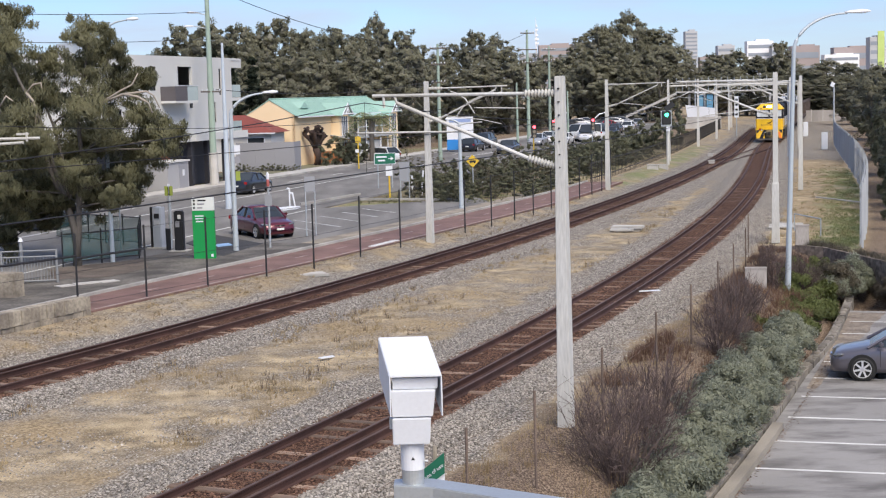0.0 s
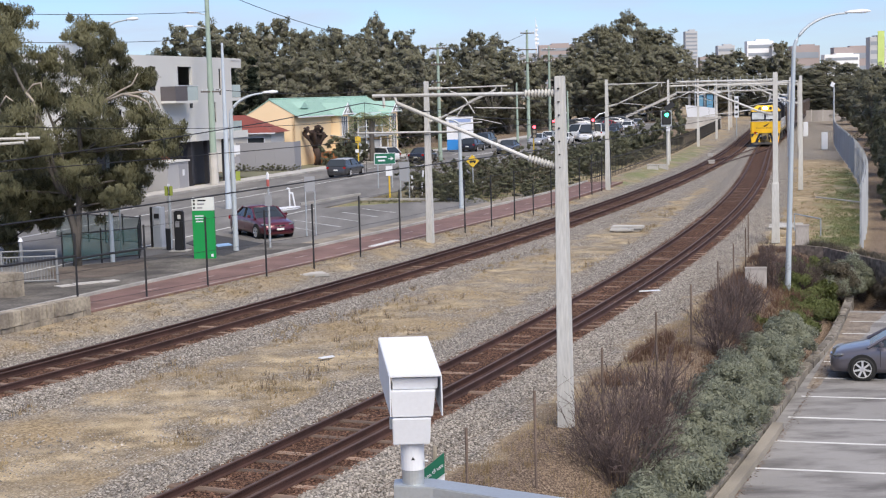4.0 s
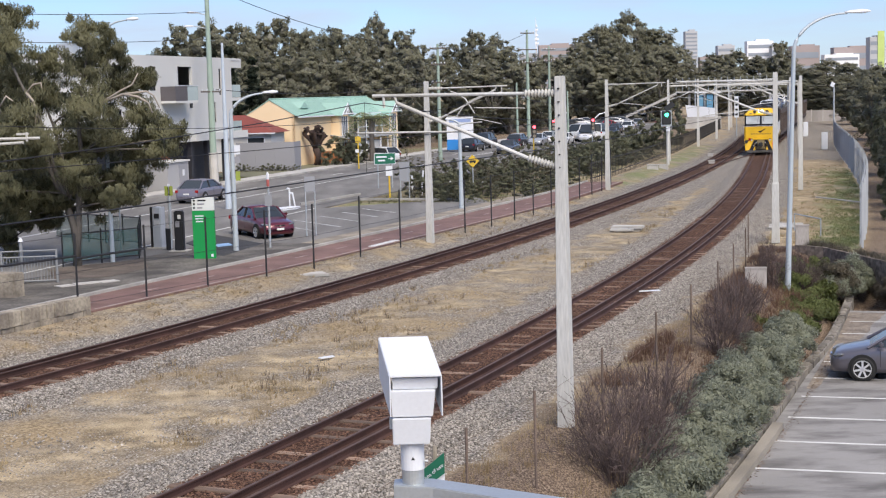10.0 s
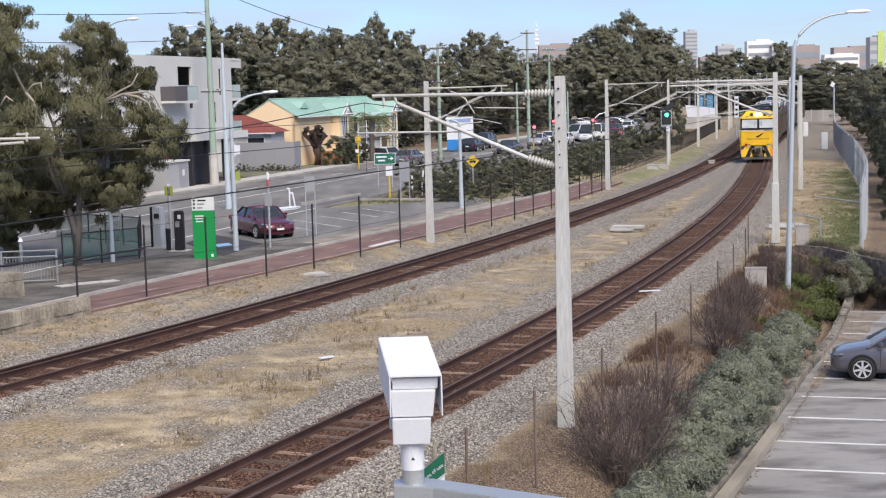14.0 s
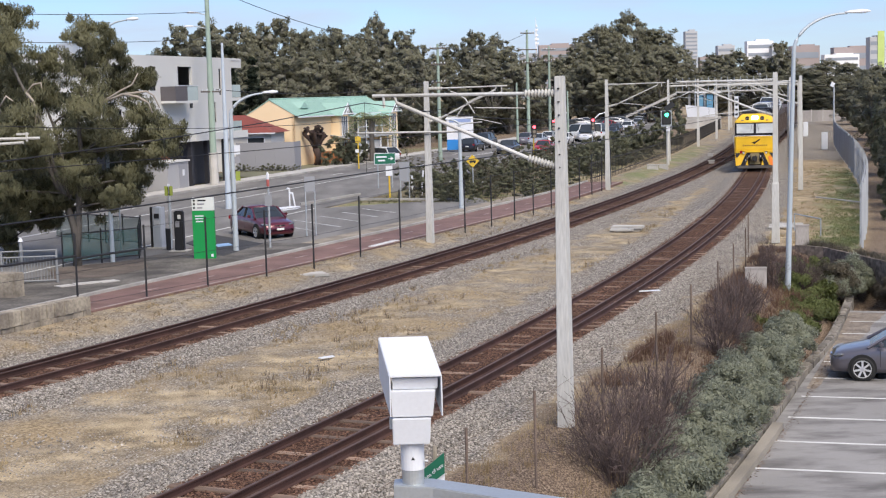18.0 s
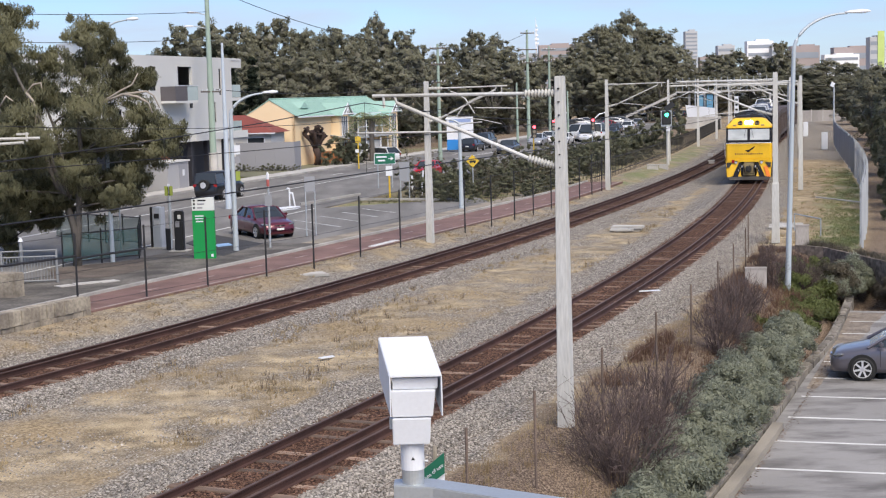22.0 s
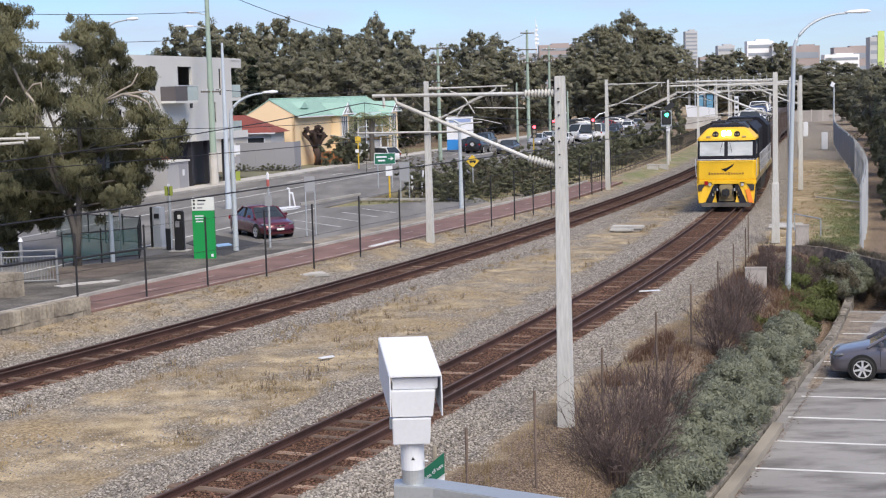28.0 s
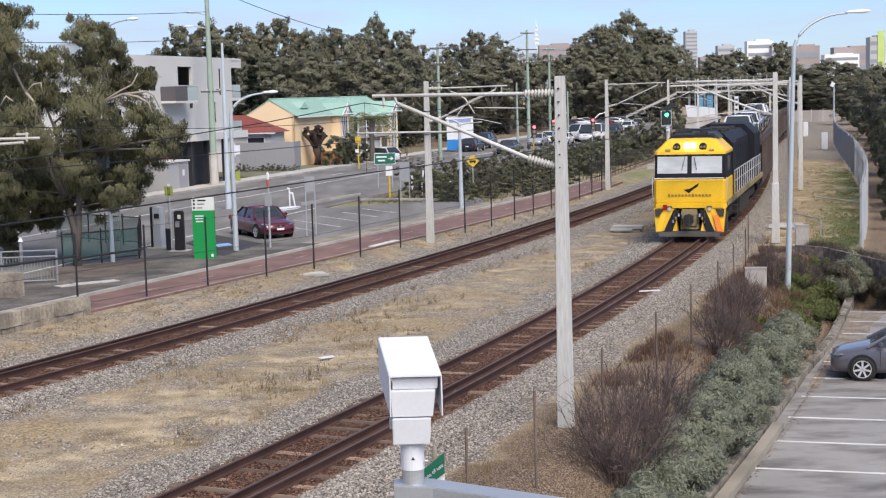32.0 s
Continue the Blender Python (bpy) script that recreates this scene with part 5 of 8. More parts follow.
def build_house():
    t = thing("house", -13.6, 138.0, -0.06, ROADRZ, "cream rendered two-storey house with pale green metal roof", "house")
    holes = [(13.4, 14.5, 2.9, 4.6), (16.2, 17.4, 2.9, 4.6), (19.6, 20.8, 2.9, 4.6), (13.2, 14.6, 0.2, 2.2), (16.4, 18.6, 0.4, 2.2), (20.4, 22.4, 0.4, 2.2)]
    LEN, EAVE, RIDGE = 27.0, 4.92, 6.42
    pierced(CREAM, t, 0, LEN, 0, EAVE, holes, side_wall)
    for y in (0.0, LEN - 0.25):
        part("gable_wall", loft(B(), [[(-4.9, yy, 0), (0, yy, 0), (0, yy, EAVE), (-2.45, yy, RIDGE - 0.12), (-4.9, yy, EAVE)] for yy in (y, y + 0.25)]), CREAM, t, "blank cream gable wall")
    part("back_wall", box(B(), -4.8, LEN / 2, EAVE / 2, 0.25, LEN, EAVE), CREAM, t)
    for h in holes:
        pane(t, *h)
    r = part("roof", loft(B(), [[(0.45, y, EAVE - 0.2), (-2.45, y, RIDGE), (-5.35, y, EAVE - 0.2), (-5.35, y, EAVE - 0.25), (-2.45, y, RIDGE - 0.07), (0.45, y, EAVE - 0.25)] for y in (-0.05, LEN + 0.3)]), ROOFGREEN, t, "pale green ribbed metal roof")
    for k in range(54):
        y = 0.2 + 0.5 * k
        part("roof_rib", loft(B(), [[(0.46, y, EAVE - 0.19), (0.46, y + 0.05, EAVE - 0.19), (0.46, y + 0.05, EAVE - 0.16), (0.46, y, EAVE - 0.16)], [(-2.45, y, RIDGE + 0.01), (-2.45, y + 0.05, RIDGE + 0.01), (-2.45, y + 0.05, RIDGE + 0.04), (-2.45, y, RIDGE + 0.04)]]), ROOFGREEN, r)
    part("ridge_cap", tube(B(), [(-2.45, 0, RIDGE + 0.03), (-2.45, LEN + 0.2, RIDGE + 0.03)], 0.07, 6), ROOFGREEN, r)
    part("gutter", box(B(), 0.50, LEN / 2, EAVE - 0.24, 0.10, LEN, 0.11), WHITEPAINT, t, "white eaves gutter")
    part("vent_gable", loft(B(), [[(-0.6, 3.2, 5.5), (-0.6, 4.2, 6.15), (-0.6, 5.2, 5.5)], [(-2.4, 3.2, 5.5), (-2.4, 4.2, 6.15), (-2.4, 5.2, 5.5)]]), ROOFGREEN, t, "small roof gable")
    # two projecting bays with white fretwork gables
    for u0, u1, out in ((9.6, 12.2, 0.9), (23.6, 26.6, 1.3)):
        m = (u0 + u1) / 2
        part("bay_wall", loft(B(), [[(-0.1, y, 0), (out, y, 0), (out, y, EAVE), (-0.1, y, EAVE)] for y in (u0, u1)]), CREAM, t, "projecting cream bay")
        part("bay_roof", loft(B(), [[(q, u0 - 0.35, EAVE - 0.25), (q, m, EAVE + 0.98), (q, u1 + 0.35, EAVE - 0.25), (q, u1 + 0.35, EAVE - 0.32), (q, m, EAVE + 0.90), (q, u0 - 0.35, EAVE - 0.32)] for q in (out + 0.45, -1.9)]), ROOFGREEN, t, "small green gable roof")
        # shade below the little roof is put into the board's grey colour
        part("gable_board", loft(B(), [[(q, u0 - 0.1, EAVE - 0.05), (q, m, EAVE + 0.82), (q, u1 + 0.1, EAVE - 0.05)] for q in (out + 0.05, out + 0.01)]), GREYWALL, t, "gable board coloured grey for shade")
        for a, b in (((u0 - 0.3, EAVE - 0.25), (m, EAVE + 0.93)), ((u1 + 0.3, EAVE - 0.25), (m, EAVE + 0.93)), ((m, EAVE - 0.2), (m, EAVE + 0.9)), ((u0 - 0.2, EAVE - 0.16), (u1 + 0.2, EAVE - 0.16)), ((m - 0.7, EAVE - 0.16), (m, EAVE + 0.45)), ((m + 0.7, EAVE - 0.16), (m, EAVE + 0.45))):
            part("fretwork", tube(B(), [(out + 0.46, *a), (out + 0.46, *b)], 0.06, 4), WHITEPAINT, t, "white timber fretwork")
        for z0, z1 in ((2.7, 4.5), (0.5, 2.1)):
            w = part("bay_window", box(B(), out + 0.02, m, (z0 + z1) / 2, 0.05, 1.5, z1 - z0), GLASS, t, "dark bay window")
            for q in (-0.76, -0.26, 0.26, 0.76):
                part("mullion", box(B(), out + 0.05, m + q, (z0 + z1) / 2, 0.05, 0.08, z1 - z0 + 0.1), WHITEPAINT, w)
            part("sill", box(B(), out + 0.08, m, z0 - 0.06, 0.14, 1.7, 0.08), WHITEPAINT, w)
    part("verandah_roof", loft(B(), [[(0, y, 2.75), (2.2, y, 2.30), (2.2, y, 2.24), (0, y, 2.65)] for y in (9.2, 23.4)]), mat("grey verandah roof", (0.30, 0.31, 0.32), 0.5, 0.2, 2, 0.1, 0), t, "grey verandah roof")
    for k in range(7):
        part("verandah_post", tube(B(), [(2.05, 9.4 + 2.3 * k, 0), (2.05, 9.4 + 2.3 * k, 2.3)], 0.07, 6), WHITEPAINT, t)
    for k in range(5):
        part("balcony_post", tube(B(), [(1.6, 13.0 + 2.5 * k, 2.4), (1.6, 13.0 + 2.5 * k, EAVE - 0.3)], 0.06, 6), WHITEPAINT, t)
    part("balcony_rail", box(B(), 1.6, 18.0, 3.35, 0.06, 10.2, 0.08), WHITEPAINT, t, "white balcony rail")
    part("balcony_roof", loft(B(), [[(0, y, EAVE - 0.2), (1.9, y, EAVE - 0.52), (1.9, y, EAVE - 0.58), (0, y, EAVE - 0.3)] for y in (12.6, 23.4)]), ROOFGREEN, t, "pale green balcony roof")
    return t


build_house()
lawn = tagged(road_strip("lawn", 28, 62, -7.0, -0.6, -0.1, 0.06, mat("rough lawn", (0.14, 0.155, 0.06), 0.95, 0, 6, 0.4, 0.6, 14, col2=(0.20, 0.165, 0.095))), "rough green lawn before the houses", "lawn", kind="structure")
# low walls in front of the houses
ow = thing("garden_wall", *rd(46, -2.8)[:2], -0.06, ROADRZ, "orange brick garden wall with sweeping top", "wall")
part("wall", loft(B(), [[(0, y, 0), (0.25, y, 0), (0.25, y, z), (0, y, z)] for y, z in ((0, 2.2), (1.2, 1.7), (2.4, 1.3), (6, 1.2), (8, 1.5), (9, 2.0))]), mat("orange brick", (0.42, 0.17, 0.06), 0.85, 0, 6, 0.3, 0.2, 20), ow)
wwall = thing("garden_wall", *rd(56, -2.5)[:2], -0.06, ROADRZ, "pale rendered garden wall beside the footpath", "wall")
part("wall", box(B(), 0.1, 4, 0.9, 0.25, 8, 1.8), WHITEWALL, wwall)
part("coping", box(B(), 0.1, 4, 1.84, 0.32, 8.1, 0.08), WHITEWALL, wwall)

# white and blue hoarding by the junction
hd = thing("hoarding", 0.75, 163.5, -0.06, ROADRZ + 20, "large white hoarding with a blue base", "hoarding")
part("panel", box(B(), 1.5, 0, 2.65, 2.95, 0.25, 2.5), WHITEPAINT, hd)
part("base_panel", box(B(), 1.5, 0, 0.85, 2.95, 0.27, 1.15), mat("bright blue panel", (0.02, 0.20, 0.55), 0.5, 0, 2, 0.08, 0), hd, "bright blue base")
part("header", box(B(), 1.5, -0.14, 3.5, 2.4, 0.03, 0.35), mat("faded blue lettering", (0.25, 0.33, 0.55), 0.5, 0, 2, 0.1, 0), hd, "unreadable blue heading bar")
for x in (0.2, 2.8):
    part("post", box(B(), x, 0.2, 1.9, 0.12, 0.12, 3.9), GALV, hd)


# ---- trees and shrubs ----
def leaf_cloud(centres, radii, per, size, seed, droop=0.3, aspect=2.2, hearts=None, fine=False):
    """Many small leaf blades in clumps: vertices, faces and soft normals that lean outward from each crown's heart."""
    r = np.random.default_rng(seed)
    c = np.repeat(np.asarray(centres, float), per, 0)
    rad = np.repeat(np.asarray(radii, float), per, 0)
    n = len(c)
    d = r.normal(size=(n, 3))
    d /= np.linalg.norm(d, axis=1)[:, None]
    p = c + d * (rad * r.random(n)[:, None] ** 0.45)
    a = r.normal(size=(n, 3)) * (1, 1, 0.7) - (0, 0, droop)
    a /= np.linalg.norm(a, axis=1)[:, None]
    b = np.cross(a, r.normal(size=(n, 3)))
    b /= np.linalg.norm(b, axis=1)[:, None]
    s = size * (0.6 + 0.8 * r.random(n))[:, None]
    h = np.repeat(np.asarray(centres if hearts is None else hearts, float), per, 0)
    out = p - h + (0, 0, 0.25 * float(np.mean(rad)))
    out /= np.linalg.norm(out, axis=1)[:, None] + 1e-9
    flip = np.sum(np.cross(b, a) * out, 1) < 0
    b = np.where(flip[:, None], -b, b)
    g = np.cross(b, a)
    g /= np.linalg.norm(g, axis=1)[:, None] + 1e-9
    local = (p - c) / (np.linalg.norm(rad, axis=1)[:, None] + 1e-9)
    soft = out * 0.8 + local * 0.5 + g * 0.12 + (0, 0, 0.12) if fine else out * 0.72 + g * 0.28
    soft /= np.linalg.norm(soft, axis=1)[:, None] + 1e-9
    a, b = a * s * aspect / 2, b * s / 2
    if fine:
        return np.stack([p - a - b, p - a + b, p + a], 1).reshape(-1, 3), np.arange(n * 3).reshape(n, 3), np.repeat(soft, 3, 0)
    v = np.stack([p - a, p + b * 0.9, p + a, p - b * 0.9], 1).reshape(-1, 3)
    return v, np.arange(n * 4).reshape(n, 4), np.repeat(soft, 4, 0)


GUMBARK = mat("smooth pale gum bark", (0.17, 0.148, 0.120), 0.85, 0, 4, 0.4, 0.3, 8, stretch=(1, 1, 0.3))


def tree(name, x, y, z, rz, label, category, seed, subs, material, dens, leaf, rad, forks, droop=0.3, aspect=2.4, group="", heart=None):
    """Forked stems with limbs that reach into sub-crowns (x, y, z, radius), each a shell of leaf clusters with gaps."""
    t = thing(name, x, y, z, rz, label, category, group)
    r = random.Random(seed)
    bm = B()
    tops = []
    for k in range(forks):
        goal = Vector(subs[k % len(subs)][:3])
        q = [Vector((r.uniform(-.1, .1), r.uniform(-.1, .1), 0))]
        for j in range(1, 7):
            u = j / 6
            q.append(Vector((goal.x * u ** 1.6, goal.y * u ** 1.6, goal.z * u)) + Vector((r.uniform(-1, 1), r.uniform(-1, 1), 0)) * rad * 0.8)
        tube(bm, q, [rad * (1.1 - 0.14 * j) for j in range(7)], 7)
        tops += q[2:]
    cs, rs, hs = [], [], []
    mid = Vector((sum(q[0] for q in subs), sum(q[1] for q in subs), sum(q[2] for q in subs))) / len(subs)
    for sx, sy, sz, sr in subs:
        c = Vector((sx, sy, sz))
        under = [p for p in tops if p.z < sz] or tops
        s = min(under, key=lambda p: (p - c).length)
        tube(bm, [s, s.lerp(c, 0.5) + Vector((r.uniform(-.2, .2) * sr, r.uniform(-.2, .2) * sr, 0.1 * sr)), c], [rad * 0.38, rad * 0.28, rad * 0.14] if heart is None else [rad * 0.22, rad * 0.14, rad * 0.05], 5)
        for k in range(max(5, int(dens * 9))):
            d = Vector((r.gauss(0, 1), r.gauss(0, 1), r.gauss(0.15, 0.9))).normalized()
            p = c + d * sr * (r.uniform(0.15, 1.3) if heart is None else r.uniform(0.4, 1.2))
            cs.append(tuple(p))
            hs.append(tuple(c.lerp(mid, 0.25)))
            w = sr * r.uniform(0.22, 0.55)
            rs.append((w, w, w * r.uniform(0.6, 1.1)))
            if k % (3 if heart is None else 9) == 0:
                tube(bm, [c, c.lerp(p, 0.6) + Vector((0, 0, 0.06 * sr)), p], [rad * 0.13, rad * 0.09, rad * 0.03], 4)
    part("trunk", bm, BARK if heart is None else GUMBARK, t, smooth=True)
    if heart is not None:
        # solid balls added inside the sub-crowns, dark so they read as shade
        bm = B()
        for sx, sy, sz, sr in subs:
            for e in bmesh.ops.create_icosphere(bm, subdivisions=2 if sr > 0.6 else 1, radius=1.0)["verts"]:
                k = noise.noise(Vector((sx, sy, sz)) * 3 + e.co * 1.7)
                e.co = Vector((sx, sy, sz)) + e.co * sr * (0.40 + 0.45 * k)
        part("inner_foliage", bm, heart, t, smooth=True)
    small = bool(heart) or name == "gum_tree"
    per = max(12, int((80 if heart else 54 if small else 30) * dens))
    v, f, nn = leaf_cloud(cs, rs, per, leaf, seed, droop, aspect, hs, small)
    pydata("crown", v, f, material, t, normals=nn)
    return t


def random_subs(seed, height, spread, n, low=0.14, belly=0.5):
    """Sub-crowns spread unevenly through a tree's outline."""
    r = random.Random(seed)
    out = []
    for k in range(n):
        u = (k + r.random()) / n
        zz = height * (low + (0.92 - low) * u)
        wide = 0.55 + 0.45 * math.sin(min(1.0, u / belly) * math.pi / 2) if u < belly else math.cos((u - belly) / (1 - belly) * 1.45) ** 0.7
        a = 2.4 * k + r.uniform(-.6, .6)
        d = spread * wide * r.uniform(0.35, 0.85)
        out.append((math.cos(a) * d, math.sin(a) * d, zz, height * r.uniform(0.075, 0.13) * (1.15 - 0.35 * u)))
    return out


GUM_SUBS = ((-2.01, -1.6, 8.98, 0.9), (-2.58, 1.4, 7.3, 1.02), (-1.33, 1.0, 6.92, 1.09), (1.04, -1.1, 9.19, 0.77), (1.72, -0.1, 8.65, 0.68), (0.7, -0.3, 7.77, 0.9), 
    (1.83, 0.5, 7.29, 0.95), (2.74, 1.1, 7.38, 0.59), (-2.24, -1.8, 4.8, 1.24), (-0.88, -2.1, 5.1, 1.02), (0.36, 1.3, 5.29, 0.95), (1.72, -0.4, 5.14, 1.13), 
    (3.08, 1.0, 5.22, 0.95), (3.7, -1.2, 4.7, 0.62), (2.6, -0.3, 3.6, 0.65), (1.61, 0.8, 3.45, 0.95), (0.36, -1.2, 3.82, 0.81), (-0.54, 1.8, 3.17, 0.86), 
    (-1.67, 1.6, 3.09, 1.02), (-2.69, -2.1, 3.23, 0.9), (2.28, -2.1, 2.75, 0.59), (3.87, 0.1, 5.09, 0.59))
GUM_MORE = ((-0.32, 1.8, 6.33, 0.95), (-0.09, 1.8, 4.47, 1.02), (-1.67, -2.0, 5.92, 1.02), (1.15, -1.8, 6.29, 0.9), (2.4, 1.3, 4.22, 0.95), (0.93, 0.9, 2.68, 0.72), (-0.88, 0.6, 8.16, 0.63), (-2.58, 0.3, 5.83, 0.9), (2.62, 0.3, 6.02, 0.68),
    (-2.63, 0.2, 3.0, 0.85), (-1.7, -0.8, 2.85, 0.75), (-2.5, 0.6, 1.8, 0.75), (-1.3, 0.9, 2.0, 0.6), (-0.75, -0.3, 2.7, 0.55), (-2.1, -0.4, 9.9, 0.7), (-3.0, 0.5, 1.0, 0.6))
gum = tree("gum_tree", -14.7, 58.8, -0.06, 0, "large drooping olive-green gum tree beside the car park", "tree", 11, GUM_SUBS + GUM_MORE, GUMLEAF, 3.1, 0.036, 0.14, 4, 1.7, 5.0)
tree("gum_tree", -19.6, 62.0, -0.06, 80, "tall olive-green gum tree behind the cycle path", "tree", 12, random_subs(12, 10.8, 3.4, 18, 0.25), GUMLEAF, 3.2, 0.050, 0.2, 3, 1.7, 4.6)
PALEBARK = mat("pale dead wood", (0.40, 0.35, 0.29), 0.85, 0, 6, 0.3, 0.3, 14)
for pts in (((-1.1, -0.6, 5.6), (-1.13, -2.0, 7.0), (-0.83, -2.1, 7.32), (-0.5, -2.2, 7.37), (-0.45, -2.3, 7.16)), ((-1.13, -2.0, 7.0), (-0.82, -2.2, 6.67), (-0.72, -2.3, 6.23), (-0.78, -2.3, 5.8)),
            ((1.0, -0.4, 5.9), (1.6, -1.8, 6.5), (2.52, -2.0, 7.01), (2.96, -2.1, 7.21), (3.2, -2.1, 7.64)), ((1.6, -1.8, 6.5), (2.6, -2.2, 6.85), (3.54, -2.3, 6.94), (3.81, -2.3, 6.76), (4.01, -2.3, 6.3)), ((2.6, -2.2, 6.85), (3.2, -2.4, 6.75), (3.6, -2.4, 6.5), (3.75, -2.4, 6.1)), ((-1.9, -1.0, 5.4), (-2.2, -2.2, 6.4), (-1.8, -2.4, 6.9), (-1.55, -2.4, 6.7))):
    part("dead_branch", tube(B(), pts, [0.06 - 0.009 * k for k in range(len(pts))], 6), PALEBARK, gum, "pale bare branch", smooth=True)
FARLABEL = "tall dark green gum tree in the far grove"
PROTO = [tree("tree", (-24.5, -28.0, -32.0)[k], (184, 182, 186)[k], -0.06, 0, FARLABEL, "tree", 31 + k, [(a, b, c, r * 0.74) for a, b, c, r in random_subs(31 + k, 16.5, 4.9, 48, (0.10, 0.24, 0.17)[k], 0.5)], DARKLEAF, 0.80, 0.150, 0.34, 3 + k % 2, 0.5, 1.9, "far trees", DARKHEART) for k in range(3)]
PINE = tree("pine_tree", -29, 150, -0.06, 0, "narrow dark pine behind the apartment building", "tree", 41, [(0, 0, 1.2 + 0.85 * k, 1.35 - 0.095 * k) for k in range(12)], PINELEAF, 1.3, 0.24, 0.16, 1, -0.3, 2.4, "pines")
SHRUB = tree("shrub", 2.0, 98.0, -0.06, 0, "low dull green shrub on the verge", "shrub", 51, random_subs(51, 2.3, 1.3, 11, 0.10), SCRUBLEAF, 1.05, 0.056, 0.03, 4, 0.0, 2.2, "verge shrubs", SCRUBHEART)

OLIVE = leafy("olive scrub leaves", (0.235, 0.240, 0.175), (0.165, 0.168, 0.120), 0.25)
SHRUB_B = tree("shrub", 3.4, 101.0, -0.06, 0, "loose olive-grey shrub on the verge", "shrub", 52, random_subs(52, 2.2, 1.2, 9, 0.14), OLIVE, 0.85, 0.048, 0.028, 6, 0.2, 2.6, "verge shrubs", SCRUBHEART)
SHRUB_C = tree("shrub", 4.2, 104.5, -0.06, 0, "thin upright brownish shrub on the verge", "shrub", 53, random_subs(53, 2.6, 0.9, 10, 0.2), leafy("brownish scrub leaves", (0.195, 0.175, 0.120), (0.135, 0.120, 0.082)), 0.45, 0.050, 0.03, 7, 0.1, 3.0, "verge shrubs", None)
KINDS = (SHRUB, SHRUB_B, SHRUB, SHRUB_B, SHRUB_C)


def plant(src, x, y, rz, sxy, sz, z=-0.06):
    o = copy_thing(src, pose(x, y, z, 0, 0, rz))
    o.scale = (sxy, sxy, sz)
    return o


rt = random.Random(6)
# x, y, height, half-width of each tree's crown
HOUSE_GROVE = ((-22.8, 180, 13.4, 2.9), (-22.5, 186, 15.0, 3.4), (-20.4, 190, 17.1, 4.5), (-16.9, 184, 15.3, 3.9), (-15.1, 192, 14.9, 4.1), (-12.6, 188, 15.5, 4.0), 
    (-10.4, 194, 15.0, 3.7), (-8.3, 198, 17.3, 3.0), (-5.0, 188, 14.9, 4.0), (-2.9, 196, 13.6, 3.4), (-15.0, 178, 12.1, 4.1), (-9.9, 178, 11.6, 4.1), 
    (-19.2, 176, 11.8, 4.1), (-5.8, 180, 11.2, 3.8), (-24.0, 172, 11.0, 3.6), (-29.0, 170, 11.0, 4.0), (-34.0, 172, 11.0, 4.0), (-40.0, 172, 12.0, 4.0), 
    (-46.0, 175, 12.0, 4.5))
ROAD_GROVE = ((-0.4, 230, 12.7, 4.0), (2.8, 235, 14.6, 4.3), (5.9, 232, 16.6, 3.9), (9.2, 238, 15.7, 4.4), (10.6, 228, 13.3, 3.7), (14.4, 240, 12.2, 4.2), 
    (6.6, 225, 11.1, 5.2), (18.8, 250, 12.8, 4.8), (36.9, 290, 21.5, 9.5), (31.6, 292, 18.8, 7.0), (43.1, 290, 18.0, 6.5), (27.0, 285, 15.3, 5.5), (47.8, 295, 14.9, 4.5), 
    (33.0, 280, 15.9, 8.6), (39.4, 280, 14.1, 7.5), (24.8, 285, 13.0, 5.5), (29.5, 278, 11.6, 6.4))
FAR_GROVE = ((62.3, 330, 14.1, 6.1), (67.8, 335, 14.6, 5.2), (71.2, 330, 13.1, 6.3), (75.2, 325, 16.3, 4.0), (75.8, 328, 13.3, 6.3), (57.9, 330, 10.9, 5.1), 
    (75.8, 310, 9.2, 6.0), (79.2, 300, 11.3, 5.5), (77.0, 305, 9.9, 5.9), (80.4, 290, 10.7, 5.0), (63.5, 320, 10.3, 7.4), (70.9, 320, 9.5, 7.4), (77.6, 290, 8.3, 6.7), 
    (74.5, 300, 7.4, 6.9))
YARD_TREES = ((29.3, 92, 8.4, 2.1), (33.0, 105, 7.9, 2.4), (27.0, 84, 6.3, 1.9), (38.3, 125, 8.4, 2.6), (43.6, 145, 8.0, 2.8), (50.5, 170, 8.6, 2.9), 
    (58.2, 200, 8.4, 3.5), (66.1, 235, 8.1, 4.1), (25.4, 78, 4.5, 1.5), (27.6, 88, 3.6, 1.5))
for k, (x, y, h, w) in enumerate(HOUSE_GROVE + ROAD_GROVE + FAR_GROVE + YARD_TREES):
    if w > 7:
        for j, (o, q) in enumerate(((-0.5, 0.90), (0.05, 1.0), (0.52, 0.86))):
            plant(PROTO[(k + j) % 3], x + o * w, y + 3 * (j - 1), rt.uniform(0, 360), w * 0.56 / 4.4, q * h / 16.2)
    else:
        plant(PROTO[k % 3], x, y, rt.uniform(0, 360), w / 4.4, h / 16.2)
for x, y, h, w in ((-27.2, 152, 12.2, 1.0), (-25.2, 156, 11.6, 1.1), (-23.4, 154, 12.2, 1.0), (-21.4, 152, 12.4, 1.0), (-30.5, 155, 11.0, 1.1), (-19.8, 158, 11.4, 1.0)):
    plant(PINE, x, y, rt.uniform(0, 360), w, h / 11.5)
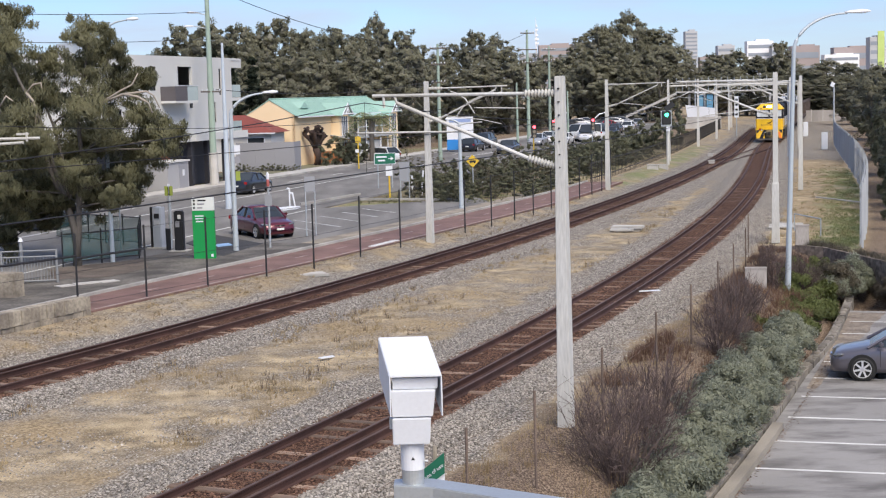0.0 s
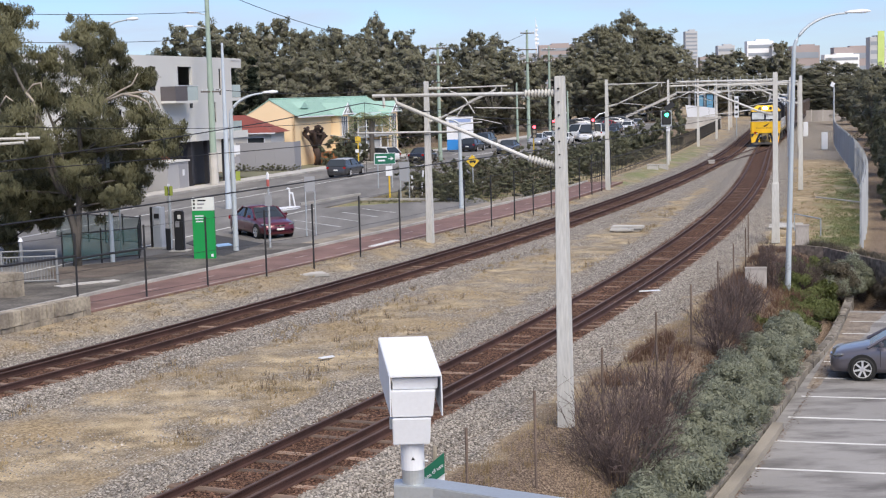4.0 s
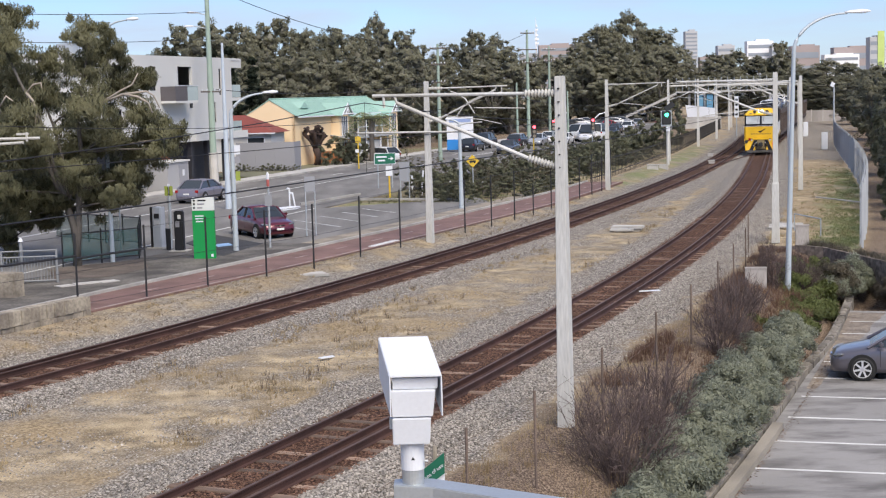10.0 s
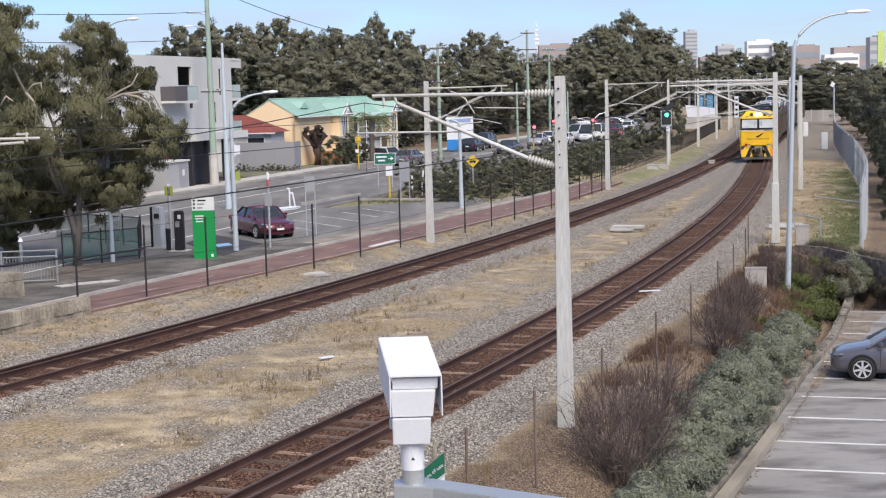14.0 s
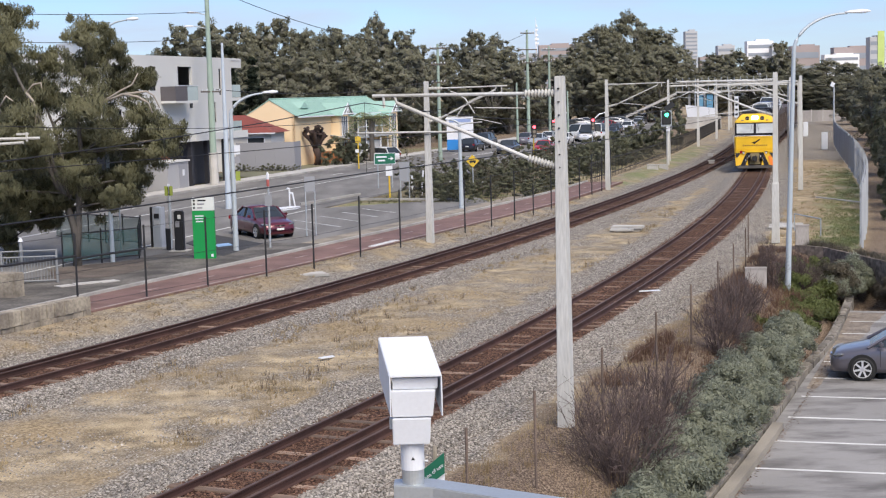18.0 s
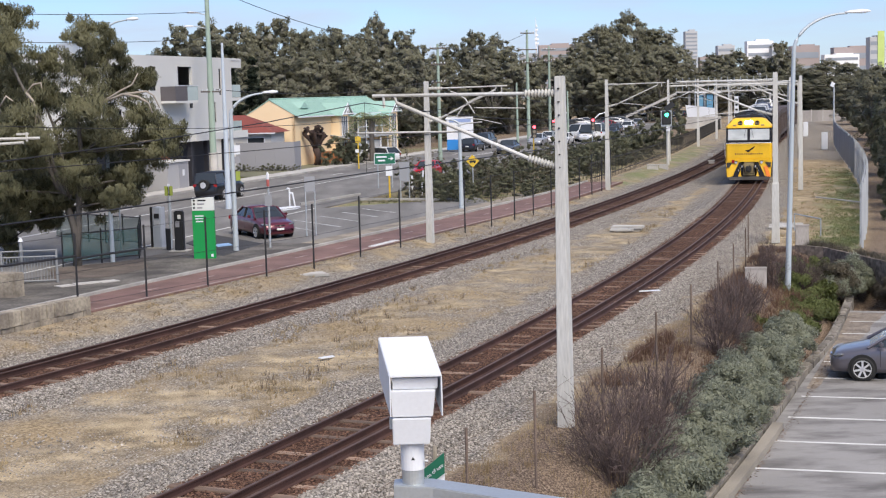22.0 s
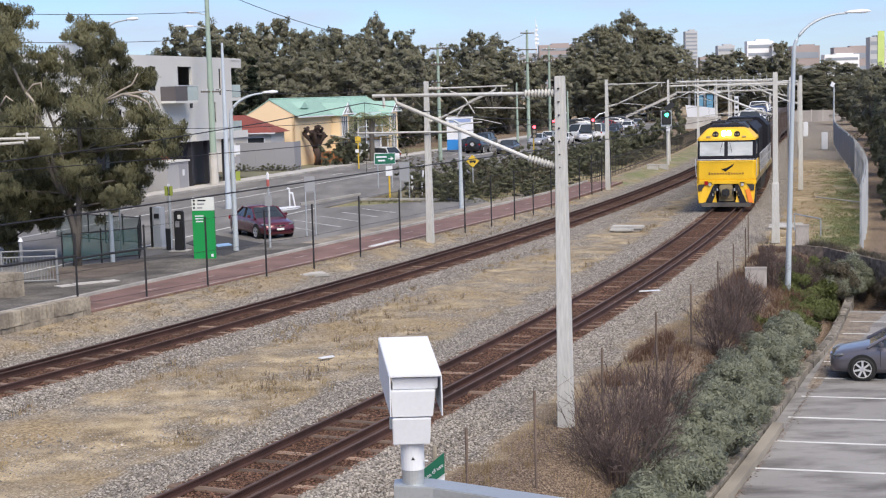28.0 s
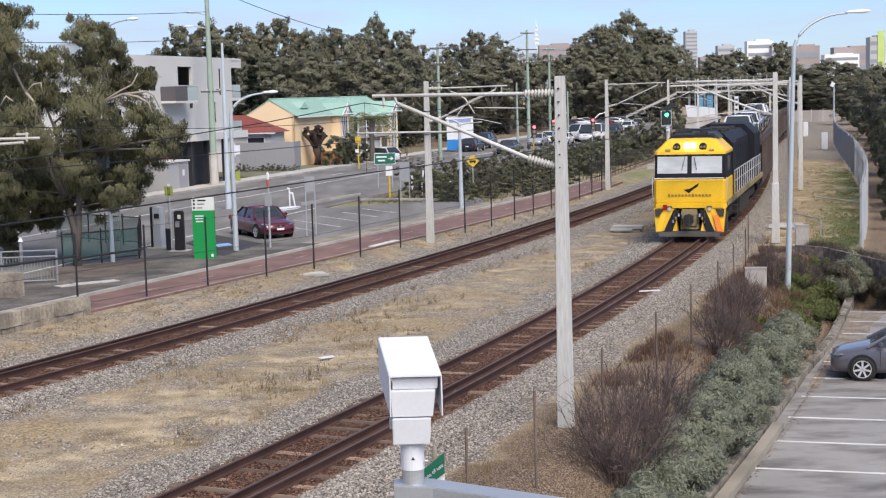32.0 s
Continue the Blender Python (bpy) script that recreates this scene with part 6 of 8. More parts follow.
# understorey along the road and the railway verge
for k in range(185):
    y = 87.5 + 82 * rt.random() ** 1.25
    e = off(CURVE_A, y, -6.6 if y < 102 else -6.9)
    pe = (Vector((e.x, e.y)) - ROAD0).dot(ROADN)
    p = rd((Vector((e.x, e.y)) - ROAD0).dot(ROADD), 18.6 + (pe - 18.6) * rt.random())
    tall = rt.uniform(0.28, 0.5) if pe - (Vector((p.x, p.y)) - ROAD0).dot(ROADN) < 2.2 else rt.uniform(0.45, 0.85)
    if p.y < 93.9 and abs(p.x / p.y - 2.04 / 93.7) * p.y < 1.1 or p.y < 89.5 and p.x < 1.5:
        continue
    plant(KINDS[k % 5], p.x, p.y, rt.uniform(0, 360), rt.uniform(0.65, 1.15), tall * rt.uniform(0.75, 1.2))
for k in range(30):
    p = rd(50 + 5.0 * k, -8 - rt.uniform(0, 8))
    plant(SHRUB, p.x, p.y, rt.uniform(0, 360), rt.uniform(1.5, 2.6), rt.uniform(1.4, 2.6))
for k in range(16):
    plant(SHRUB, 27.5 + 2.2 * k, 78 + 9 * k + rt.uniform(-2, 2), rt.uniform(0, 360), rt.uniform(1.2, 1.8), rt.uniform(1.0, 1.9))
for x, y, s, h in ((24.0, 156, 1.5, 1.9), (26.6, 166, 1.5, 2.1), (21.4, 149, 1.4, 1.7), (18.0, 140, 1.3, 1.3), (15.2, 130, 1.3, 1.2), (12.4, 119, 1.3, 1.0), (11.0, 112, 1.2, 0.8)):
    plant(SHRUB, x, y, rt.uniform(0, 360), s, h)
for x, y, s, h in ((-9.3, 139.5, 1.0, 1.0), (-8.2, 142, 1.1, 1.1), (-8.6, 146, 1.2, 1.1)):
    plant(SHRUB, x, y, rt.uniform(0, 360), s, h)


for k in range(9):
    plant(SHRUB, -17.8 + 0.62 * k, 130.6 - 0.09 * k, rt.uniform(0, 360), rt.uniform(0.35, 0.5), rt.uniform(0.22, 0.40))
for x, y, s, h in ((-9.9, 137.0, 1.2, 1.25), (-8.6, 138.0, 1.3, 1.35), (-7.6, 139.6, 1.1, 1.1), (-10.6, 136.0, 0.6, 0.6)):
    plant(SHRUB, x, y, rt.uniform(0, 360), s, h)
# scrub on the planted island
for x, y in ((-2.6, 113.6), (-1.3, 104.7), (-0.3, 99.4), (-2.0, 121.3), (-0.8, 112.8), (0.4, 104.0), (-3.2, 129.2), (-1.4, 124.5), (-0.0, 117.0), (1.1, 109.0), (0.7, 99.0), (-1.8, 101.2), (1.7, 119.4), (-0.5, 127.8)):
    plant(KINDS[int(y * 7) % 5], x, y, rt.uniform(0, 360), rt.uniform(0.7, 1.0), rt.uniform(0.4, 0.8))
for x, y, w, h in ((0.0, 88.6, 0.75, 0.55), (0.7, 88.2, 0.8, 0.62), (1.4, 88.9, 0.7, 0.5), (0.4, 90.2, 0.8, 0.6), (3.3, 90.6, 0.6, 0.4), (2.4, 91.5, 0.7, 0.5)):
    plant(KINDS[int(x * 10) % 2], x, y, rt.uniform(0, 360), w, h)
# dense growth behind the palisade fence
for x, y, w, h in ((20.9, 66.5, 0.8, 0.9), (22.4, 71, 1.0, 1.4), (23.6, 75.5, 1.1, 1.9), (25.2, 80, 1.2, 2.2), (26.6, 85, 1.3, 2.4), (28.4, 91, 1.4, 2.6), (30.2, 97, 1.5, 2.6), (32.4, 104, 1.5, 2.8), (35.0, 112, 1.6, 2.8), (37.6, 121, 1.7, 2.8), (40.6, 131, 1.8, 2.8), (44.2, 143, 1.9, 2.8), (48.4, 157, 2.0, 2.8), (53.0, 172, 2.2, 2.8), (24.5, 70, 1.2, 1.8)):
    plant(SHRUB, x, y, rt.uniform(0, 360), w, h, -0.28)


# pollarded tree with club-like stumps, and the palm
def build_pollard():
    t = thing("pollarded_tree", -11.7, 139.5, -0.06, 0, "dark pollarded tree with bare club-like limbs", "tree")
    r = random.Random(3)
    bm = B()
    tube(bm, [(0, 0, 0), (0.1, 0, 0.9), (0, 0, 1.7)], [0.34, 0.30, 0.42], 8)
    for k in range(8):
        a = 6.283 * k / 8 + r.uniform(-.3, .3)
        L = r.uniform(0.4, 1.25)
        e = Vector((math.cos(a) * L, math.sin(a) * L * 0.7, 1.9 + r.uniform(0.7, 1.5)))
        tube(bm, [(0, 0, 1.5), e * 0.55 + Vector((0, 0, 0.8)), e, e + Vector((0, 0, 0.18))], [0.22, 0.16, 0.20, 0.12], 7)
        for j in range(3):
            q = e + Vector((r.uniform(-.35, .35), r.uniform(-.3, .3), r.uniform(-0.1, 0.35)))
            tube(bm, [e - Vector((0, 0, 0.15)), q, q + (q - e) * 0.3 + Vector((0, 0, 0.08)), q + (q - e) * 0.45 + Vector((0, 0, 0.12))], [0.11, 0.13, 0.19, 0.07], 7)
    part("trunk", bm, mat("dark pollard bark", (0.055, 0.028, 0.02), 0.9, 0, 6, 0.4, 0.4, 12), t, smooth=True)


build_pollard()


def build_palm():
    t = thing("palm_tree", -6.6, 142.5, -0.06, 0, "feathery date palm before the house", "palm")
    bm = B()
    tube(bm, [(0, 0, 0), (0, 0, 2.4), (0.1, 0, 4.4)], [0.30, 0.24, 0.32], 9)
    part("trunk", bm, BARK, t)
    r = random.Random(4)
    for k in range(44):
        a, up = r.uniform(0, 6.283), r.uniform(0.1, 1.2)
        L = r.uniform(2.0, 2.8)
        v, f = [], []
        for j in range(12):
            u = j / 11
            c = Vector((math.cos(a) * L * u, math.sin(a) * L * u, 4.4 + up * 2.0 * u - 2.6 * u * u))
            side = Vector((-math.sin(a), math.cos(a), 0))
            w = 0.5 * math.sin(min(1, u * 1.3 + 0.15) * 2.6) + 0.05
            for s in (-1, 1):
                i = len(v)
                fwd = Vector((math.cos(a), math.sin(a), 0)) * 0.25
                v += [c - fwd * 0.2, c + fwd * 0.25, c + side * s * w + fwd - Vector((0, 0, 0.22))]
                f.append((i, i + 1, i + 2))
        pydata("frond", v, f, PALMLEAF, t)


build_palm()

# ---- city on the skyline ----
def tower(x, y, w, d, h, material, label, storeys=0, cols=5):
    t = thing("city_building", x, y, -0.28, 0, label, "building", "skyline")
    part("wall", box(B(), 0, 0, h / 2, w, d, h), material, t)
    part("roof", box(B(), w * 0.1, 0, h + h * 0.015, w * 0.5, d * 0.6, h * 0.03), material, t)
    for i in range(storeys):
        part("window_band", box(B(), 0, -d / 2 - 0.05, h * (i + 0.6) / (storeys + 0.3), w * 0.92, 0.3, h / storeys * 0.40), HAZEGLASS, t)
    return t


# hazy colours: the air's haze is painted into the walls and windows
HAZE = mat("hazy concrete", (0.42, 0.43, 0.45), 0.9, 0, 0.2, 0.1, 0)
HAZEBROWN = mat("hazy brown brick", (0.33, 0.28, 0.27), 0.9, 0, 0.2, 0.1, 0)
HAZEGLASS = mat("hazy windows", (0.24, 0.27, 0.31), 0.6, 0, 0.2, 0.1, 0)
CITYWHITE = mat("distant white wall", (0.75, 0.76, 0.78), 0.9, 0, 0.2, 0.05, 0)
LIME = mat("lime green cladding", (0.36, 0.55, 0.03), 0.6, 0, 0.2, 0.08, 0)
tower(256, 1500, 12, 14, 62, HAZE, "slender pale grey tower on the skyline", 16)
lime = tower(266, 900, 9, 9, 33.5, HAZE, "grey tower with a lime green corner on the skyline", 6)
part("corner_panel", box(B(), 2.0, -4.8, 26, 4.0, 0.4, 22), mat("lime green cladding", (0.46, 0.58, 0.18), 0.6, 0, 2, 0.1, 0), lime, "lime green cladding strip")
tower(197 * 0.82 + 110, 1500, 14, 12, 36, HAZEBROWN, "grey office block on the skyline", 6)
tower(291, 1500, 17, 14, 47, HAZE, "flat-topped grey office block on the skyline", 7)
tower(321, 1480, 26, 14, 50, CITYWHITE, "pale concrete block on the skyline", 6)
tower(334, 1460, 12, 14, 44, HAZE, "pale block beside the larger one", 5)
tower(366, 1480, 28, 14, 44, HAZEBROWN, "brown grey block on the skyline", 3)
tower(394, 1450, 34, 14, 34, CITYWHITE, "white low block on the skyline", 5)
tower(412, 1460, 46, 14, 41, HAZEBROWN, "long brown-roofed block on the skyline", 3)
tower(425, 1400, 22, 14, 38, CITYWHITE, "white blank wall block on the skyline", 0)
tower(432, 1390, 13, 14, 52, HAZE, "grey tower with lime green side", 9)
tower(439.5, 1385, 6, 14, 58, LIME, "lime green clad tower on the skyline", 0)
tower(88, 1100, 26, 14, 40, HAZEBROWN, "brown stepped office block behind the trees", 8)
tower(70, 1120, 16, 14, 34, HAZE, "grey block behind the trees", 6)
lat = thing("radio_mast", 74, 1110, -0.28, 0, "white lattice radio mast on the skyline", "mast")
part("lattice", tube(B(), [(0, 0, 0), (0, 0, 48), (0, 0, 61)], [1.0, 0.6, 0.18], 4), CITYWHITE, lat)
for z, w in ((42, 2.6), (45, 3.2), (48, 2.2), (52, 2.4), (55, 1.2)):
    part("antenna", box(B(), 0.4, -0.6, z, w, 1.0, 1.4), CITYWHITE, lat)


# ---- overhead wires ----
def wire(c, o, rows, r, label):
    """A wire over a track: (y, z) supports with a sag between them."""
    t = thing("overhead_wire", 0, 0, 0, 0, label, "wire", "overhead wires")
    pts = []
    for (y0, z0, s), (y1, z1, _) in zip(rows, rows[1:]):
        for k in range(10):
            u = k / 10
            pts.append(off(c, y0 + (y1 - y0) * u, o, z0 + (z1 - z0) * u - 4 * s * u * (1 - u)))
    pts.append(off(c, rows[-1][0], o, rows[-1][1]))
    part("strand", tube(B(), pts, r, 5), BLACKSTEEL, t)
    return t, pts


def spans(ys, z, sag):
    return [(y, z, sag) for y in ys]


B_SPANS, A_SPANS = (-6, 29.5, 62.5, 93.5, 137, 175), (-4, 30.5, 65.8, 97.4, 131.2, 160.9, 183)
for c, ys, o in ((CURVE_B, B_SPANS, 0.05), (CURVE_A, A_SPANS, 0.05)):
    a, pa = wire(c, o, spans(ys, 6.35, 0.75), 0.009, "thin black messenger wire over the track")
    b, pb = wire(c, o, spans(ys, 4.95, 0.05), 0.0125, "thin black contact wire over the track")
    for k in range(4, min(len(pa), len(pb)), 3):
        if pa[k].y < 100:
            part("dropper", tube(B(), [pa[k], Vector((pa[k].x, pa[k].y, pb[k].z))], 0.006, 4), BLACKSTEEL, a)


def line_between(p, q, sag, r, label):
    t = thing("power_line", 0, 0, 0, 0, label, "wire", "power lines")
    p, q = Vector(p), Vector(q)
    part("strand", tube(B(), [p.lerp(q, k / 12) - Vector((0, 0, 4 * sag * (k / 12) * (1 - k / 12))) for k in range(13)], r, 4), BLACKSTEEL, t)


# ---- street poles ----
PALEGALV = mat("pale weathered galvanising", (0.43, 0.485, 0.53), 0.55, 0.15, 3, 0.15, 0.05, 20, stretch=(1, 1, 0.3))


def curved_lamp(x, y, z, rz, h, reach, label, r=0.07, material=None, head=WHITEPAINT, lean=0.0):
    """A column whose top bends over to one side (+x) into a lamp head."""
    m = material or PALEGALV
    t = thing("street_lamp", x, y, z, rz, label, "street lamp")
    part("column", tube(B(), [(0, 0, 0), (lean * 0.44, 0, h * 0.4), (lean, 0, h - reach * 0.62)], [r * 1.25, r * 1.0, r * 0.80], 12), m, t)
    pts = [(lean + reach * (1 - math.cos(a)) * 0.92, 0, h - reach * 0.62 + reach * 0.62 * math.sin(a)) for a in [k * math.pi / 2 / 10 for k in range(11)]]
    part("outreach_arm", tube(B(), pts, [r * (0.80 - 0.042 * k) for k in range(11)], 10), m, t)
    e = pts[-1]
    part("lamp_head", loft(B(), [[(e[0] + u * reach * 0.42, w * j[0], e[2] + 0.03 + s * j[1] + u * 0.02) for j in ((-1, -0.3), (0, -0.5), (1, -0.3), (0.75, 0.5), (0, 0.8), (-0.75, 0.5))] for u, w, s in ((-0.1, 0.04, 0.04), (0.1, 0.09, 0.08), (0.6, 0.14, 0.12), (0.90, 0.11, 0.07), (0.98, 0.03, 0.02))]), head, t, "pale lamp head", smooth=True)
    return t


curved_lamp(11.99, 50.9, -1.5, 8, 10.37, 2.1, "tall galvanised street lamp in the garden bed", 0.088, lean=0.26)
curved_lamp(-8.87, 62.7, 0.0, 12, 6.7, 1.55, "galvanised car park lamp with a curved arm", 0.10)
curved_lamp(1.11, 82.5, 0.0, 180, 5.0, 0.6, "grey path lamp beside the cycle path", 0.11)
lp = thing("street_lamp", -12.68, 87.3, 0.0, 0, "tall pale blue-grey street lamp column", "street lamp")
part("column", tube(B(), [(0, 0, 0), (0, 0, 4), (0, 0, 9.8)], [0.19, 0.14, 0.07], 12), mat("pale blue grey paint", (0.52, 0.58, 0.64), 0.5, 0.2, 4, 0.1, 0), lp)
for k in range(9):
    part("banner", tube(B(), [(0.30, -0.1, 1.6 + 0.26 * k), (0.30, -0.1, 1.86 + 0.26 * k)], 0.075, 8), WHITEPAINT if k % 2 else mat("faded red band", (0.42, 0.11, 0.10), 0.7, 0, 6, 0.2, 0), lp, "red and white banded post")
part("sign_panel", box(B(), 0.62, -0.1, 3.5, 0.40, 0.04, 0.55), WHITEPAINT, lp, "small white sign panel")
part("sign_panel", box(B(), 0.62, -0.1, 2.9, 0.34, 0.04, 0.40), GREYWALL, lp)
part("vest_sign", box(B(), 0.64, -0.1, 1.95, 0.27, 0.05, 0.55), mat("hi-vis yellow green", (0.30, 0.36, 0.06), 0.7, 0, 6, 0.25, 0.1, 9), lp, "yellow-green sign panel")

POLEGREEN = mat("weathered pale green pole", (0.29, 0.37, 0.31), 0.8, 0, 3, 0.15, 0.1, 10, stretch=(1, 1, 0.2))


def utility_pole(x, y, h, rz, label, arms, r=0.24, base=None):
    t = thing("utility_pole", x, y, -0.06, rz, label, "utility pole", "utility poles")
    part("pole", tube(B(), [(0, 0, 0), (0, 0, h * 0.4), (0, 0, h)], [r, r * 0.85, r * 0.55], 12), POLEGREEN, t)
    if base:
        part("pole_base", tube(B(), [(0, 0, 0.0), (0, 0, 2.6)], [r * 1.25, r * 1.25], 12), CONCRETE, t, "white painted pole base")
    for z, w in arms:
        part("crossarm", box(B(), 0, -r * 0.6, z, w, 0.10, 0.13), BARK, t)
        for k in (-0.45, -0.2, 0.2, 0.45):
            part("insulator", tube(B(), [(k * w, -r * 0.6, z + 0.06), (k * w, -r * 0.6, z + 0.20)], 0.05, 6), WHITEPAINT, t)
    return t


up = utility_pole(-17.06, 110.6, 15.2, 20, "pale green power pole with crossarms and lamps", ((7.15, 1.5),), 0.27, True)
for z, o in ((13.0, -1.2), (12.0, -1.45)):
    part("lamp_arm", tube(B(), [(0, 0, z - 0.2), (o * 0.7, -0.1, z)], 0.04, 6), GALV, up)
    part("lamp_head", box(B(), o, -0.12, z, 0.7, 0.25, 0.14), WHITEPAINT, up, bevel=0.04)
utility_pole(0.0, 140.0, 11.2, 17, "pale green power pole by the road", ((10.8, 1.6), (9.3, 1.4), (7.6, 1.3)), 0.2)
utility_pole(11.0, 182.0, 14.0, 17, "tall green power pole behind the road", ((13.6, 1.8), (11.6, 2.4), (10.0, 1.6)), 0.24)
utility_pole(15.0, 200.0, 12.5, 17, "green power pole further along the road", ((12.0, 1.8), (10.5, 1.6)), 0.22)
utility_pole(9.4, 178.0, 7.6, 17, "short timber pole by the crossing", (), 0.16)
utility_pole(16.2, 186.0, 6.4, 17, "short timber pole by the crossing", (), 0.16)
line_between((-17.06, 110.6, 7.3), (0.0, 140, 7.8), 0.8, 0.025, "black power line between the poles")
line_between((-40, 60, 12.5), (-17.06, 110.6, 13.0), 0.8, 0.02, "black power line to the pole")
line_between((-40, 60, 11.2), (-17.06, 110.6, 11.0), 0.8, 0.02, "black power line to the pole")
line_between((0.0, 140, 10.8), (11.0, 182, 13.6), 0.8, 0.025, "black power line between the poles")
line_between((-17.06, 110.6, 14.9), (0.0, 140, 10.6), 0.9, 0.025, "black power line between the poles")

# ---- traffic lights ----
REDLAMP, GREENLAMP = glow("lit red lamp", (1.0, 0.06, 0.08), 5.0), glow("lit green lamp", (0.05, 1.0, 0.45), 5.0)
for x, y, z, hook in ((8.38, 131.0, 2.95, 0), (11.95, 155.0, 2.95, 1), (15.9, 153.0, 2.95, 1)):
    t = thing("traffic_light", x, y, -0.06, 15, "traffic light showing red at the crossing", "traffic light", "traffic lights")
    part("pole", tube(B(), [(0, 0.15, 0), (0, 0.15, z - 0.2)] + ([(0.15, 0.15, z + 0.5), (0.8, 0.15, z + 1.0), (1.6, 0.15, z + 1.2)] if hook else []), 0.07, 8), mat("pole yellow", (0.5, 0.36, 0.05), 0.6, 0, 3, 0.1, 0) if not hook else GALV, t)
    part("backboard", box(B(), 0, 0, z, 0.48, 0.06, 1.15), BLACKSTEEL, t)
    part("red_lamp", tube(B(), [(0, -0.08, z + 0.40), (0, -0.03, z + 0.40)], 0.14, 12), REDLAMP, t, "lit red lamp")
    for dz in (0.0, -0.40):
        part("lamp", tube(B(), [(0, -0.07, z + dz), (0, -0.03, z + dz)], 0.15, 12), MARKER, t)

# ---- railway signal with a green light ----
sg = thing("railway_signal", 19.43, 125.6, -0.25, 0, "railway signal showing green on a grey post", "railway signal")
part("post", tube(B(), [(0, 0, 0), (0, 0, 4.9)], 0.13, 10), MASTGREY, sg)
part("head", box(B(), -0.12, -0.15, 4.15, 0.78, 0.12, 1.15), BLACKSTEEL, sg, "black signal head", bevel=0.05)
part("frame", box(B(), -0.12, -0.08, 4.1, 0.92, 0.06, 1.35), GALV, sg)
part("lamp", tube(B(), [(-0.10, -0.30, 4.40), (-0.10, -0.20, 4.40)], 0.15, 12), GREENLAMP, sg, "lit green lamp")
part("arrow_board", box(B(), 0.15, -0.1, 5.1, 0.9, 0.06, 0.45, Matrix.Translation((0.15, -0.1, 5.1)) @ Matrix.Rotation(-0.6, 4, "Y") @ Matrix.Translation((-0.15, 0.1, -5.1))), BLACKSTEEL, sg, "tilted black board")
part("junction_box", box(B(), 0.0, -0.18, 3.2, 0.32, 0.2, 0.36), WHITEPAINT, sg)
for x, y, w, h in ((18.3, 120.6, 0.7, 0.45), (17.1, 118.6, 0.85, 0.55), (23.4, 127.0, 0.5, 0.35), (25.8, 140.5, 0.5, 0.35)):
    t = thing("trackside_box", x, y, -0.27, heading(CURVE_A, 120), "low pale concrete trackside box", "box", "trackside boxes")
    part("body", box(B(), 0, 0, h / 2, w, 0.5, h), CONCRETE, t, bevel=0.03)
    part("lid", box(B(), 0, 0, h + 0.02, w + 0.06, 0.56, 0.05), CONCRETE, t)
for x, y, h in ((39.3, 150.4, 1.75), (46.9, 188.8, 1.85)):
    t = thing("white_cabinet", x, y, -0.27, -14, "narrow white relay cabinet beside the line", "cabinet", "white cabinets")
    part("body", box(B(), 0, 0, h / 2, 0.62, 0.4, h), WHITEPAINT, t, bevel=0.03)
    part("door", box(B(), 0, -0.21, h * 0.52, 0.5, 0.02, h * 0.8), WHITEPAINT, t)


# ---- far crossover, gantry, station ----
t = thing("crossover_track", 0, 0, 0, 0, "rusty crossover rails joining the two tracks", "railway track", kind="structure")
for o in (-0.75, 0.75):
    pts = []
    for k in range(13):
        u = k / 12
        s = u * u * (3 - 2 * u)
        a, b = off(CURVE_A, 118 + 42 * u, o), off(CURVE_B, 118 + 42 * u, o)
        pts.append(a.lerp(b, s) - Vector((0, 0, 0.04)))
    part("rail", tube(B(), pts, 0.05, 5), RUST, t)
for (xa, ya, xb, yb, z) in ((28.23, 160.9, 38.6, 158.5, 6.95), (34.4, 183.0, 44.0, 180.5, 6.7), (20.38, 131.2, 32.6, 137.0, 6.85)):
    g = thing("line_gantry", xa, ya, -0.25, math.degrees(math.atan2(yb - ya, xb - xa)), "pale steel portal beam across the tracks", "gantry", "line gantries")
    w = math.hypot(xb - xa, yb - ya)
    part("beam", box(B(), w / 2, 0.2, z, w, 0.12, 0.12), MASTGREY, g)
    part("leg", box(B(), w, 0.2, z / 2, 0.2, 0.2, z), MASTGREY, g)
    for k in range(3):
        part("hanger", tube(B(), [(w * (0.25 + 0.25 * k), 0.2, z), (w * (0.25 + 0.25 * k) + 0.8, 0.2, z - 1.3)], 0.025, 5), MASTGREY, g)
fb = thing("footbridge", 50.5, 232.0, -0.25, -12, "pale steel footbridge with caged sides over the line", "footbridge")
part("deck", box(B(), -5.5, 0, 5.9, 15, 2.4, 0.22), CONCRETE, fb)
for k in range(16):
    part("cage_post", tube(B(), [(-13 + k, -1.2, 5.8), (-13 + k, -1.2, 7.6), (-13 + k, 0, 8.1)], 0.04, 5), GALV, fb)
part("handrail", tube(B(), [(-13, -1.2, 6.9), (2, -1.2, 6.9)], 0.05, 6), GALV, fb)
part("top_rail", tube(B(), [(-13, -1.2, 7.6), (2, -1.2, 7.6)], 0.05, 6), GALV, fb)
for x in (-11, -4.5, 1.5):
    part("pier", box(B(), x, 0, 2.8, 0.35, 0.8, 5.6), CONCRETE, fb)
part("stair", loft(B(), [[(-13, -1.2, 5.5), (-13, 1.2, 5.5), (-13, 1.2, 5.9), (-13, -1.2, 5.9)], [(-21, -1.2, 2.0), (-21, 1.2, 2.0), (-21, 1.2, 2.4), (-21, -1.2, 2.4)]]), CONCRETE, fb, "sloping stair")
fc = thing("ladder_sign", 39.3, 195.0, -0.25, -8, "tall white board with dark squares", "sign")
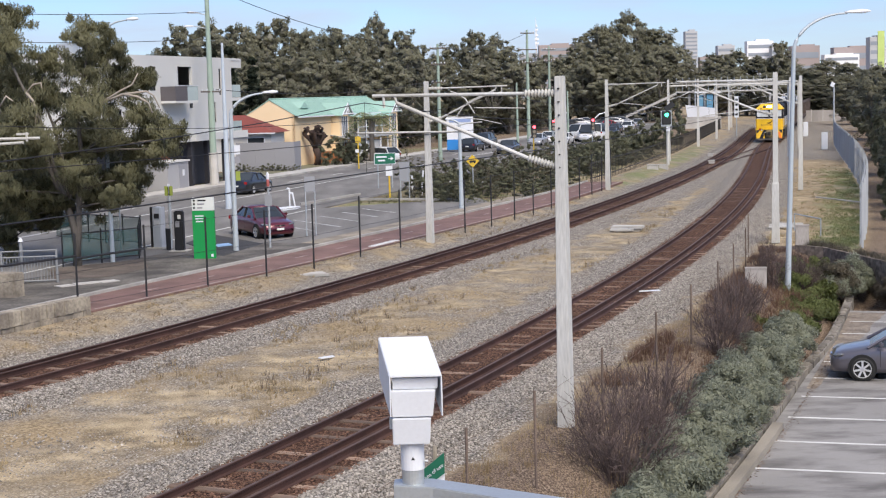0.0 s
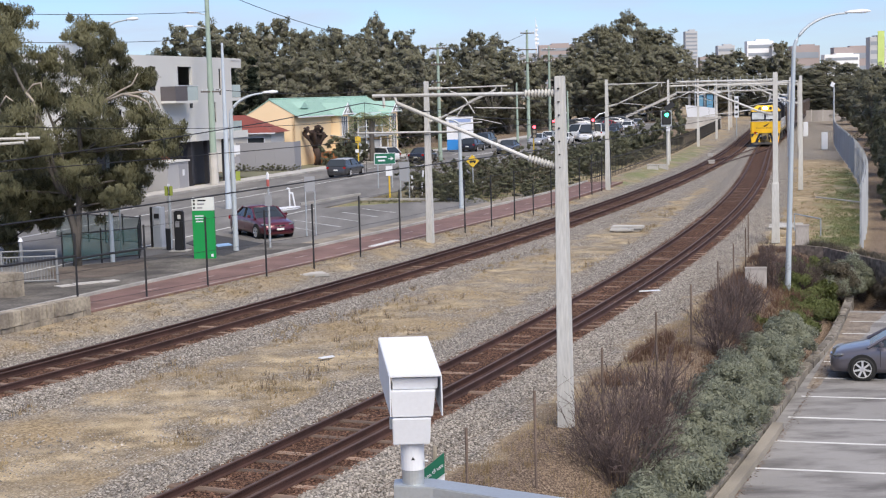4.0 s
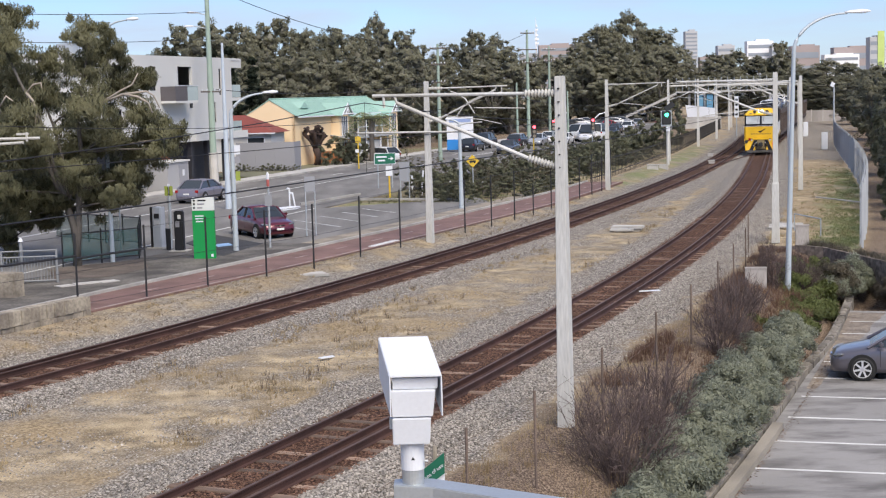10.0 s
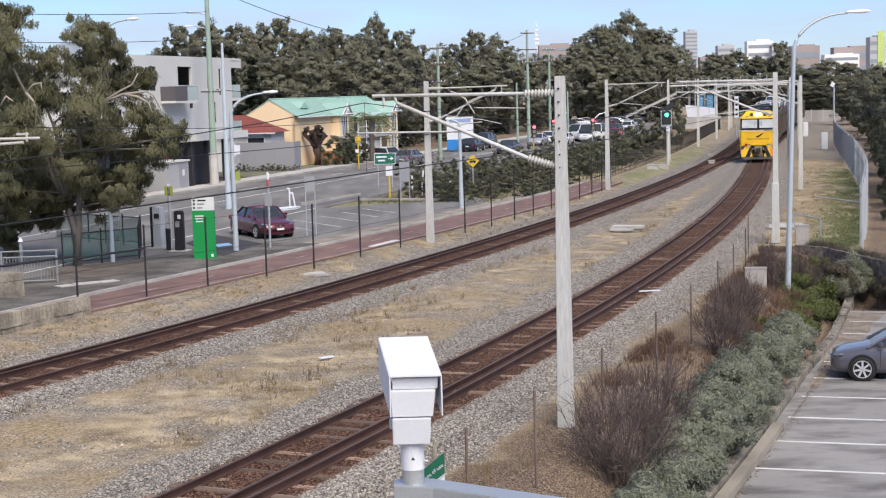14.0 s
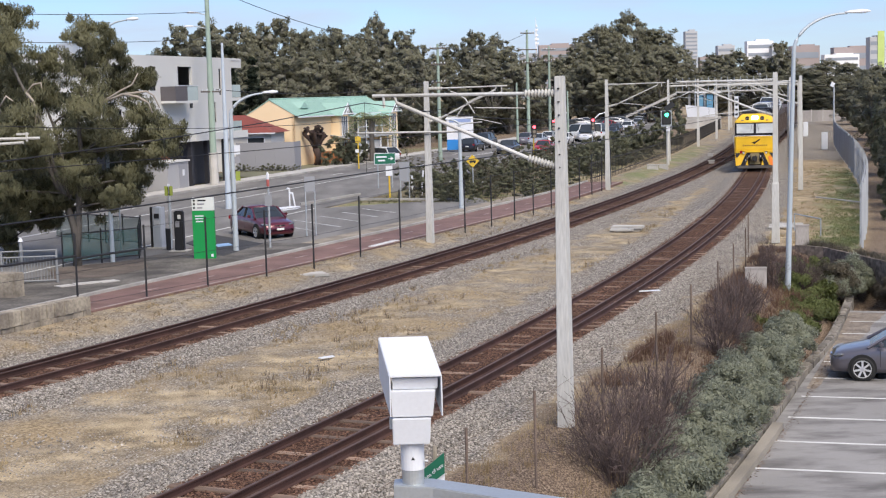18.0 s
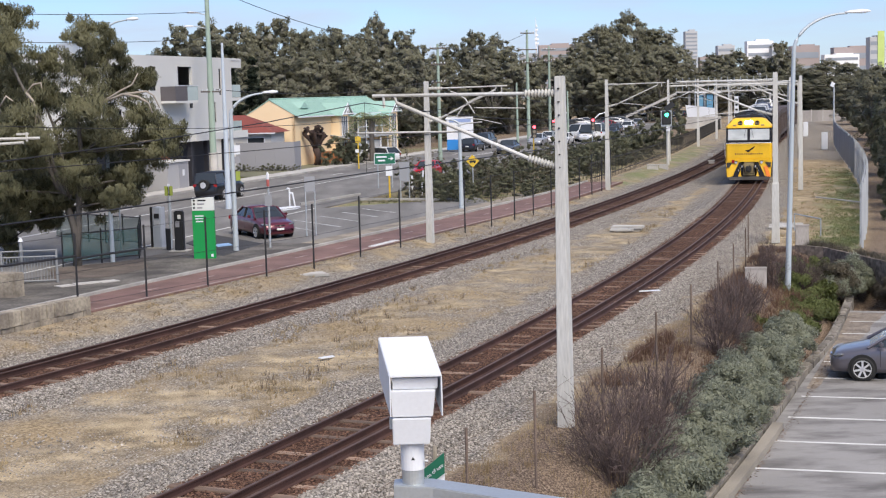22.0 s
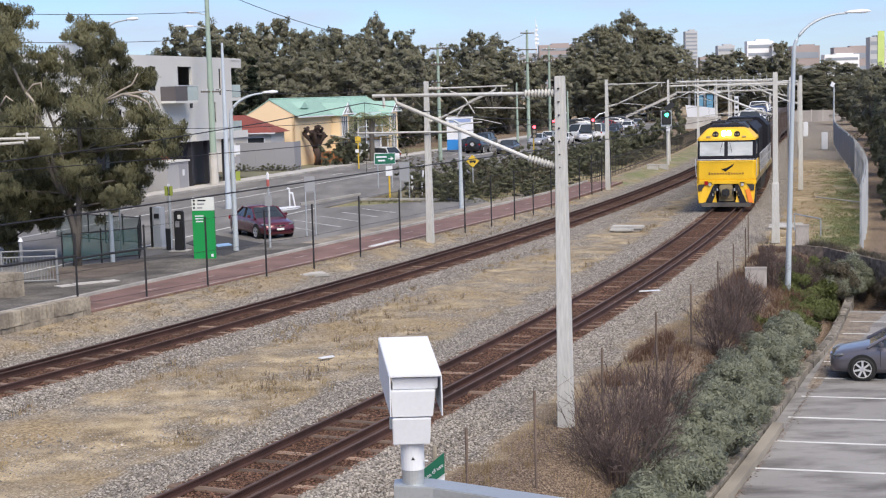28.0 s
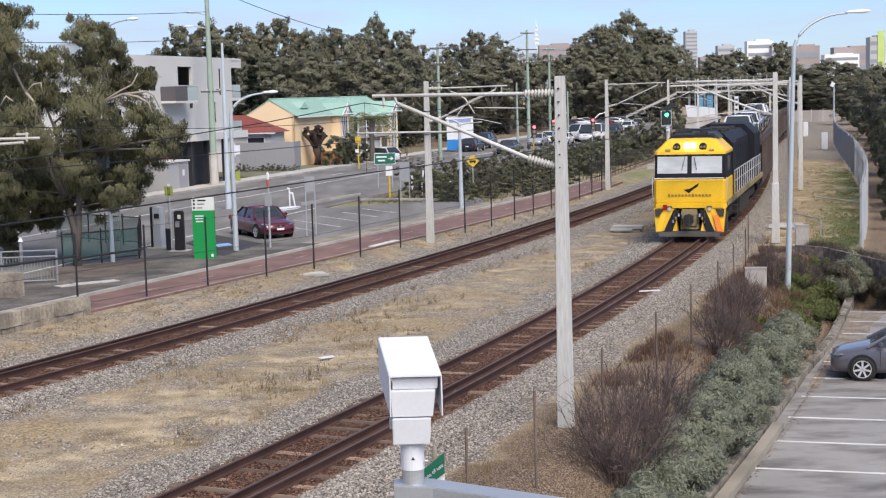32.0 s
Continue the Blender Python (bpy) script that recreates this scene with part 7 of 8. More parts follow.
part("board", box(B(), 0, 0, 3.9, 0.55, 0.08, 2.8), WHITEPAINT, fc)
for k in range(4):
    part("square", box(B(), 0, -0.05, 2.9 + 0.65 * k, 0.3, 0.02, 0.26), BLACKSTEEL, fc)
part("post", tube(B(), [(0, 0.1, 0), (0, 0.1, 5.2)], 0.07, 6), GALV, fc)
plat = thing("platform_shelter", 41.5, 232.0, -0.25, -14, "white station shelter with blue glass panels on a raised deck", "shelter")
part("deck", box(B(), 0, 0, 1.0, 5.4, 4, 2.0), CONCRETE, plat, "grey concrete deck")
part("parapet", loft(B(), [[(-2.3, -2.04, 2.0), (2.0, -2.04, 2.0), (2.0, -1.94, 2.0), (-2.3, -1.94, 2.0)], [(-2.6, -2.04, 3.9), (2.0, -2.04, 3.3), (2.0, -1.94, 3.3), (-2.6, -1.94, 3.9)]]), WHITEPAINT, plat, "white sloping parapet")
part("roof", box(B(), 0.7, 0, 5.75, 4.0, 3.6, 0.14), WHITEPAINT, plat)
STATIONBLUE = mat("station blue", (0.13, 0.30, 0.44), 0.4, 0, 2, 0.1, 0)
for x in (-1.1, 0.4, 1.9):
    part("post", box(B(), x, -1.6, 3.84, 0.14, 0.14, 3.68), GALV, plat)
for x in (-0.35, 1.15):
    part("panel", box(B(), x, -1.4, 4.4, 1.0, 0.08, 2.1), STATIONBLUE, plat)
bw = thing("boundary_wall", 0, 0, 0, 0, "dark slatted boundary fence along the far line", "fence")
for k in range(205):
    y = 101 + 0.6 * k
    p = off(CURVE_A, y, -5.4)
    part("slat", box(B(), p.x, p.y, 0.7, 0.035, 0.035, 1.6), GRIME, bw)
for z in (0.25, 1.3):
    sweep("rail", CURVE_A, yrange(101, 224, 3), [(-5.43, z), (-5.38, z), (-5.38, z + 0.06), (-5.43, z + 0.06)], GRIME, bw)

# ---- black path fence ----
fence = thing("path_fence", 0, 0, 0, 0, "black steel post and wire fence along the cycle path", "fence")
POSTS = ((-13.4, 43.6), (-11.62, 46.2), (-9.96, 48.8), (-8.32, 51.4), (-6.54, 53.9), (-4.98, 56.2), (-3.38, 59.8), (-1.83, 63.2), (-0.45, 66.4), (1.08, 69.7), (2.45, 72.7), (3.76, 75.9), (4.93, 79.0), (6.16, 82.4), (7.3, 85.8), (8.4, 89.2), (9.5, 92.6), (10.5, 96.0), (11.5, 99.5))
for k, (x, y) in enumerate(POSTS):
    part("post", tube(B(), [(x, y, -0.15), (x, y, 2.42 if k != 12 else 1.5)], 0.034, 7), BLACKSTEEL, fence)
for (x0, y0), (x1, y1) in zip(POSTS, POSTS[1:]):
    for z in (0.15, 1.2, 2.35):
        part("wire", tube(B(), [(x0, y0, z), (x1, y1, z)], 0.008, 3), BLACKSTEEL, fence)
part("rail", tube(B(), [(-11.62, 46.2, 1.62), (-9.96, 48.8, 1.62)], 0.04, 6), BLACKSTEEL, fence)
part("rail", tube(B(), [(-13.4, 43.6, 1.70), (-11.62, 46.2, 1.70)], 0.04, 6), BLACKSTEEL, fence)

# ---- limestone wall and pier, railing gate ----
lw = tagged(strip("limestone_wall", CURVE_A, yrange(33, 43.4, 1), lambda y: -5.12, lambda y: -4.80, -0.45, 0.50, LIMESTONE), "low weathered limestone block wall beside the path", "wall", kind="structure")
lb = random.Random(31)
for row, (z0, z1) in enumerate(((-0.35, 0.105), (0.105, 0.54))):
    y = 33.0 + 0.2 * row
    while y < 43.1:
        d = lb.uniform(0.35, 0.75)
        oo = lb.uniform(-0.03, 0.03)
        bm = B()
        loft(bm, [[off(CURVE_A, v, q + oo, z) + Vector((lb.uniform(-.012, .012), lb.uniform(-.012, .012), lb.uniform(-.012, .012))) for v, q in ((y, -5.16), (y + d * 0.8, -5.16), (y + d * 0.8, -4.74), (y, -4.74))] for z in (z0, z1)])
        part("block", bm, LIMESTONE, lw, bevel=0.014)
        y += d * 0.8 + 0.008
lp2 = thing("limestone_pier", -14.9, 49.6, 0.0, -20, "square limestone pier at the gate", "pier")
part("block", box(B(), 0, 0, 0.42, 1.1, 0.6, 0.84), LIMESTONE, lp2, bevel=0.03)
gt = thing("railing", -16.0, 52.9, 0.0, 8, "galvanised steel railing with upright bars", "railing")
for z in (0.12, 1.0, 1.22):
    part("rail", tube(B(), [(0, 0, z), (1.95, 0, z)], 0.03, 6), DULLGALV, gt)
for k in range(18):
    part("bar", tube(B(), [(0.08 + 0.108 * k, 0, 0.12), (0.08 + 0.108 * k, 0, 1.0)], 0.013, 5), DULLGALV, gt)
for x in (0.0, 1.95):
    part("post", tube(B(), [(x, 0, 0), (x, 0, 1.25)], 0.045, 8), DULLGALV, gt)
wp = thing("bollard", -15.35, 53.2, 0.0, 0, "white steel post with a capped top", "bollard")
part("post", tube(B(), [(0, 0, 0), (0, 0, 1.55)], 0.06, 10), DULLGALV, wp)
part("cap", tube(B(), [(0, 0, 1.55), (0, 0, 1.68)], [0.10, 0.04], 10), WHITEPAINT, wp)
r2 = copy_thing(gt, pose(-18.1, 52.6, 0, 0, 0, 8))

# ---- teal mesh bike enclosure ----
TEAL = mat("teal mesh", (0.06, 0.15, 0.14), 0.7, 0, 3, 0.25, 0.1)
_tb = TEAL.node_tree.nodes["Principled BSDF"]
_tb.inputs["Alpha"].default_value = 0.34
PEN = ((-15.2, 58.4), (-12.6, 60.6), (-13.6, 66.0), (-18.6, 70.5))
te = thing("mesh_enclosure", 0, 0, 0.0, 0, "low pen of see-through teal mesh on black posts", "enclosure")
for (x0, y0), (x1, y1) in zip(PEN, PEN[1:]):
    n = max(2, int(math.hypot(x1 - x0, y1 - y0) / 1.3))
    a = math.atan2(y1 - y0, x1 - x0)
    for k in range(n):
        u, v = k / n, (k + 1) / n
        m = Matrix.Translation((x0 + (x1 - x0) * (u + v) / 2, y0 + (y1 - y0) * (u + v) / 2, 0.74)) @ Matrix.Rotation(a, 4, "Z")
        part("mesh_panel", box(B(), 0, 0, 0, math.hypot(x1 - x0, y1 - y0) / n - 0.06, 0.02, 1.06, m), TEAL, te, "see-through teal mesh")
        part("post", tube(B(), [(x0 + (x1 - x0) * u, y0 + (y1 - y0) * u, 0), (x0 + (x1 - x0) * u, y0 + (y1 - y0) * u, 1.42)], 0.035, 6), BLACKSTEEL, te)
    for z in (0.18, 1.30):
        part("rail", tube(B(), [(x0, y0, z), (x1, y1, z)], 0.028, 6), BLACKSTEEL, te)
dirt = tagged(part("garden_bed", slab(B(), [(-15.6, 57.6), (-12.3, 60.2), (-11.5, 56.9), (-12.5, 54.4), (-14.4, 54.0)], -0.1, 0.036), mat("trodden brown dirt", (0.155, 0.115, 0.085), 0.95, 0, 6, 0.5, 0.6, 12, col2=(0.085, 0.062, 0.046))), "trodden brown dirt before the mesh pen", "garden bed", kind="structure")
for k, (x, y, w) in enumerate(((-12.9, 52.6, 0.9), (-12.2, 53.0, 0.7), (-13.5, 52.0, 0.6))):
    t = thing("paving_slab", x, y, 0.03, 30 + 7 * k, "pale concrete paving slab beside the path", "slab", "paving slabs")
    part("slab", box(B(), 0, 0, 0.012, w, 0.55, 0.024), CONCRETE, t)

# ---- green information sign and ticket machines ----
si = thing("information_sign", -9.75, 59.9, 0.0, -6, "tall green station sign with a white header", "sign")
part("panel", box(B(), 0, 0, 1.0, 0.92, 0.13, 2.0), mat("bright green panel", (0.008, 0.25, 0.058), 0.4, 0, 2, 0.06, 0), si, bevel=0.01)
part("header", box(B(), 0, 0, 2.27, 0.92, 0.13, 0.54), mat("pale grey panel", (0.62, 0.65, 0.63), 0.5, 0, 2, 0.05, 0), si, bevel=0.01)
for k in range(3):
    part("icon", box(B(), -0.36, -0.07, 2.12 + 0.15 * k, 0.08, 0.012, 0.08), BLACKSTEEL, si)
    part("text_bar", box(B(), -0.12 + 0.04 * k, -0.07, 2.12 + 0.15 * k, 0.22 + 0.06 * k, 0.012, 0.06), BLACKSTEEL if k == 2 else GREYWALL, si)
for k in range(3):
    part("text_bar", box(B(), -0.16, -0.07, 1.78 - 0.11 * k, 0.36 - 0.03 * k, 0.012, 0.05), WHITEPAINT, si)
part("emblem", box(B(), 0.32, -0.07, 0.16, 0.10, 0.012, 0.12), WHITEPAINT, si)
tm = thing("ticket_machine", -12.55, 64.9, 0.0, -24, "tall pale grey ticket machine", "ticket machine")
part("body", box(B(), 0, 0, 0.92, 0.44, 0.40, 1.84), mat("pale blue grey steel", (0.45, 0.48, 0.53), 0.5, 0.2, 2, 0.08, 0), tm, bevel=0.03)
part("side_panel", box(B(), -0.27, -0.02, 0.92, 0.10, 0.42, 1.86), BLACKSTEEL, tm, bevel=0.02)
part("plinth", box(B(), -0.05, 0, 0.03, 0.8, 0.7, 0.08), CONCRETE, tm)
part("screen", box(B(), 0.02, -0.205, 1.45, 0.26, 0.012, 0.22), BLACKSTEEL, tm)
part("coin_panel", box(B(), 0.02, -0.205, 1.12, 0.30, 0.012, 0.28), ALLOY, tm)
tv = thing("ticket_validator", -11.35, 63.2, 0.0, -10, "black ticket machine with a pale parking symbol", "ticket machine")
part("body", box(B(), 0, 0, 0.9, 0.40, 0.30, 1.75), BLACKSTEEL, tv, bevel=0.05)
part("symbol", box(B(), 0.06, -0.155, 1.52, 0.14, 0.012, 0.18), PLATE, tv, "pale blank symbol plate")
part("keypad", box(B(), -0.03, -0.155, 1.2, 0.18, 0.012, 0.26), GREYWALL, tv)
part("plinth", box(B(), 0, 0, 0.03, 0.8, 0.7, 0.07), CONCRETE, tv)
bn = thing("bin", -12.0, 64.0, 0.0, 0, "black litter bin by the ticket machines", "bin")
part("body", tube(B(), [(0, 0, 0), (0, 0, 0.95)], [0.10, 0.115], 12), BLACKSTEEL, bn)


def post_sign(x, y, h, label, panels, r=0.04, rz=0, z=0.0, cat="sign"):
    """A post with flat panels: (width, height, centre height, material)."""
    t = thing("sign", x, y, z, rz, label, cat)
    part("post", tube(B(), [(0, 0.05, 0), (0, 0.05, h)], r, 8), GALV, t)
    for w, hh, zc, m in panels:
        part("panel", box(B(), 0, 0, zc, w, 0.03, hh), m, t, bevel=0.006)
    return t


HIVIS = bpy.data.materials["hi-vis yellow green"]
SIGNGREEN = mat("dark green road sign", (0.01, 0.12, 0.07), 0.45, 0, 2, 0.08, 0)
SIGNYELLOW = mat("yellow warning sign", (0.62, 0.42, 0.04), 0.45, 0, 2, 0.08, 0)
SIGNBACK = mat("dull aluminium sign back", (0.30, 0.31, 0.33), 0.5, 0.3, 2, 0.1, 0)
post_sign(-12.02, 64.7, 2.8, "post with a yellow-green pedestrian panel", ((0.36, 0.42, 2.55, HIVIS), (0.10, 0.5, 2.6, WHITEPAINT)), 0.07)
curved_lamp(-13.47, 59.56, 0.0, 0, 9.75, 1.15, "tall galvanised street lamp beside the mesh enclosure", 0.075)
post_sign(-14.2, 64.5, 2.4, "thin grey post in the car park", (), 0.04, cat="post")
ks = post_sign(-7.5, 63.5, 3.2, "traffic island post with red and white sleeve", ((0.32, 0.5, 2.1, SIGNBACK),), 0.05)
FADEDRED = mat("faded red band", (0.42, 0.11, 0.10), 0.7, 0, 6, 0.2, 0)
part("sleeve", tube(B(), [(0, 0.05, 2.70), (0, 0.05, 3.0)], 0.065, 10), FADEDRED, ks)
part("sleeve", tube(B(), [(0, 0.05, 3.0), (0, 0.05, 3.25), (0, 0.05, 3.32)], [0.06, 0.06, 0.03], 10), WHITEPAINT, ks)
pb = thing("sign", -6.15, 68.7, 0.0, 10, "back of a parking sign on two posts", "sign")
for x in (-0.22, 0.22):
    part("post", tube(B(), [(x, 0.04, 0), (x, 0.04, 2.7)], 0.035, 7), GALV, pb)
part("panel", box(B(), 0, 0, 2.45, 0.50, 0.03, 0.7), SIGNBACK, pb)
ds = thing("sign", -3.9, 103.0, 0.0, 15, "green direction sign with a white arrow", "sign")
for x in (-0.5, 0.5):
    part("post", tube(B(), [(x, 0.05, 0), (x, 0.05, 2.2)], 0.045, 7), GALV, ds)
part("panel", box(B(), 0, 0, 2.05, 1.45, 0.04, 0.72), SIGNGREEN, ds, bevel=0.01)
part("border", box(B(), 0, 0.012, 2.05, 1.52, 0.03, 0.79), WHITEPAINT, ds)
for z, w in ((2.18, 0.75), (1.93, 0.5)):
    part("text_bar", box(B(), -0.25, -0.024, z, w, 0.01, 0.11), WHITEPAINT, ds, "unreadable white lettering bar")
part("arrow", loft(B(), [[(0.25, -0.03, 2.02), (0.25, -0.03, 2.08), (0.42, -0.03, 2.08), (0.42, -0.03, 2.18), (0.62, -0.03, 2.05), (0.42, -0.03, 1.92), (0.42, -0.03, 2.02)], [(0.25, -0.021, 2.02), (0.25, -0.021, 2.08), (0.42, -0.021, 2.08), (0.42, -0.021, 2.18), (0.62, -0.021, 2.05), (0.42, -0.021, 1.92), (0.42, -0.021, 2.02)]]), WHITEPAINT, ds)
ws = post_sign(-3.25, 92.2, 1.95, "white sign on an orange post", ((0.42, 0.62, 1.75, WHITEPAINT),), 0.06)
[o for o in ws.children if o.name.startswith("post")][0].data.materials[0] = SIGNYELLOW
bs = thing("sign", -2.3, 92.0, 0.0, 0, "back of a tall grey sign on two posts", "sign")
for x in (-0.25, 0.3):
    part("post", tube(B(), [(x, 0.04, 0), (x, 0.04, 2.3)], 0.04, 7), GALV, bs)
part("panel", box(B(), 0, 0, 1.7, 0.62, 0.03, 1.2), SIGNBACK, bs)
yd = thing("sign", 2.04, 93.7, 0.0, 0, "yellow diamond warning sign with a black truck", "sign")
part("post", tube(B(), [(0, 0.04, 0), (0, 0.04, 2.3)], 0.04, 8), GALV, yd)
part("panel", box(B(), 0, 0, 0, 0.58, 0.03, 0.58, Matrix.Translation((0, 0, 2.15)) @ Matrix.Rotation(math.pi / 4, 4, "Y")), SIGNYELLOW, yd)
part("truck_symbol", box(B(), 0.0, -0.02, 2.13, 0.40, 0.012, 0.12), BLACKSTEEL, yd)
for dx in (-0.12, 0.12):
    part("truck_wheel", tube(B(), [(dx, -0.026, 2.05), (dx, -0.014, 2.05)], 0.045, 10), BLACKSTEEL, yd)
for x, y, h, lean in ((-9.14, 88.2, 1.05, 0.0), (-8.7, 87.0, 0.85, -0.12)):
    t = thing("bollard", x, y, 0.0, 0, "white steel post on the traffic island", "bollard", "island posts")
    part("post", tube(B(), [(0, 0, 0), (lean, 0, h - 0.06)], 0.05, 8), WHITEPAINT, t)
    part("cap", tube(B(), [(lean, 0, h - 0.06), (lean - 0.05, 0, h), (lean - 0.16, 0, h + 0.02)], [0.06, 0.07, 0.05], 8), WHITEPAINT, t)
nose = tagged(part("kerb", slab(B(), [(-9.9, 84.2), (-9.3, 84.0), (-8.5, 85.2), (-8.3, 86.2), (-8.8, 86.4), (-9.6, 85.5)], 0.0, 0.14), WHITEPAINT, bevel=0.03), "white painted nose of the traffic island", "kerb", kind="structure")
ysn = post_sign(-7.3, 131.0, 2.9, "yellow sign on a yellow post by the road", ((0.48, 0.52, 2.6, SIGNYELLOW),), 0.06)
[o for o in ysn.children if o.name.startswith("post")][0].data.materials[0] = SIGNYELLOW
part("notice", box(B(), -0.1, -0.03, 1.6, 0.3, 0.02, 0.3), WHITEPAINT, ysn)
for k, (x, y, h) in enumerate(((-1.3, 95.5, 1.6), (-0.9, 96.0, 1.2), (-1.9, 95.0, 1.3), (0.6, 97.5, 1.1), (2.9, 104.0, 1.1))):
    t = thing("garden_stake", x, y, -0.05, 20 * k, "white painted garden stake on the verge", "stake", "garden stakes")
    part("stake", tube(B(), [(0, 0, 0), (0.15 if k == 0 else 0.02, 0, h)], 0.06, 6), WHITEPAINT, t)
# raised island kerb at the end of the car park, bay lines there
isl = tagged(part("kerb", loft(B(), [[(x, y, 0.0), (x + 0.05, y - 0.25, 0.0), (x + 0.05, y - 0.25, 0.14), (x, y, 0.14)] for x, y in ((-5.1, 91.6), (-2.5, 90.6), (0.2, 89.4), (1.6, 87.4))]), KERB), "pale kerb round the planted island", "kerb", kind="structure")
isl2 = tagged(part("kerb", loft(B(), [[(x, y, 0.0), (x + 0.1, y - 0.25, 0.0), (x + 0.1, y - 0.25, 0.14), (x, y, 0.14)] for x, y in ((-8.6, 88.8), (-7.9, 90.3), (-5.4, 96.5))]), KERB), "pale kerb of the traffic island", "kerb", kind="structure")
BAYPAINT = mat("worn bay marking", (0.66, 0.66, 0.64), 0.8, 0, 12, 0.5, 0.1, 26, col2=(0.28, 0.27, 0.26))
for o, t0, t1 in ((28.3, -69.0, -64.4), (30.25, -70.2, -65.0), (32.15, -71.5, -65.8), (34.25, -72.6, -68.0), (36.3, -74.0, -69.8), (38.3, -75.5, -71.5)):
    n, d = Vector((0.866, 0.5, 0)), Vector((0.5, -0.866, 0))
    q, e, w = n * o + d * t0, n * o + d * t1, n * 0.06
    part("bay_line", slab(B(), [(q - w)[:2], (e - w)[:2], (e + w)[:2], (q + w)[:2]], 0.004, 0.010), BAYPAINT, lot)
part("disabled_bay", slab(B(), [(-9.15, 60.6), (-8.05, 65.4), (-11.3, 71.0), (-11.7, 66.7)], 0.004, 0.036), DARKASPHALT, lot)
part("bay_symbol", slab(B(), [(-9.9, 64.4), (-9.3, 65.0), (-9.7, 66.1), (-10.3, 65.5)], 0.036, 0.040), mat("pale blue paint", (0.25, 0.40, 0.62), 0.7, 0, 5, 0.2, 0), lot)
part("path_patch", slab(B(), [off(CURVE_A, 61.4, -4.4)[:2], off(CURVE_A, 64.0, -4.4)[:2], off(CURVE_A, 64.0, -4.75)[:2], off(CURVE_A, 61.4, -4.75)[:2]], 0.0, 0.009), LINE, path)


# ---- foreground housing on its post ----
hz = thing("signal_housing", -0.30, 12.0, 0.0, 0, "white louvred signal housing on a post", "signal housing")
part("hood_top", loft(B(), [[(-0.170, -0.02, 4.172), (0.258, -0.02, 4.172), (0.258, -0.02, 4.186), (-0.170, -0.02, 4.186)], [(-0.295, 0.92, 4.340), (0.140, 0.92, 4.340), (0.140, 0.92, 4.355), (-0.295, 0.92, 4.355)]]), WHITEPAINT, hz, "flat white hood")
for x, xb in ((-0.170, -0.295), (0.258, 0.140)):
    part("hood_side", loft(B(), [[(x - 0.005, -0.02, 3.84), (x + 0.005, -0.02, 3.84), (x + 0.005, -0.02, 4.176), (x - 0.005, -0.02, 4.176)], [(xb - 0.005, 0.92, 4.00), (xb + 0.005, 0.92, 4.00), (xb + 0.005, 0.92, 4.345), (xb - 0.005, 0.92, 4.345)]]), WHITEPAINT, hz, "white hood cheek")
part("louvre", loft(B(), [[(-0.153, 0.05, 4.055), (0.222, 0.05, 4.055), (0.20, 0.5, 4.11), (-0.17, 0.5, 4.11)], [(-0.153, 0.02, 4.155), (0.228, 0.02, 4.155), (0.20, 0.5, 4.20), (-0.17, 0.5, 4.20)]]), WHITEPAINT, hz, bevel=0.004)
part("louvre", loft(B(), [[(-0.160, 0.03, 3.825), (0.178, 0.03, 3.825), (0.18, 0.42, 3.87), (-0.16, 0.42, 3.87)], [(-0.168, 0.0, 4.048), (0.205, 0.0, 4.048), (0.20, 0.42, 4.08), (-0.17, 0.42, 4.08)]]), WHITEPAINT, hz, bevel=0.004)
part("body", loft(B(), [[(-0.162, 0.05, 3.583), (0.148, 0.05, 3.583), (0.148, 0.38, 3.583), (-0.162, 0.38, 3.583)], [(-0.162, 0.01, 3.815), (0.162, 0.01, 3.815), (0.162, 0.40, 3.815), (-0.162, 0.40, 3.815)]]), WHITEPAINT, hz, bevel=0.008)
part("post", tube(B(), [(-0.005, 0.2, 3.345), (-0.005, 0.2, 3.60)], 0.100, 24), WHITEPAINT, hz, smooth=False)
part("label_mark", loft(B(), [[(-0.016, 0.097, 3.44), (0.016, 0.097, 3.44), (0.0, 0.097, 3.468)], [(-0.016, 0.103, 3.44), (0.016, 0.103, 3.44), (0.0, 0.103, 3.468)]]), BLACKSTEEL, hz, "small dark triangle mark")
part("post_base", tube(B(), [(-0.005, 0.2, 3.12), (-0.005, 0.2, 3.35)], 0.094, 24), GALV, hz)
part("screw", tube(B(), [(0.095, 0.14, 3.42), (0.125, 0.14, 3.42)], 0.010, 8), GALV, hz)
part("column", tube(B(), [(-0.005, 0.2, -0.4), (-0.005, 0.2, 3.14)], 0.085, 14), GALV, hz)
part("arm", loft(B(), [[(-0.17, 0.12, 3.07), (-0.17, 0.34, 3.07), (-0.17, 0.34, 3.22), (-0.17, 0.12, 3.22)], [(0.16, 0.04, 3.07), (0.16, 0.34, 3.07), (0.16, 0.34, 3.215), (0.16, 0.04, 3.215)], [(3.2, -1.9, 3.02), (3.2, -1.5, 3.02), (3.2, -1.5, 3.17), (3.2, -1.9, 3.17)]]), GALV, hz, "galvanised steel arm", bevel=0.008)
part("arm_bracket", box(B(), 3.0, -1.65, 1.4, 0.12, 0.12, 3.5), GALV, hz)
part("latch", box(B(), -0.175, 0.15, 3.75, 0.03, 0.05, 0.09), GALV, hz)
gs = thing("sign", -0.032, 13.6, -0.675, 0, "slanting green notice with white lettering on a post", "sign")
part("post", tube(B(), [(-0.10, 0.03, 0), (-0.10, 0.03, 3.86)], 0.022, 6), LIMESTONE, gs)
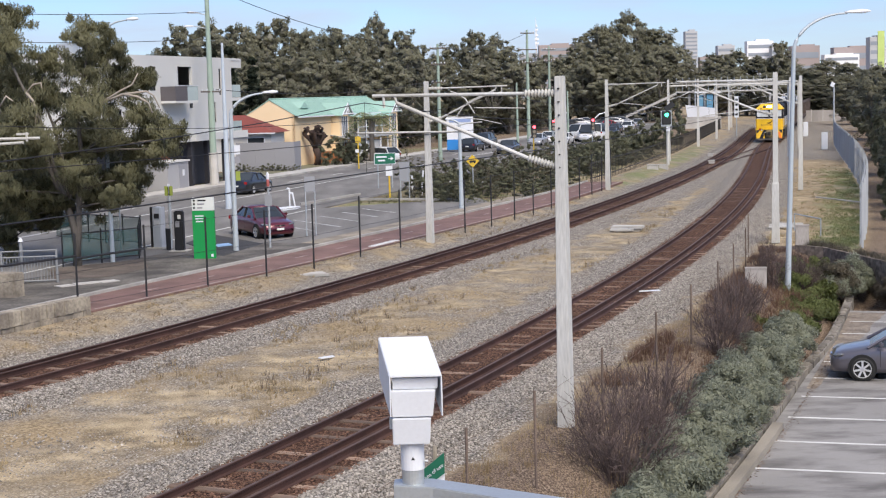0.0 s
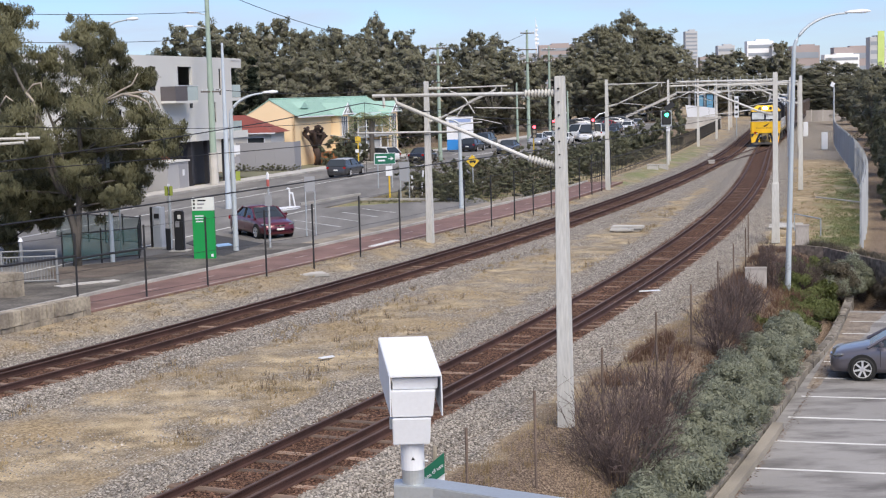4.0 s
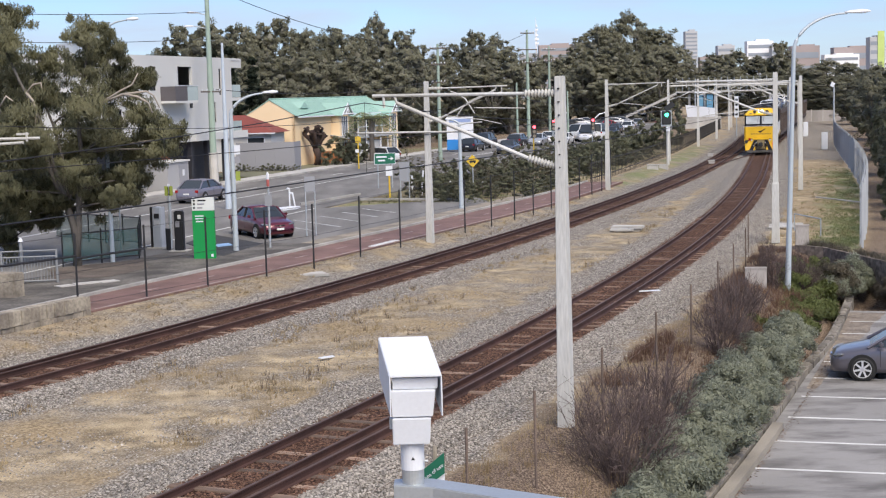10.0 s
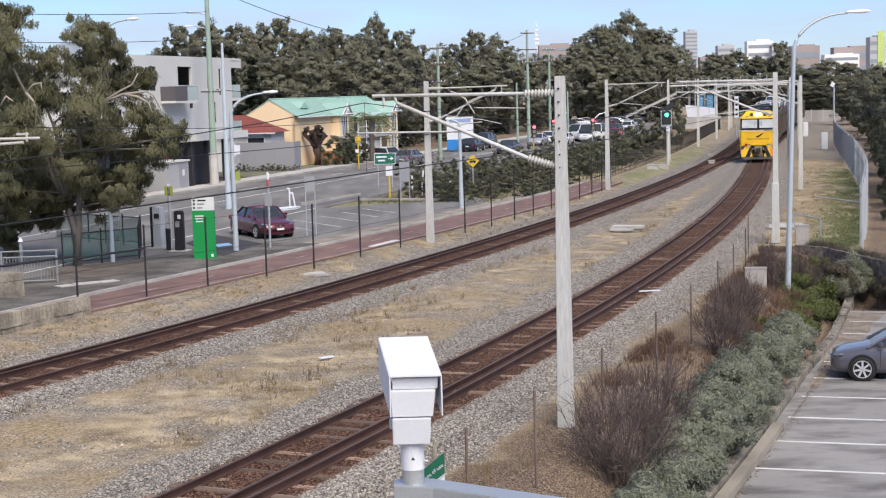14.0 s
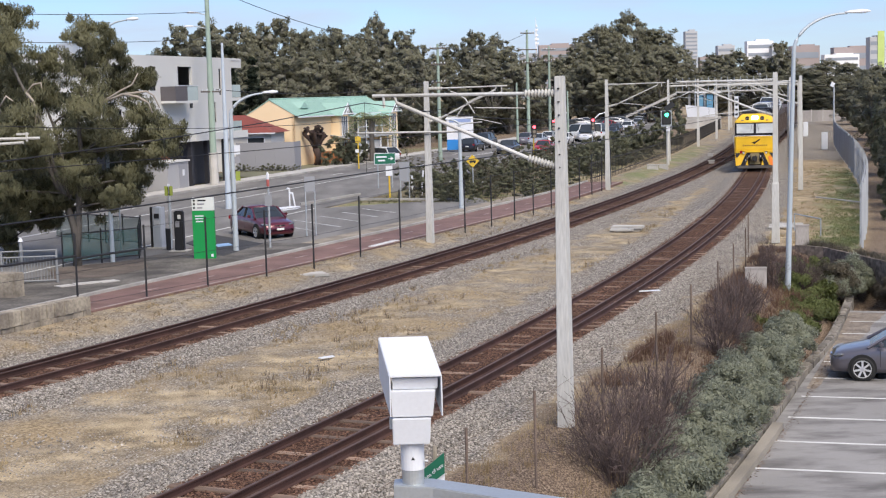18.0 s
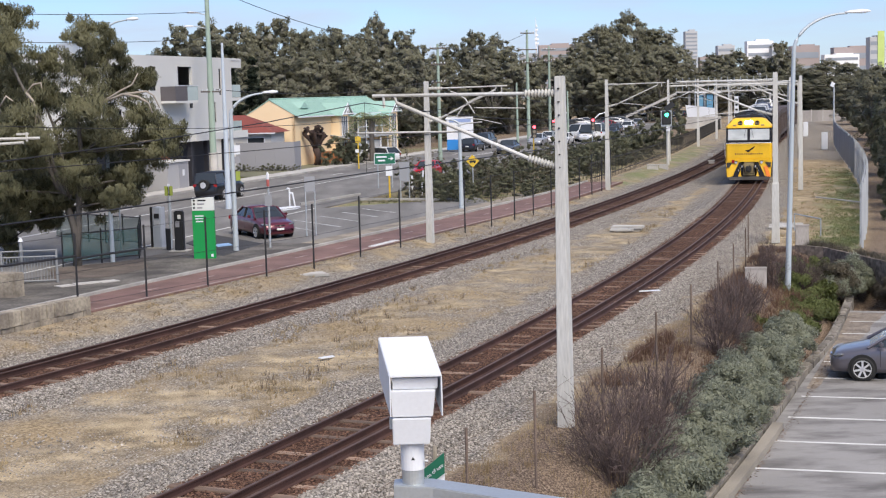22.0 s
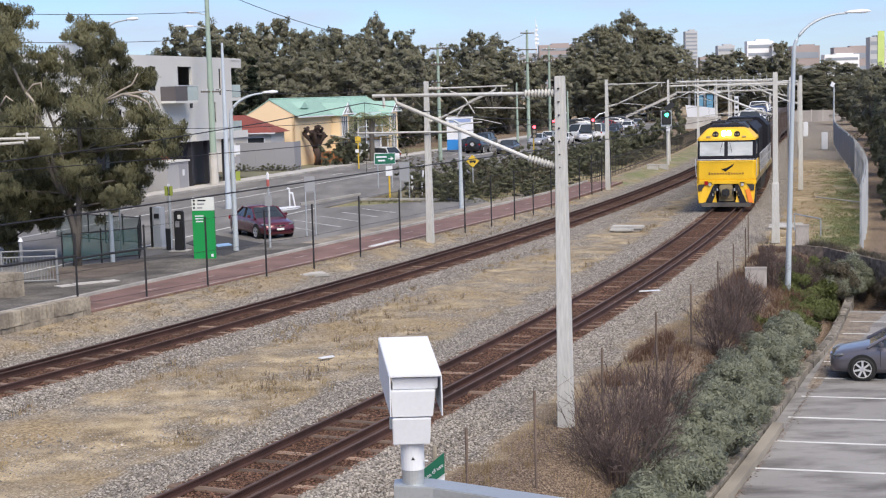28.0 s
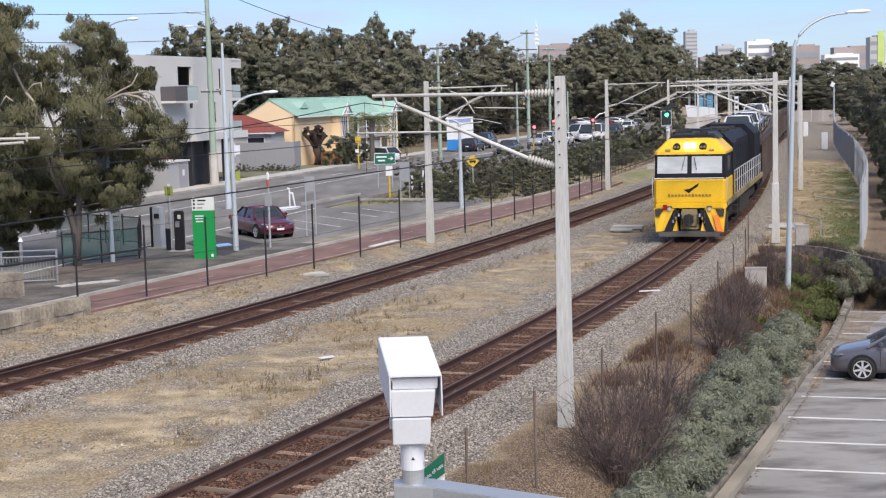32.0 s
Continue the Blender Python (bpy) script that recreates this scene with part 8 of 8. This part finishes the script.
part("panel", loft(B(), [[(-0.26, 0.0, 3.42), (-0.01, 0.0, 3.60), (-0.01, 0.0, 3.80), (-0.26, 0.0, 3.60)], [(-0.26, 0.015, 3.42), (-0.01, 0.015, 3.60), (-0.01, 0.015, 3.80), (-0.26, 0.015, 3.60)]]), SIGNGREEN, gs)
part("lower_panel", loft(B(), [[(-0.24, 0.018, 3.36), (-0.01, 0.018, 3.36), (-0.01, 0.018, 3.62), (-0.24, 0.018, 3.46)], [(-0.24, 0.024, 3.36), (-0.01, 0.024, 3.36), (-0.01, 0.024, 3.62), (-0.24, 0.024, 3.46)]]), WHITEPAINT, gs, "pale lower panel")
_fc = bpy.data.curves.new("lettering", "FONT")
_fc.body, _fc.size, _fc.extrude, _fc.align_x, _fc.align_y = "tions of use", 0.052, 0.001, "CENTER", "CENTER"
_fo = new("lettering", _fc)
_fo.parent = gs
_fo.matrix_basis = Matrix.Translation((-0.125, -0.004, 3.61)) @ Matrix.Rotation(math.pi / 2, 4, "X") @ Matrix.Rotation(math.radians(37), 4, "Z")
_fc.materials.append(WHITEPAINT)

# ---- right-hand bank: star pickets, panels, palisade ----
pf = thing("wire_fence", 0, 0, 0, 0, "rusty star picket and wire fence on the bank", "fence")
PICK = [(20, 4.4), (24.3, 4.45), (27.0, 4.5), (31.0, 4.4), (35.5, 4.3), (40, 4.1), (44.8, 3.9), (49.5, 3.6), (54.5, 3.3), (60.2, 2.7)]
RUSTY = mat("rusty picket", (0.20, 0.13, 0.09), 0.9, 0.1, 8, 0.4, 0.2)
for y, o in PICK:
    p = off(CURVE_B, y, o)
    part("picket", tube(B(), [(p.x, p.y, -0.9), (p.x, p.y, 1.30)], 0.026, 5), RUSTY, pf)
for (y0, o0), (y1, o1) in zip(PICK, PICK[1:]):
    for z in (0.2, 0.65, 1.1):
        part("wire", tube(B(), [off(CURVE_B, y0, o0, z), off(CURVE_B, y1, o1, z)], 0.004, 3), RUSTY, pf)
PANELM = mat("weathered concrete panel", (0.40, 0.37, 0.345), 0.9, 0, 3, 0.3, 0.3, 14, stretch=(1, 1, 0.3))
for x, y, w, h, rz in ((10.62, 49.6, 0.72, 1.75, -10), (14.9, 60.6, 0.55, 1.8, -10)):
    t = thing("concrete_panel", x, y, -1.45 if y < 55 else -1.15, rz, "upright weathered concrete panel in the bank", "panel")
    part("slab", box(B(), 0, 0, h / 2, w, 0.14, h), PANELM, t, bevel=0.02)
    part("cap", box(B(), 0, 0, h + 0.01, w + 0.02, 0.18, 0.05), PANELM, t)
pal = thing("palisade_fence", 0, 0, 0, 0, "grey galvanised palisade fence beside the yard", "fence")
STEELBLUE = mat("dull blue grey steel", (0.37, 0.39, 0.415), 0.6, 0.15, 3, 0.15, 0.05, 20)
_bm = B()
loft(_bm, [[(-0.025, -0.006, 0.1), (0.025, -0.006, 0.1), (0.025, 0.006, 0.1), (-0.025, 0.006, 0.1)], [(-0.025, -0.006, 2.45), (0.025, -0.006, 2.45), (0.025, 0.006, 2.45), (-0.025, 0.006, 2.45)], [(-0.003, -0.006, 2.6), (0.003, -0.006, 2.6), (0.003, 0.006, 2.6), (-0.003, 0.006, 2.6)]])
pale = part("pale", _bm, STEELBLUE, pal)
_first = True
for k in range(217):
    y = 62.0 + 0.20 * k
    p = off(CURVE_B, y, 7.0)
    o = pale if _first else new("pale", pale.data)
    _first = False
    o.parent = pal
    o.matrix_basis = pose(p.x, p.y, (-0.30, -0.16, -0.26, -0.10)[k // 13 % 4], 0, 0, heading(CURVE_B, y) + 90)
_bm = B()
for k in range(330):
    y = 105.4 + 0.20 * k
    p = off(CURVE_B, y, 7.0)
    box(_bm, p.x, p.y, 1.05 + (0.0, 0.16, 0.05, 0.2)[k // 13 % 4], 0.02, 0.05, 2.5)
tagged(part("far_pale_run", _bm, STEELBLUE, pal), kind="stuff")
for z in (0.2, 1.9):
    sweep("rail", CURVE_B, yrange(62, 172, 3), [(7.02, z), (7.06, z), (7.06, z + 0.05), (7.02, z + 0.05)], STEELBLUE, pal)
for k in range(38):
    p = off(CURVE_B, 62 + 2.9 * k, 7.1)
    part("post", box(B(), p.x, p.y, 1.05, 0.1, 0.06, 2.7), STEELBLUE, pal)
ypipe = thing("pipe_rail", 0, 0, 0, 0, "thin pale pipe barrier across the yard", "barrier")
part("pipe", tube(B(), [off(CURVE_B, 84.0, 4.4, 0.1), off(CURVE_B, 80.0, 6.9, 0.1)], 0.04, 6), CONCRETE, ypipe)
part("pipe", tube(B(), [off(CURVE_B, 69.0, 3.9, 0.5), off(CURVE_B, 66.5, 5.2, 0.5)], 0.03, 6), GALV, ypipe)
for y, o in ((69.0, 3.9), (66.5, 5.2)):
    p = off(CURVE_B, y, o)
    part("leg", tube(B(), [(p.x, p.y, -0.3), (p.x, p.y, 0.5)], 0.03, 6), GALV, ypipe)
ys_ = thing("concrete_slab", 16.2, 69.0, -0.27, -14, "broken pale concrete slabs in the yard", "slab", "loose slabs")
for k in range(4):
    part("slab", box(B(), 0.1 * (k % 2), 0.55 * k, 0.05, 1.6 - 0.2 * (k % 2), 0.45, 0.08), CONCRETE, ys_, bevel=0.015)
cp = thing("cable_pit", 8.87, 70.0, -0.27, -18, "pale concrete cable pit covers between the tracks", "cable pit")
part("cover", box(B(), 0, 0.0, 0.17, 1.5, 0.75, 0.14), CONCRETE, cp, bevel=0.02)
part("cover", box(B(), -0.15, -0.75, 0.10, 1.1, 0.5, 0.10), CONCRETE, cp, bevel=0.02)
part("chamber", box(B(), 0, 0.0, 0.0, 1.3, 0.65, 0.22), KERB, cp)
for x, y, rz, w in ((-3.1, 37.6, 35, 0.42), (11.2, 62.0, 10, 0.3), (6.65, 47.8, 10, 0.9)):
    t = thing("litter_board", x, y, -0.15 if y == 47.8 else -0.24, rz, "small white scrap lying on the gravel", "litter", "white scraps")
    part("scrap", box(B(), 0, 0, 0.02, w, 0.12, 0.03), WHITEPAINT, t)
sq = thing("junction_cover", -5.2, 55.1, -0.22, 25, "flat pale concrete cover beside the far track", "cover")
part("cover", box(B(), 0, 0, 0.06, 1.5, 0.6, 0.08), CONCRETE, sq, bevel=0.02)
part("frame", box(B(), 0, 0, 0.02, 1.62, 0.72, 0.10), KERB, sq, bevel=0.01)
cl = thing("floodlight", 61.0, 228.0, -0.28, 0, "white floodlight on a short post among trees", "floodlight")
part("post", tube(B(), [(0, 0, 0), (0, 0, 6.3)], 0.14, 7), GALV, cl)
part("head", box(B(), -0.25, -0.2, 6.5, 0.55, 0.25, 0.7, Matrix.Translation((-0.25, -0.2, 6.5)) @ Matrix.Rotation(0.5, 4, "Y") @ Matrix.Translation((0.25, 0.2, -6.5))), WHITEPAINT, cl)


fw = thing("low_fence", 63.0, 262.0, -0.28, -16, "low pale grey panel fence at the end of the yard", "fence")
for k in range(5):
    part("panel", box(B(), 2.0 * k, 0, 1.0, 1.9, 0.08, 2.0), PANELM, fw)
    part("post", box(B(), 2.0 * k - 1.0, 0, 1.1, 0.12, 0.12, 2.2), CONCRETE, fw)


# ---- bank planting ----
def twig_bush(x, y, z, h, w, seed, n, label):
    """A bare shrub: many thin forking twigs."""
    t = thing("bare_shrub", x, y, z, 0, label, "shrub", "bare shrubs")
    r = np.random.default_rng(seed)
    v, f, ends = [], [], []

    def stick(a, b, ra, rb):
        d = b - a
        s = np.cross(d, r.normal(size=3))
        s /= np.linalg.norm(s) + 1e-9
        q = np.cross(d, s)
        q /= np.linalg.norm(q) + 1e-9
        i = len(v)
        for c, rad in ((a, ra), (b, rb)):
            for k in range(3):
                g = 2.094 * k
                v.append(c + (s * math.cos(g) + q * math.sin(g)) * rad)
        for k in range(3):
            f.append((i + k, i + (k + 1) % 3, i + 3 + (k + 1) % 3, i + 3 + k))
    for k in range(n):
        a = np.array([r.normal() * 0.12 * w, r.normal() * 0.12 * w, 0.0])
        ang, lean = r.uniform(0, 6.283), r.uniform(0.05, 1.0) ** 0.7
        tip = np.array([math.cos(ang) * w * lean, math.sin(ang) * w * lean, h * r.uniform(0.55, 1.0) * (1.05 - 0.35 * lean)])
        m = a + (tip - a) * 0.45 + r.normal(size=3) * 0.06
        stick(a, m, 0.018, 0.012)
        stick(m, tip, 0.011, 0.004)
        ends.append((a, m, tip))
    part_at = len(f)
    for a, m, tip in ends:
        for j in range(9):
            u = r.uniform(0.25, 1.0)
            s0 = m + (tip - m) * u if u > 0.45 else a + (m - a) * (0.4 + u)
            e = s0 + (tip - a) / np.linalg.norm(tip - a) * r.uniform(0.15, 0.45) + r.normal(size=3) * 0.16
            stick(s0, e, 0.006, 0.003)
            for i in range(2):
                e2 = e + r.normal(size=3) * 0.09 + np.array([0, 0, 0.07])
                stick(s0 + (e - s0) * 0.6, e2, 0.005, 0.002)
    pydata("stem", v[:part_at * 2], f[:part_at], TWIG, t)
    tagged(pydata("twig", v[part_at * 2:], [tuple(i - part_at * 2 for i in q) for q in f[part_at:]], TWIG, t), kind="stuff")
    return t


twig_bush(3.25, 27.2, -1.55, 2.85, 1.12, 71, 92, "large bare reddish-brown shrub on the bank")
twig_bush(4.4, 30.2, -1.3, 2.3, 0.85, 72, 52, "bare reddish-brown shrub beside the saltbush")
twig_bush(8.15, 41.0, -0.95, 2.4, 0.85, 73, 48, "bare dark shrub further along the bank")
twig_bush(7.2, 38.2, -0.9, 1.7, 0.7, 74, 40, "bare brown shrub on the bank")
twig_bush(11.2, 50.2, -1.1, 2.3, 0.6, 75, 45, "bare grey shrub beside the street lamp")
twig_bush(9.0, 45.0, -0.9, 1.3, 0.8, 76, 40, "low bare brown shrub on the bank")


def hedge(y, o, w, h, material, seed, label, clumps=40, per=240, leaf=0.055):
    p = off(CURVE_B, y, o)
    t = thing("shrub", p.x, p.y, -1.5, 0, label, "shrub", "bank shrubs")
    r = random.Random(seed)
    cs, rs = [], []
    for k in range(clumps):
        a, d = r.uniform(0, 6.283), w * r.random() ** 0.5
        zz = h * (1 - 0.5 * (d / w) ** 2) * r.uniform(0.25, 1.0)
        cs.append((math.cos(a) * d, math.sin(a) * d, zz))
        s = r.uniform(0.16, 0.30)
        rs.append((s, s, s * 0.9))
    bm = B()
    for c in cs[::3]:
        tube(bm, [(c[0] * 0.2, c[1] * 0.2, 0), (c[0] * 0.6, c[1] * 0.6, c[2] * 0.6), c], [0.02, 0.014, 0.006], 4)
    part("stem", bm, BARK, t)
    v, f, nn = leaf_cloud(cs, rs, per, leaf, seed, -0.5, 2.3, [(0, 0, 0.25 * h)] * len(cs), True)
    pydata("foliage", v, f, material, t, normals=nn)
    return t


SALT = "silvery grey-green saltbush along the car park kerb"
for k, (y, o, w, h) in enumerate(((27.8, 5.85, 0.62, 1.0), (29.6, 5.8, 0.66, 1.1), (31.2, 5.7, 0.75, 1.2), (33.0, 5.7, 0.8, 1.25), (34.8, 5.4, 0.9, 1.3), (36.6, 5.6, 0.85, 1.35), (38.4, 5.4, 0.85, 1.3), (40.2, 5.5, 0.9, 1.3), (42.2, 5.5, 0.85, 1.25), (44.4, 5.75, 0.7, 1.25), (26.2, 5.9, 0.6, 0.95), (57.5, 6.5, 0.8, 1.3), (56.2, 6.2, 0.7, 1.2), (59.0, 8.6, 1.0, 1.4))):
    hedge(y, o + 0.28, w * 1.12, h * 1.1, GREYLEAF, 200 + k, SALT, 64, 420, 0.028)
for k, (y, o, w, h) in enumerate(((45.6, 5.0, 1.0, 1.0), (46.8, 4.6, 0.9, 0.9), (51.5, 6.0, 0.7, 0.7), (53.4, 5.4, 1.1, 1.5), (55.4, 5.2, 1.2, 1.7), (57.0, 5.4, 1.1, 1.6), (48.5, 5.6, 0.8, 0.7), (49.8, 4.9, 1.0, 0.8), (51.0, 5.6, 0.9, 0.8), (52.6, 4.6, 1.0, 1.0))):
    hedge(y, o, w, h, GREENLEAF, 300 + k, "dark green leafy shrub on the bank", 46, 300, 0.042)

DEADLEAF = leafy("dull dead foliage", (0.150, 0.130, 0.098), (0.095, 0.085, 0.064))
for k, (x, y, w, h, m) in enumerate(((13.2, 53.6, 0.75, 1.25, DEADLEAF), (14.4, 54.0, 0.9, 1.5, DEADLEAF), (17.6, 52.8, 0.8, 0.9, GREYLEAF), (18.6, 53.0, 0.8, 1.0, DEADLEAF), (16.6, 53.6, 0.7, 0.8, DEADLEAF))):
    d, f = side_of_b(np.array([x]), np.array([y]))
    hedge(float(f[0]), float(d[0]), w, h, m, 400 + k, "dull brown-green scrub before the retaining wall" if m is DEADLEAF else SALT, 40, 300, 0.034)
twig_bush(12.6, 51.9, -1.4, 1.9, 0.7, 77, 50, "bare grey-brown shrub beside the street lamp")


# ---- dry tufts and loose stones ----
def tufts(name, spots, material, seed, blades, h, label, cat):
    r = np.random.default_rng(seed)
    p = np.repeat(np.asarray(spots, float), blades, 0)
    n = len(p)
    a = r.uniform(0, 6.283, n)
    lean = r.uniform(0.05, 0.6, n)
    hh = h * r.uniform(0.4, 1.0, n)
    base = p + np.stack([r.normal(size=n) * 0.05, r.normal(size=n) * 0.05, np.zeros(n)], 1)
    tip = base + np.stack([np.cos(a) * lean * hh, np.sin(a) * lean * hh, hh], 1)
    s = np.stack([-np.sin(a), np.cos(a), np.zeros(n)], 1) * 0.008
    v = np.stack([base - s, base + s, tip], 1).reshape(-1, 3)
    ob = pydata(name, v, np.arange(n * 3).reshape(n, 3), material)
    return tagged(ob, label, cat, kind="stuff")


rg = np.random.default_rng(77)
spots = []
while len(spots) < 1500:
    y = 22 + 60 * rg.random() ** 1.5
    o = rg.uniform(-10.5, -2.6)
    p = off(CURVE_B, y, o)
    if noise.noise(Vector((p.x * 0.22, p.y * 0.22, 1.0))) + 0.35 * noise.noise(Vector((p.x, p.y, 4.0))) > 0.05:
        spots.append((p.x, p.y, -0.29))
tufts("dry_grass", spots, DRYGRASS, 5, 9, 0.17, "scattered dry straw-coloured grass between the tracks", "grass")
edge_spots = [(*off(CURVE_A, y, o)[:2], -0.28 + 0.22 * min(1, (-o - 2.7) / 0.9)) for y, o in zip(36 + 50 * rg.random(700), rg.uniform(-4.9, -2.9, 700)) if noise.noise(Vector((y * 0.5, o, 5.0))) > -0.05]
under = []
while len(under) < 900:
    p = off(CURVE_A, 84 + 60 * rg.random() ** 1.3, rg.uniform(-16, -6.2))
    if (Vector((p.x, p.y)) - ROAD0).dot(ROADN) > 18.2:
        under.append((p.x, p.y, -0.07))
tufts("understorey_grass", under, leafy("dull verge grass", (0.17, 0.175, 0.09), (0.12, 0.125, 0.065)), 28, 14, 0.30, "rough dull grass under the verge shrubs", "grass")
tufts("verge_grass", edge_spots, DRYGRASS, 25, 10, 0.13, "low dry grass between the path and the far track", "grass")
weeds = [p for k, p in enumerate(spots) if k % 9 == 0]
tufts("dry_weed", weeds, TWIG, 15, 7, 0.30, "thin dark dry weeds standing in the gravel", "weed")
spots = [(*off(CURVE_B, y, o)[:2], -0.35 - 0.42 * max(0, o - 4.0)) for y, o in zip(rg.uniform(22, 61, 3400), 3.1 + 3.0 * rg.random(3400) ** 1.3)]
tufts("bank_litter", [p for p in spots if p[1] > 33 and noise.noise(Vector((p[0] * 0.5, p[1] * 0.5, 7.0))) > -0.1], leafy("dead brown growth", (0.205, 0.125, 0.085), (0.13, 0.08, 0.058)), 16, 16, 0.42, "dead reddish-brown growth on the bank", "dead growth")
tufts("bank_grass", spots[::2], DRYGRASS, 6, 8, 0.26, "dry grass and litter on the bank", "grass")
spots = [(*off(CURVE_B, y, o)[:2], -0.27) for y, o in zip(62.5 + 55 * rg.random(5200) ** 1.4, 6.9 - np.abs(rg.normal(0, 1.3, 5200))) if noise.noise(Vector((y * 0.35, o * 0.6, 2.0))) > -0.12]
ragged = [(*off(CURVE_B, float(np.interp(o, WALL_O, WALL_Y)) + rg.uniform(-0.2, 0.7), o)[:2], -0.2) for o in rg.uniform(4.6, 22, 900)]
tufts("wall_top_growth", ragged, DEADLEAF, 26, 12, 0.34, "ragged dead grass along the top of the retaining wall", "dead growth")
yard = [(*off(CURVE_B, y, o)[:2], -0.28) for y, o in zip(63 + 60 * rg.random(1500) ** 1.3, rg.uniform(2.8, 6.8, 1500)) if noise.noise(Vector((y * 0.6, o, 8.0))) > 0.05]
tufts("yard_grass", yard, DRYGRASS, 27, 9, 0.14, "scattered dry tufts in the sandy yard", "grass")
tufts("green_grass", spots, leafy("short green grass", (0.26, 0.28, 0.12), (0.19, 0.215, 0.09)), 7, 5, 0.11, "short green grass along the yard fence", "grass")


def stones(name, c, y0, y1, lanes, count, seed, label, material=None, lift=0.0):
    """Loose ballast: many small angular stones in one mesh."""
    r = np.random.default_rng(seed)
    y = y0 + (y1 - y0) * r.random(count) ** 1.7
    o = np.empty(count)
    pick = r.integers(0, len(lanes), count)
    for k, (a, b) in enumerate(lanes):
        m = pick == k
        o[m] = r.uniform(a, b, m.sum())
    x = ((c[0] * y + c[1]) * y + c[2]) * y + c[3]
    s = (3 * c[0] * y + 2 * c[1]) * y + c[2]
    k = np.sqrt(1 + s * s)
    ctr = np.stack([x + o / k, y - o * s / k, np.interp(np.abs(o), (0, 1.1, 1.45, 1.8, 2.35, 8), (-0.160, -0.172, -0.152, -0.205, -0.275, -0.285)) + lift * np.clip((np.abs(o) - 2.7) / 0.9, 0, 1)], 1)
    shape = np.array([(1, 0, -.5), (-.5, .87, -.5), (-.5, -.87, -.5), (.55, .5, .5), (-.7, .1, .55), (.25, -.7, .5)])
    faces = np.array([(0, 1, 3), (1, 4, 3), (1, 2, 4), (2, 5, 4), (2, 0, 5), (0, 3, 5), (3, 4, 5)])
    v = shape[None] * (1 + 0.35 * r.normal(size=(count, 6, 1))) * (0.014 + 0.014 * r.random((count, 1, 1)))
    a = r.uniform(0, 6.283, count)
    ca, sa = np.cos(a)[:, None], np.sin(a)[:, None]
    v = np.stack([v[..., 0] * ca - v[..., 1] * sa, v[..., 0] * sa + v[..., 1] * ca, v[..., 2]], -1) + ctr[:, None]
    f = (faces[None] + 6 * np.arange(count)[:, None, None]).reshape(-1, 3)
    return tagged(pydata(name, v.reshape(-1, 3), f, material or STONE), label, "ballast", kind="stuff")


STONE = mat("loose ballast stone", (0.315, 0.285, 0.25), 0.9, 0, 3, 0.15, 0.0, 20, 0.6, island=True)
BROWNSTONE = mat("rust stained ballast stone", (0.150, 0.082, 0.055), 0.95, 0, 3, 0.2, 0.0, 20, 0.6, island=True)
stones("stained_ballast", CURVE_B, 20, 75, ((-0.68, 0.34), (-0.68, 0.34), (0.82, 1.25), (-1.25, -0.82)), 15000, 93, "rust-stained stones between the rails", BROWNSTONE)
stones("stained_ballast", CURVE_A, 30, 75, ((-0.34, 0.68), (0.82, 1.35), (-1.25, -0.82)), 8000, 94, "rust-stained stones along the far track", BROWNSTONE)
stones("loose_ballast", CURVE_B, 21.5, 80, ((-2.6, -1.2), (1.2, 2.9), (1.2, 2.6), (-8, -2.3)), 38000, 91, "loose grey ballast stones along the near track")
stones("rubble", CURVE_A, 33, 90, ((-4.9, -2.8), (-4.9, -3.6)), 9000, 95, "brown rubble and clods between path and track", mat("brown rubble", (0.235, 0.19, 0.14), 0.95, 0, 3, 0.25, 0.0, 20, 0.7, island=True), 0.215)
stones("loose_ballast", CURVE_A, 33, 90, ((-3.0, -1.2), (1.2, 2.8)), 14000, 92, "loose grey ballast stones along the far track")


# brown leaves blown against the kerb
rl = np.random.default_rng(88)
_y, _o = rl.uniform(26, 56, 1100), 7.06 + np.abs(rl.normal(0, 0.16, 1100)) ** 1.5
_o = np.where(_y > 46, _o + rl.uniform(0, 1.2, 1100), _o)
_v, _f = [], []
for y, o in zip(_y, _o):
    p = off(CURVE_B, float(y), float(o), -1.578)
    a, s = rl.uniform(0, 6.283), rl.uniform(0.008, 0.02)
    i = len(_v)
    ca, sa = math.cos(a) * s, math.sin(a) * s
    _v += [(p.x - ca * 1.6, p.y - sa * 1.6, p.z), (p.x - sa, p.y + ca, p.z + s * 0.6), (p.x + ca * 1.6, p.y + sa * 1.6, p.z), (p.x + sa, p.y - ca, p.z + s * 0.3)]
    _f.append((i, i + 1, i + 2, i + 3))
tagged(pydata("leaf_litter", _v, _f, mat("dry fallen leaf", (0.17, 0.115, 0.075), 0.9, 0, 4, 0.2, 0, 20, 0.5, island=True)), "dry brown leaves along the car park kerb", "leaf litter", kind="stuff")


# ---- motion of what moves ----
def motions():
    times = [float(i) for i in range(33)]
    walk(loco, [(t, vehicle_pose(t, 0, 22)) for t in times])
    for w, d in WAGONS:
        walk(w, [(t, vehicle_pose(t, d, 21)) for t in times])
    for c, d, o in LOADS:
        walk(c, [(t, vehicle_pose(t, d, 21) @ pose(0, o, 3.245)) for t in times])
    for c, way, rows in MOVERS:
        rz = facing(ROADD.x * way, ROADD.y * way)
        lane = LANE_FAR if way > 0 else LANE_NEAR
        keys = []
        for t, a in rows:
            if t < 0:
                continue
            q = rd(a, lane, 0.008)
            keys.append((t, pose(q.x, q.y, q.z, 0, 0, rz)))
        walk(c, keys)


motions()
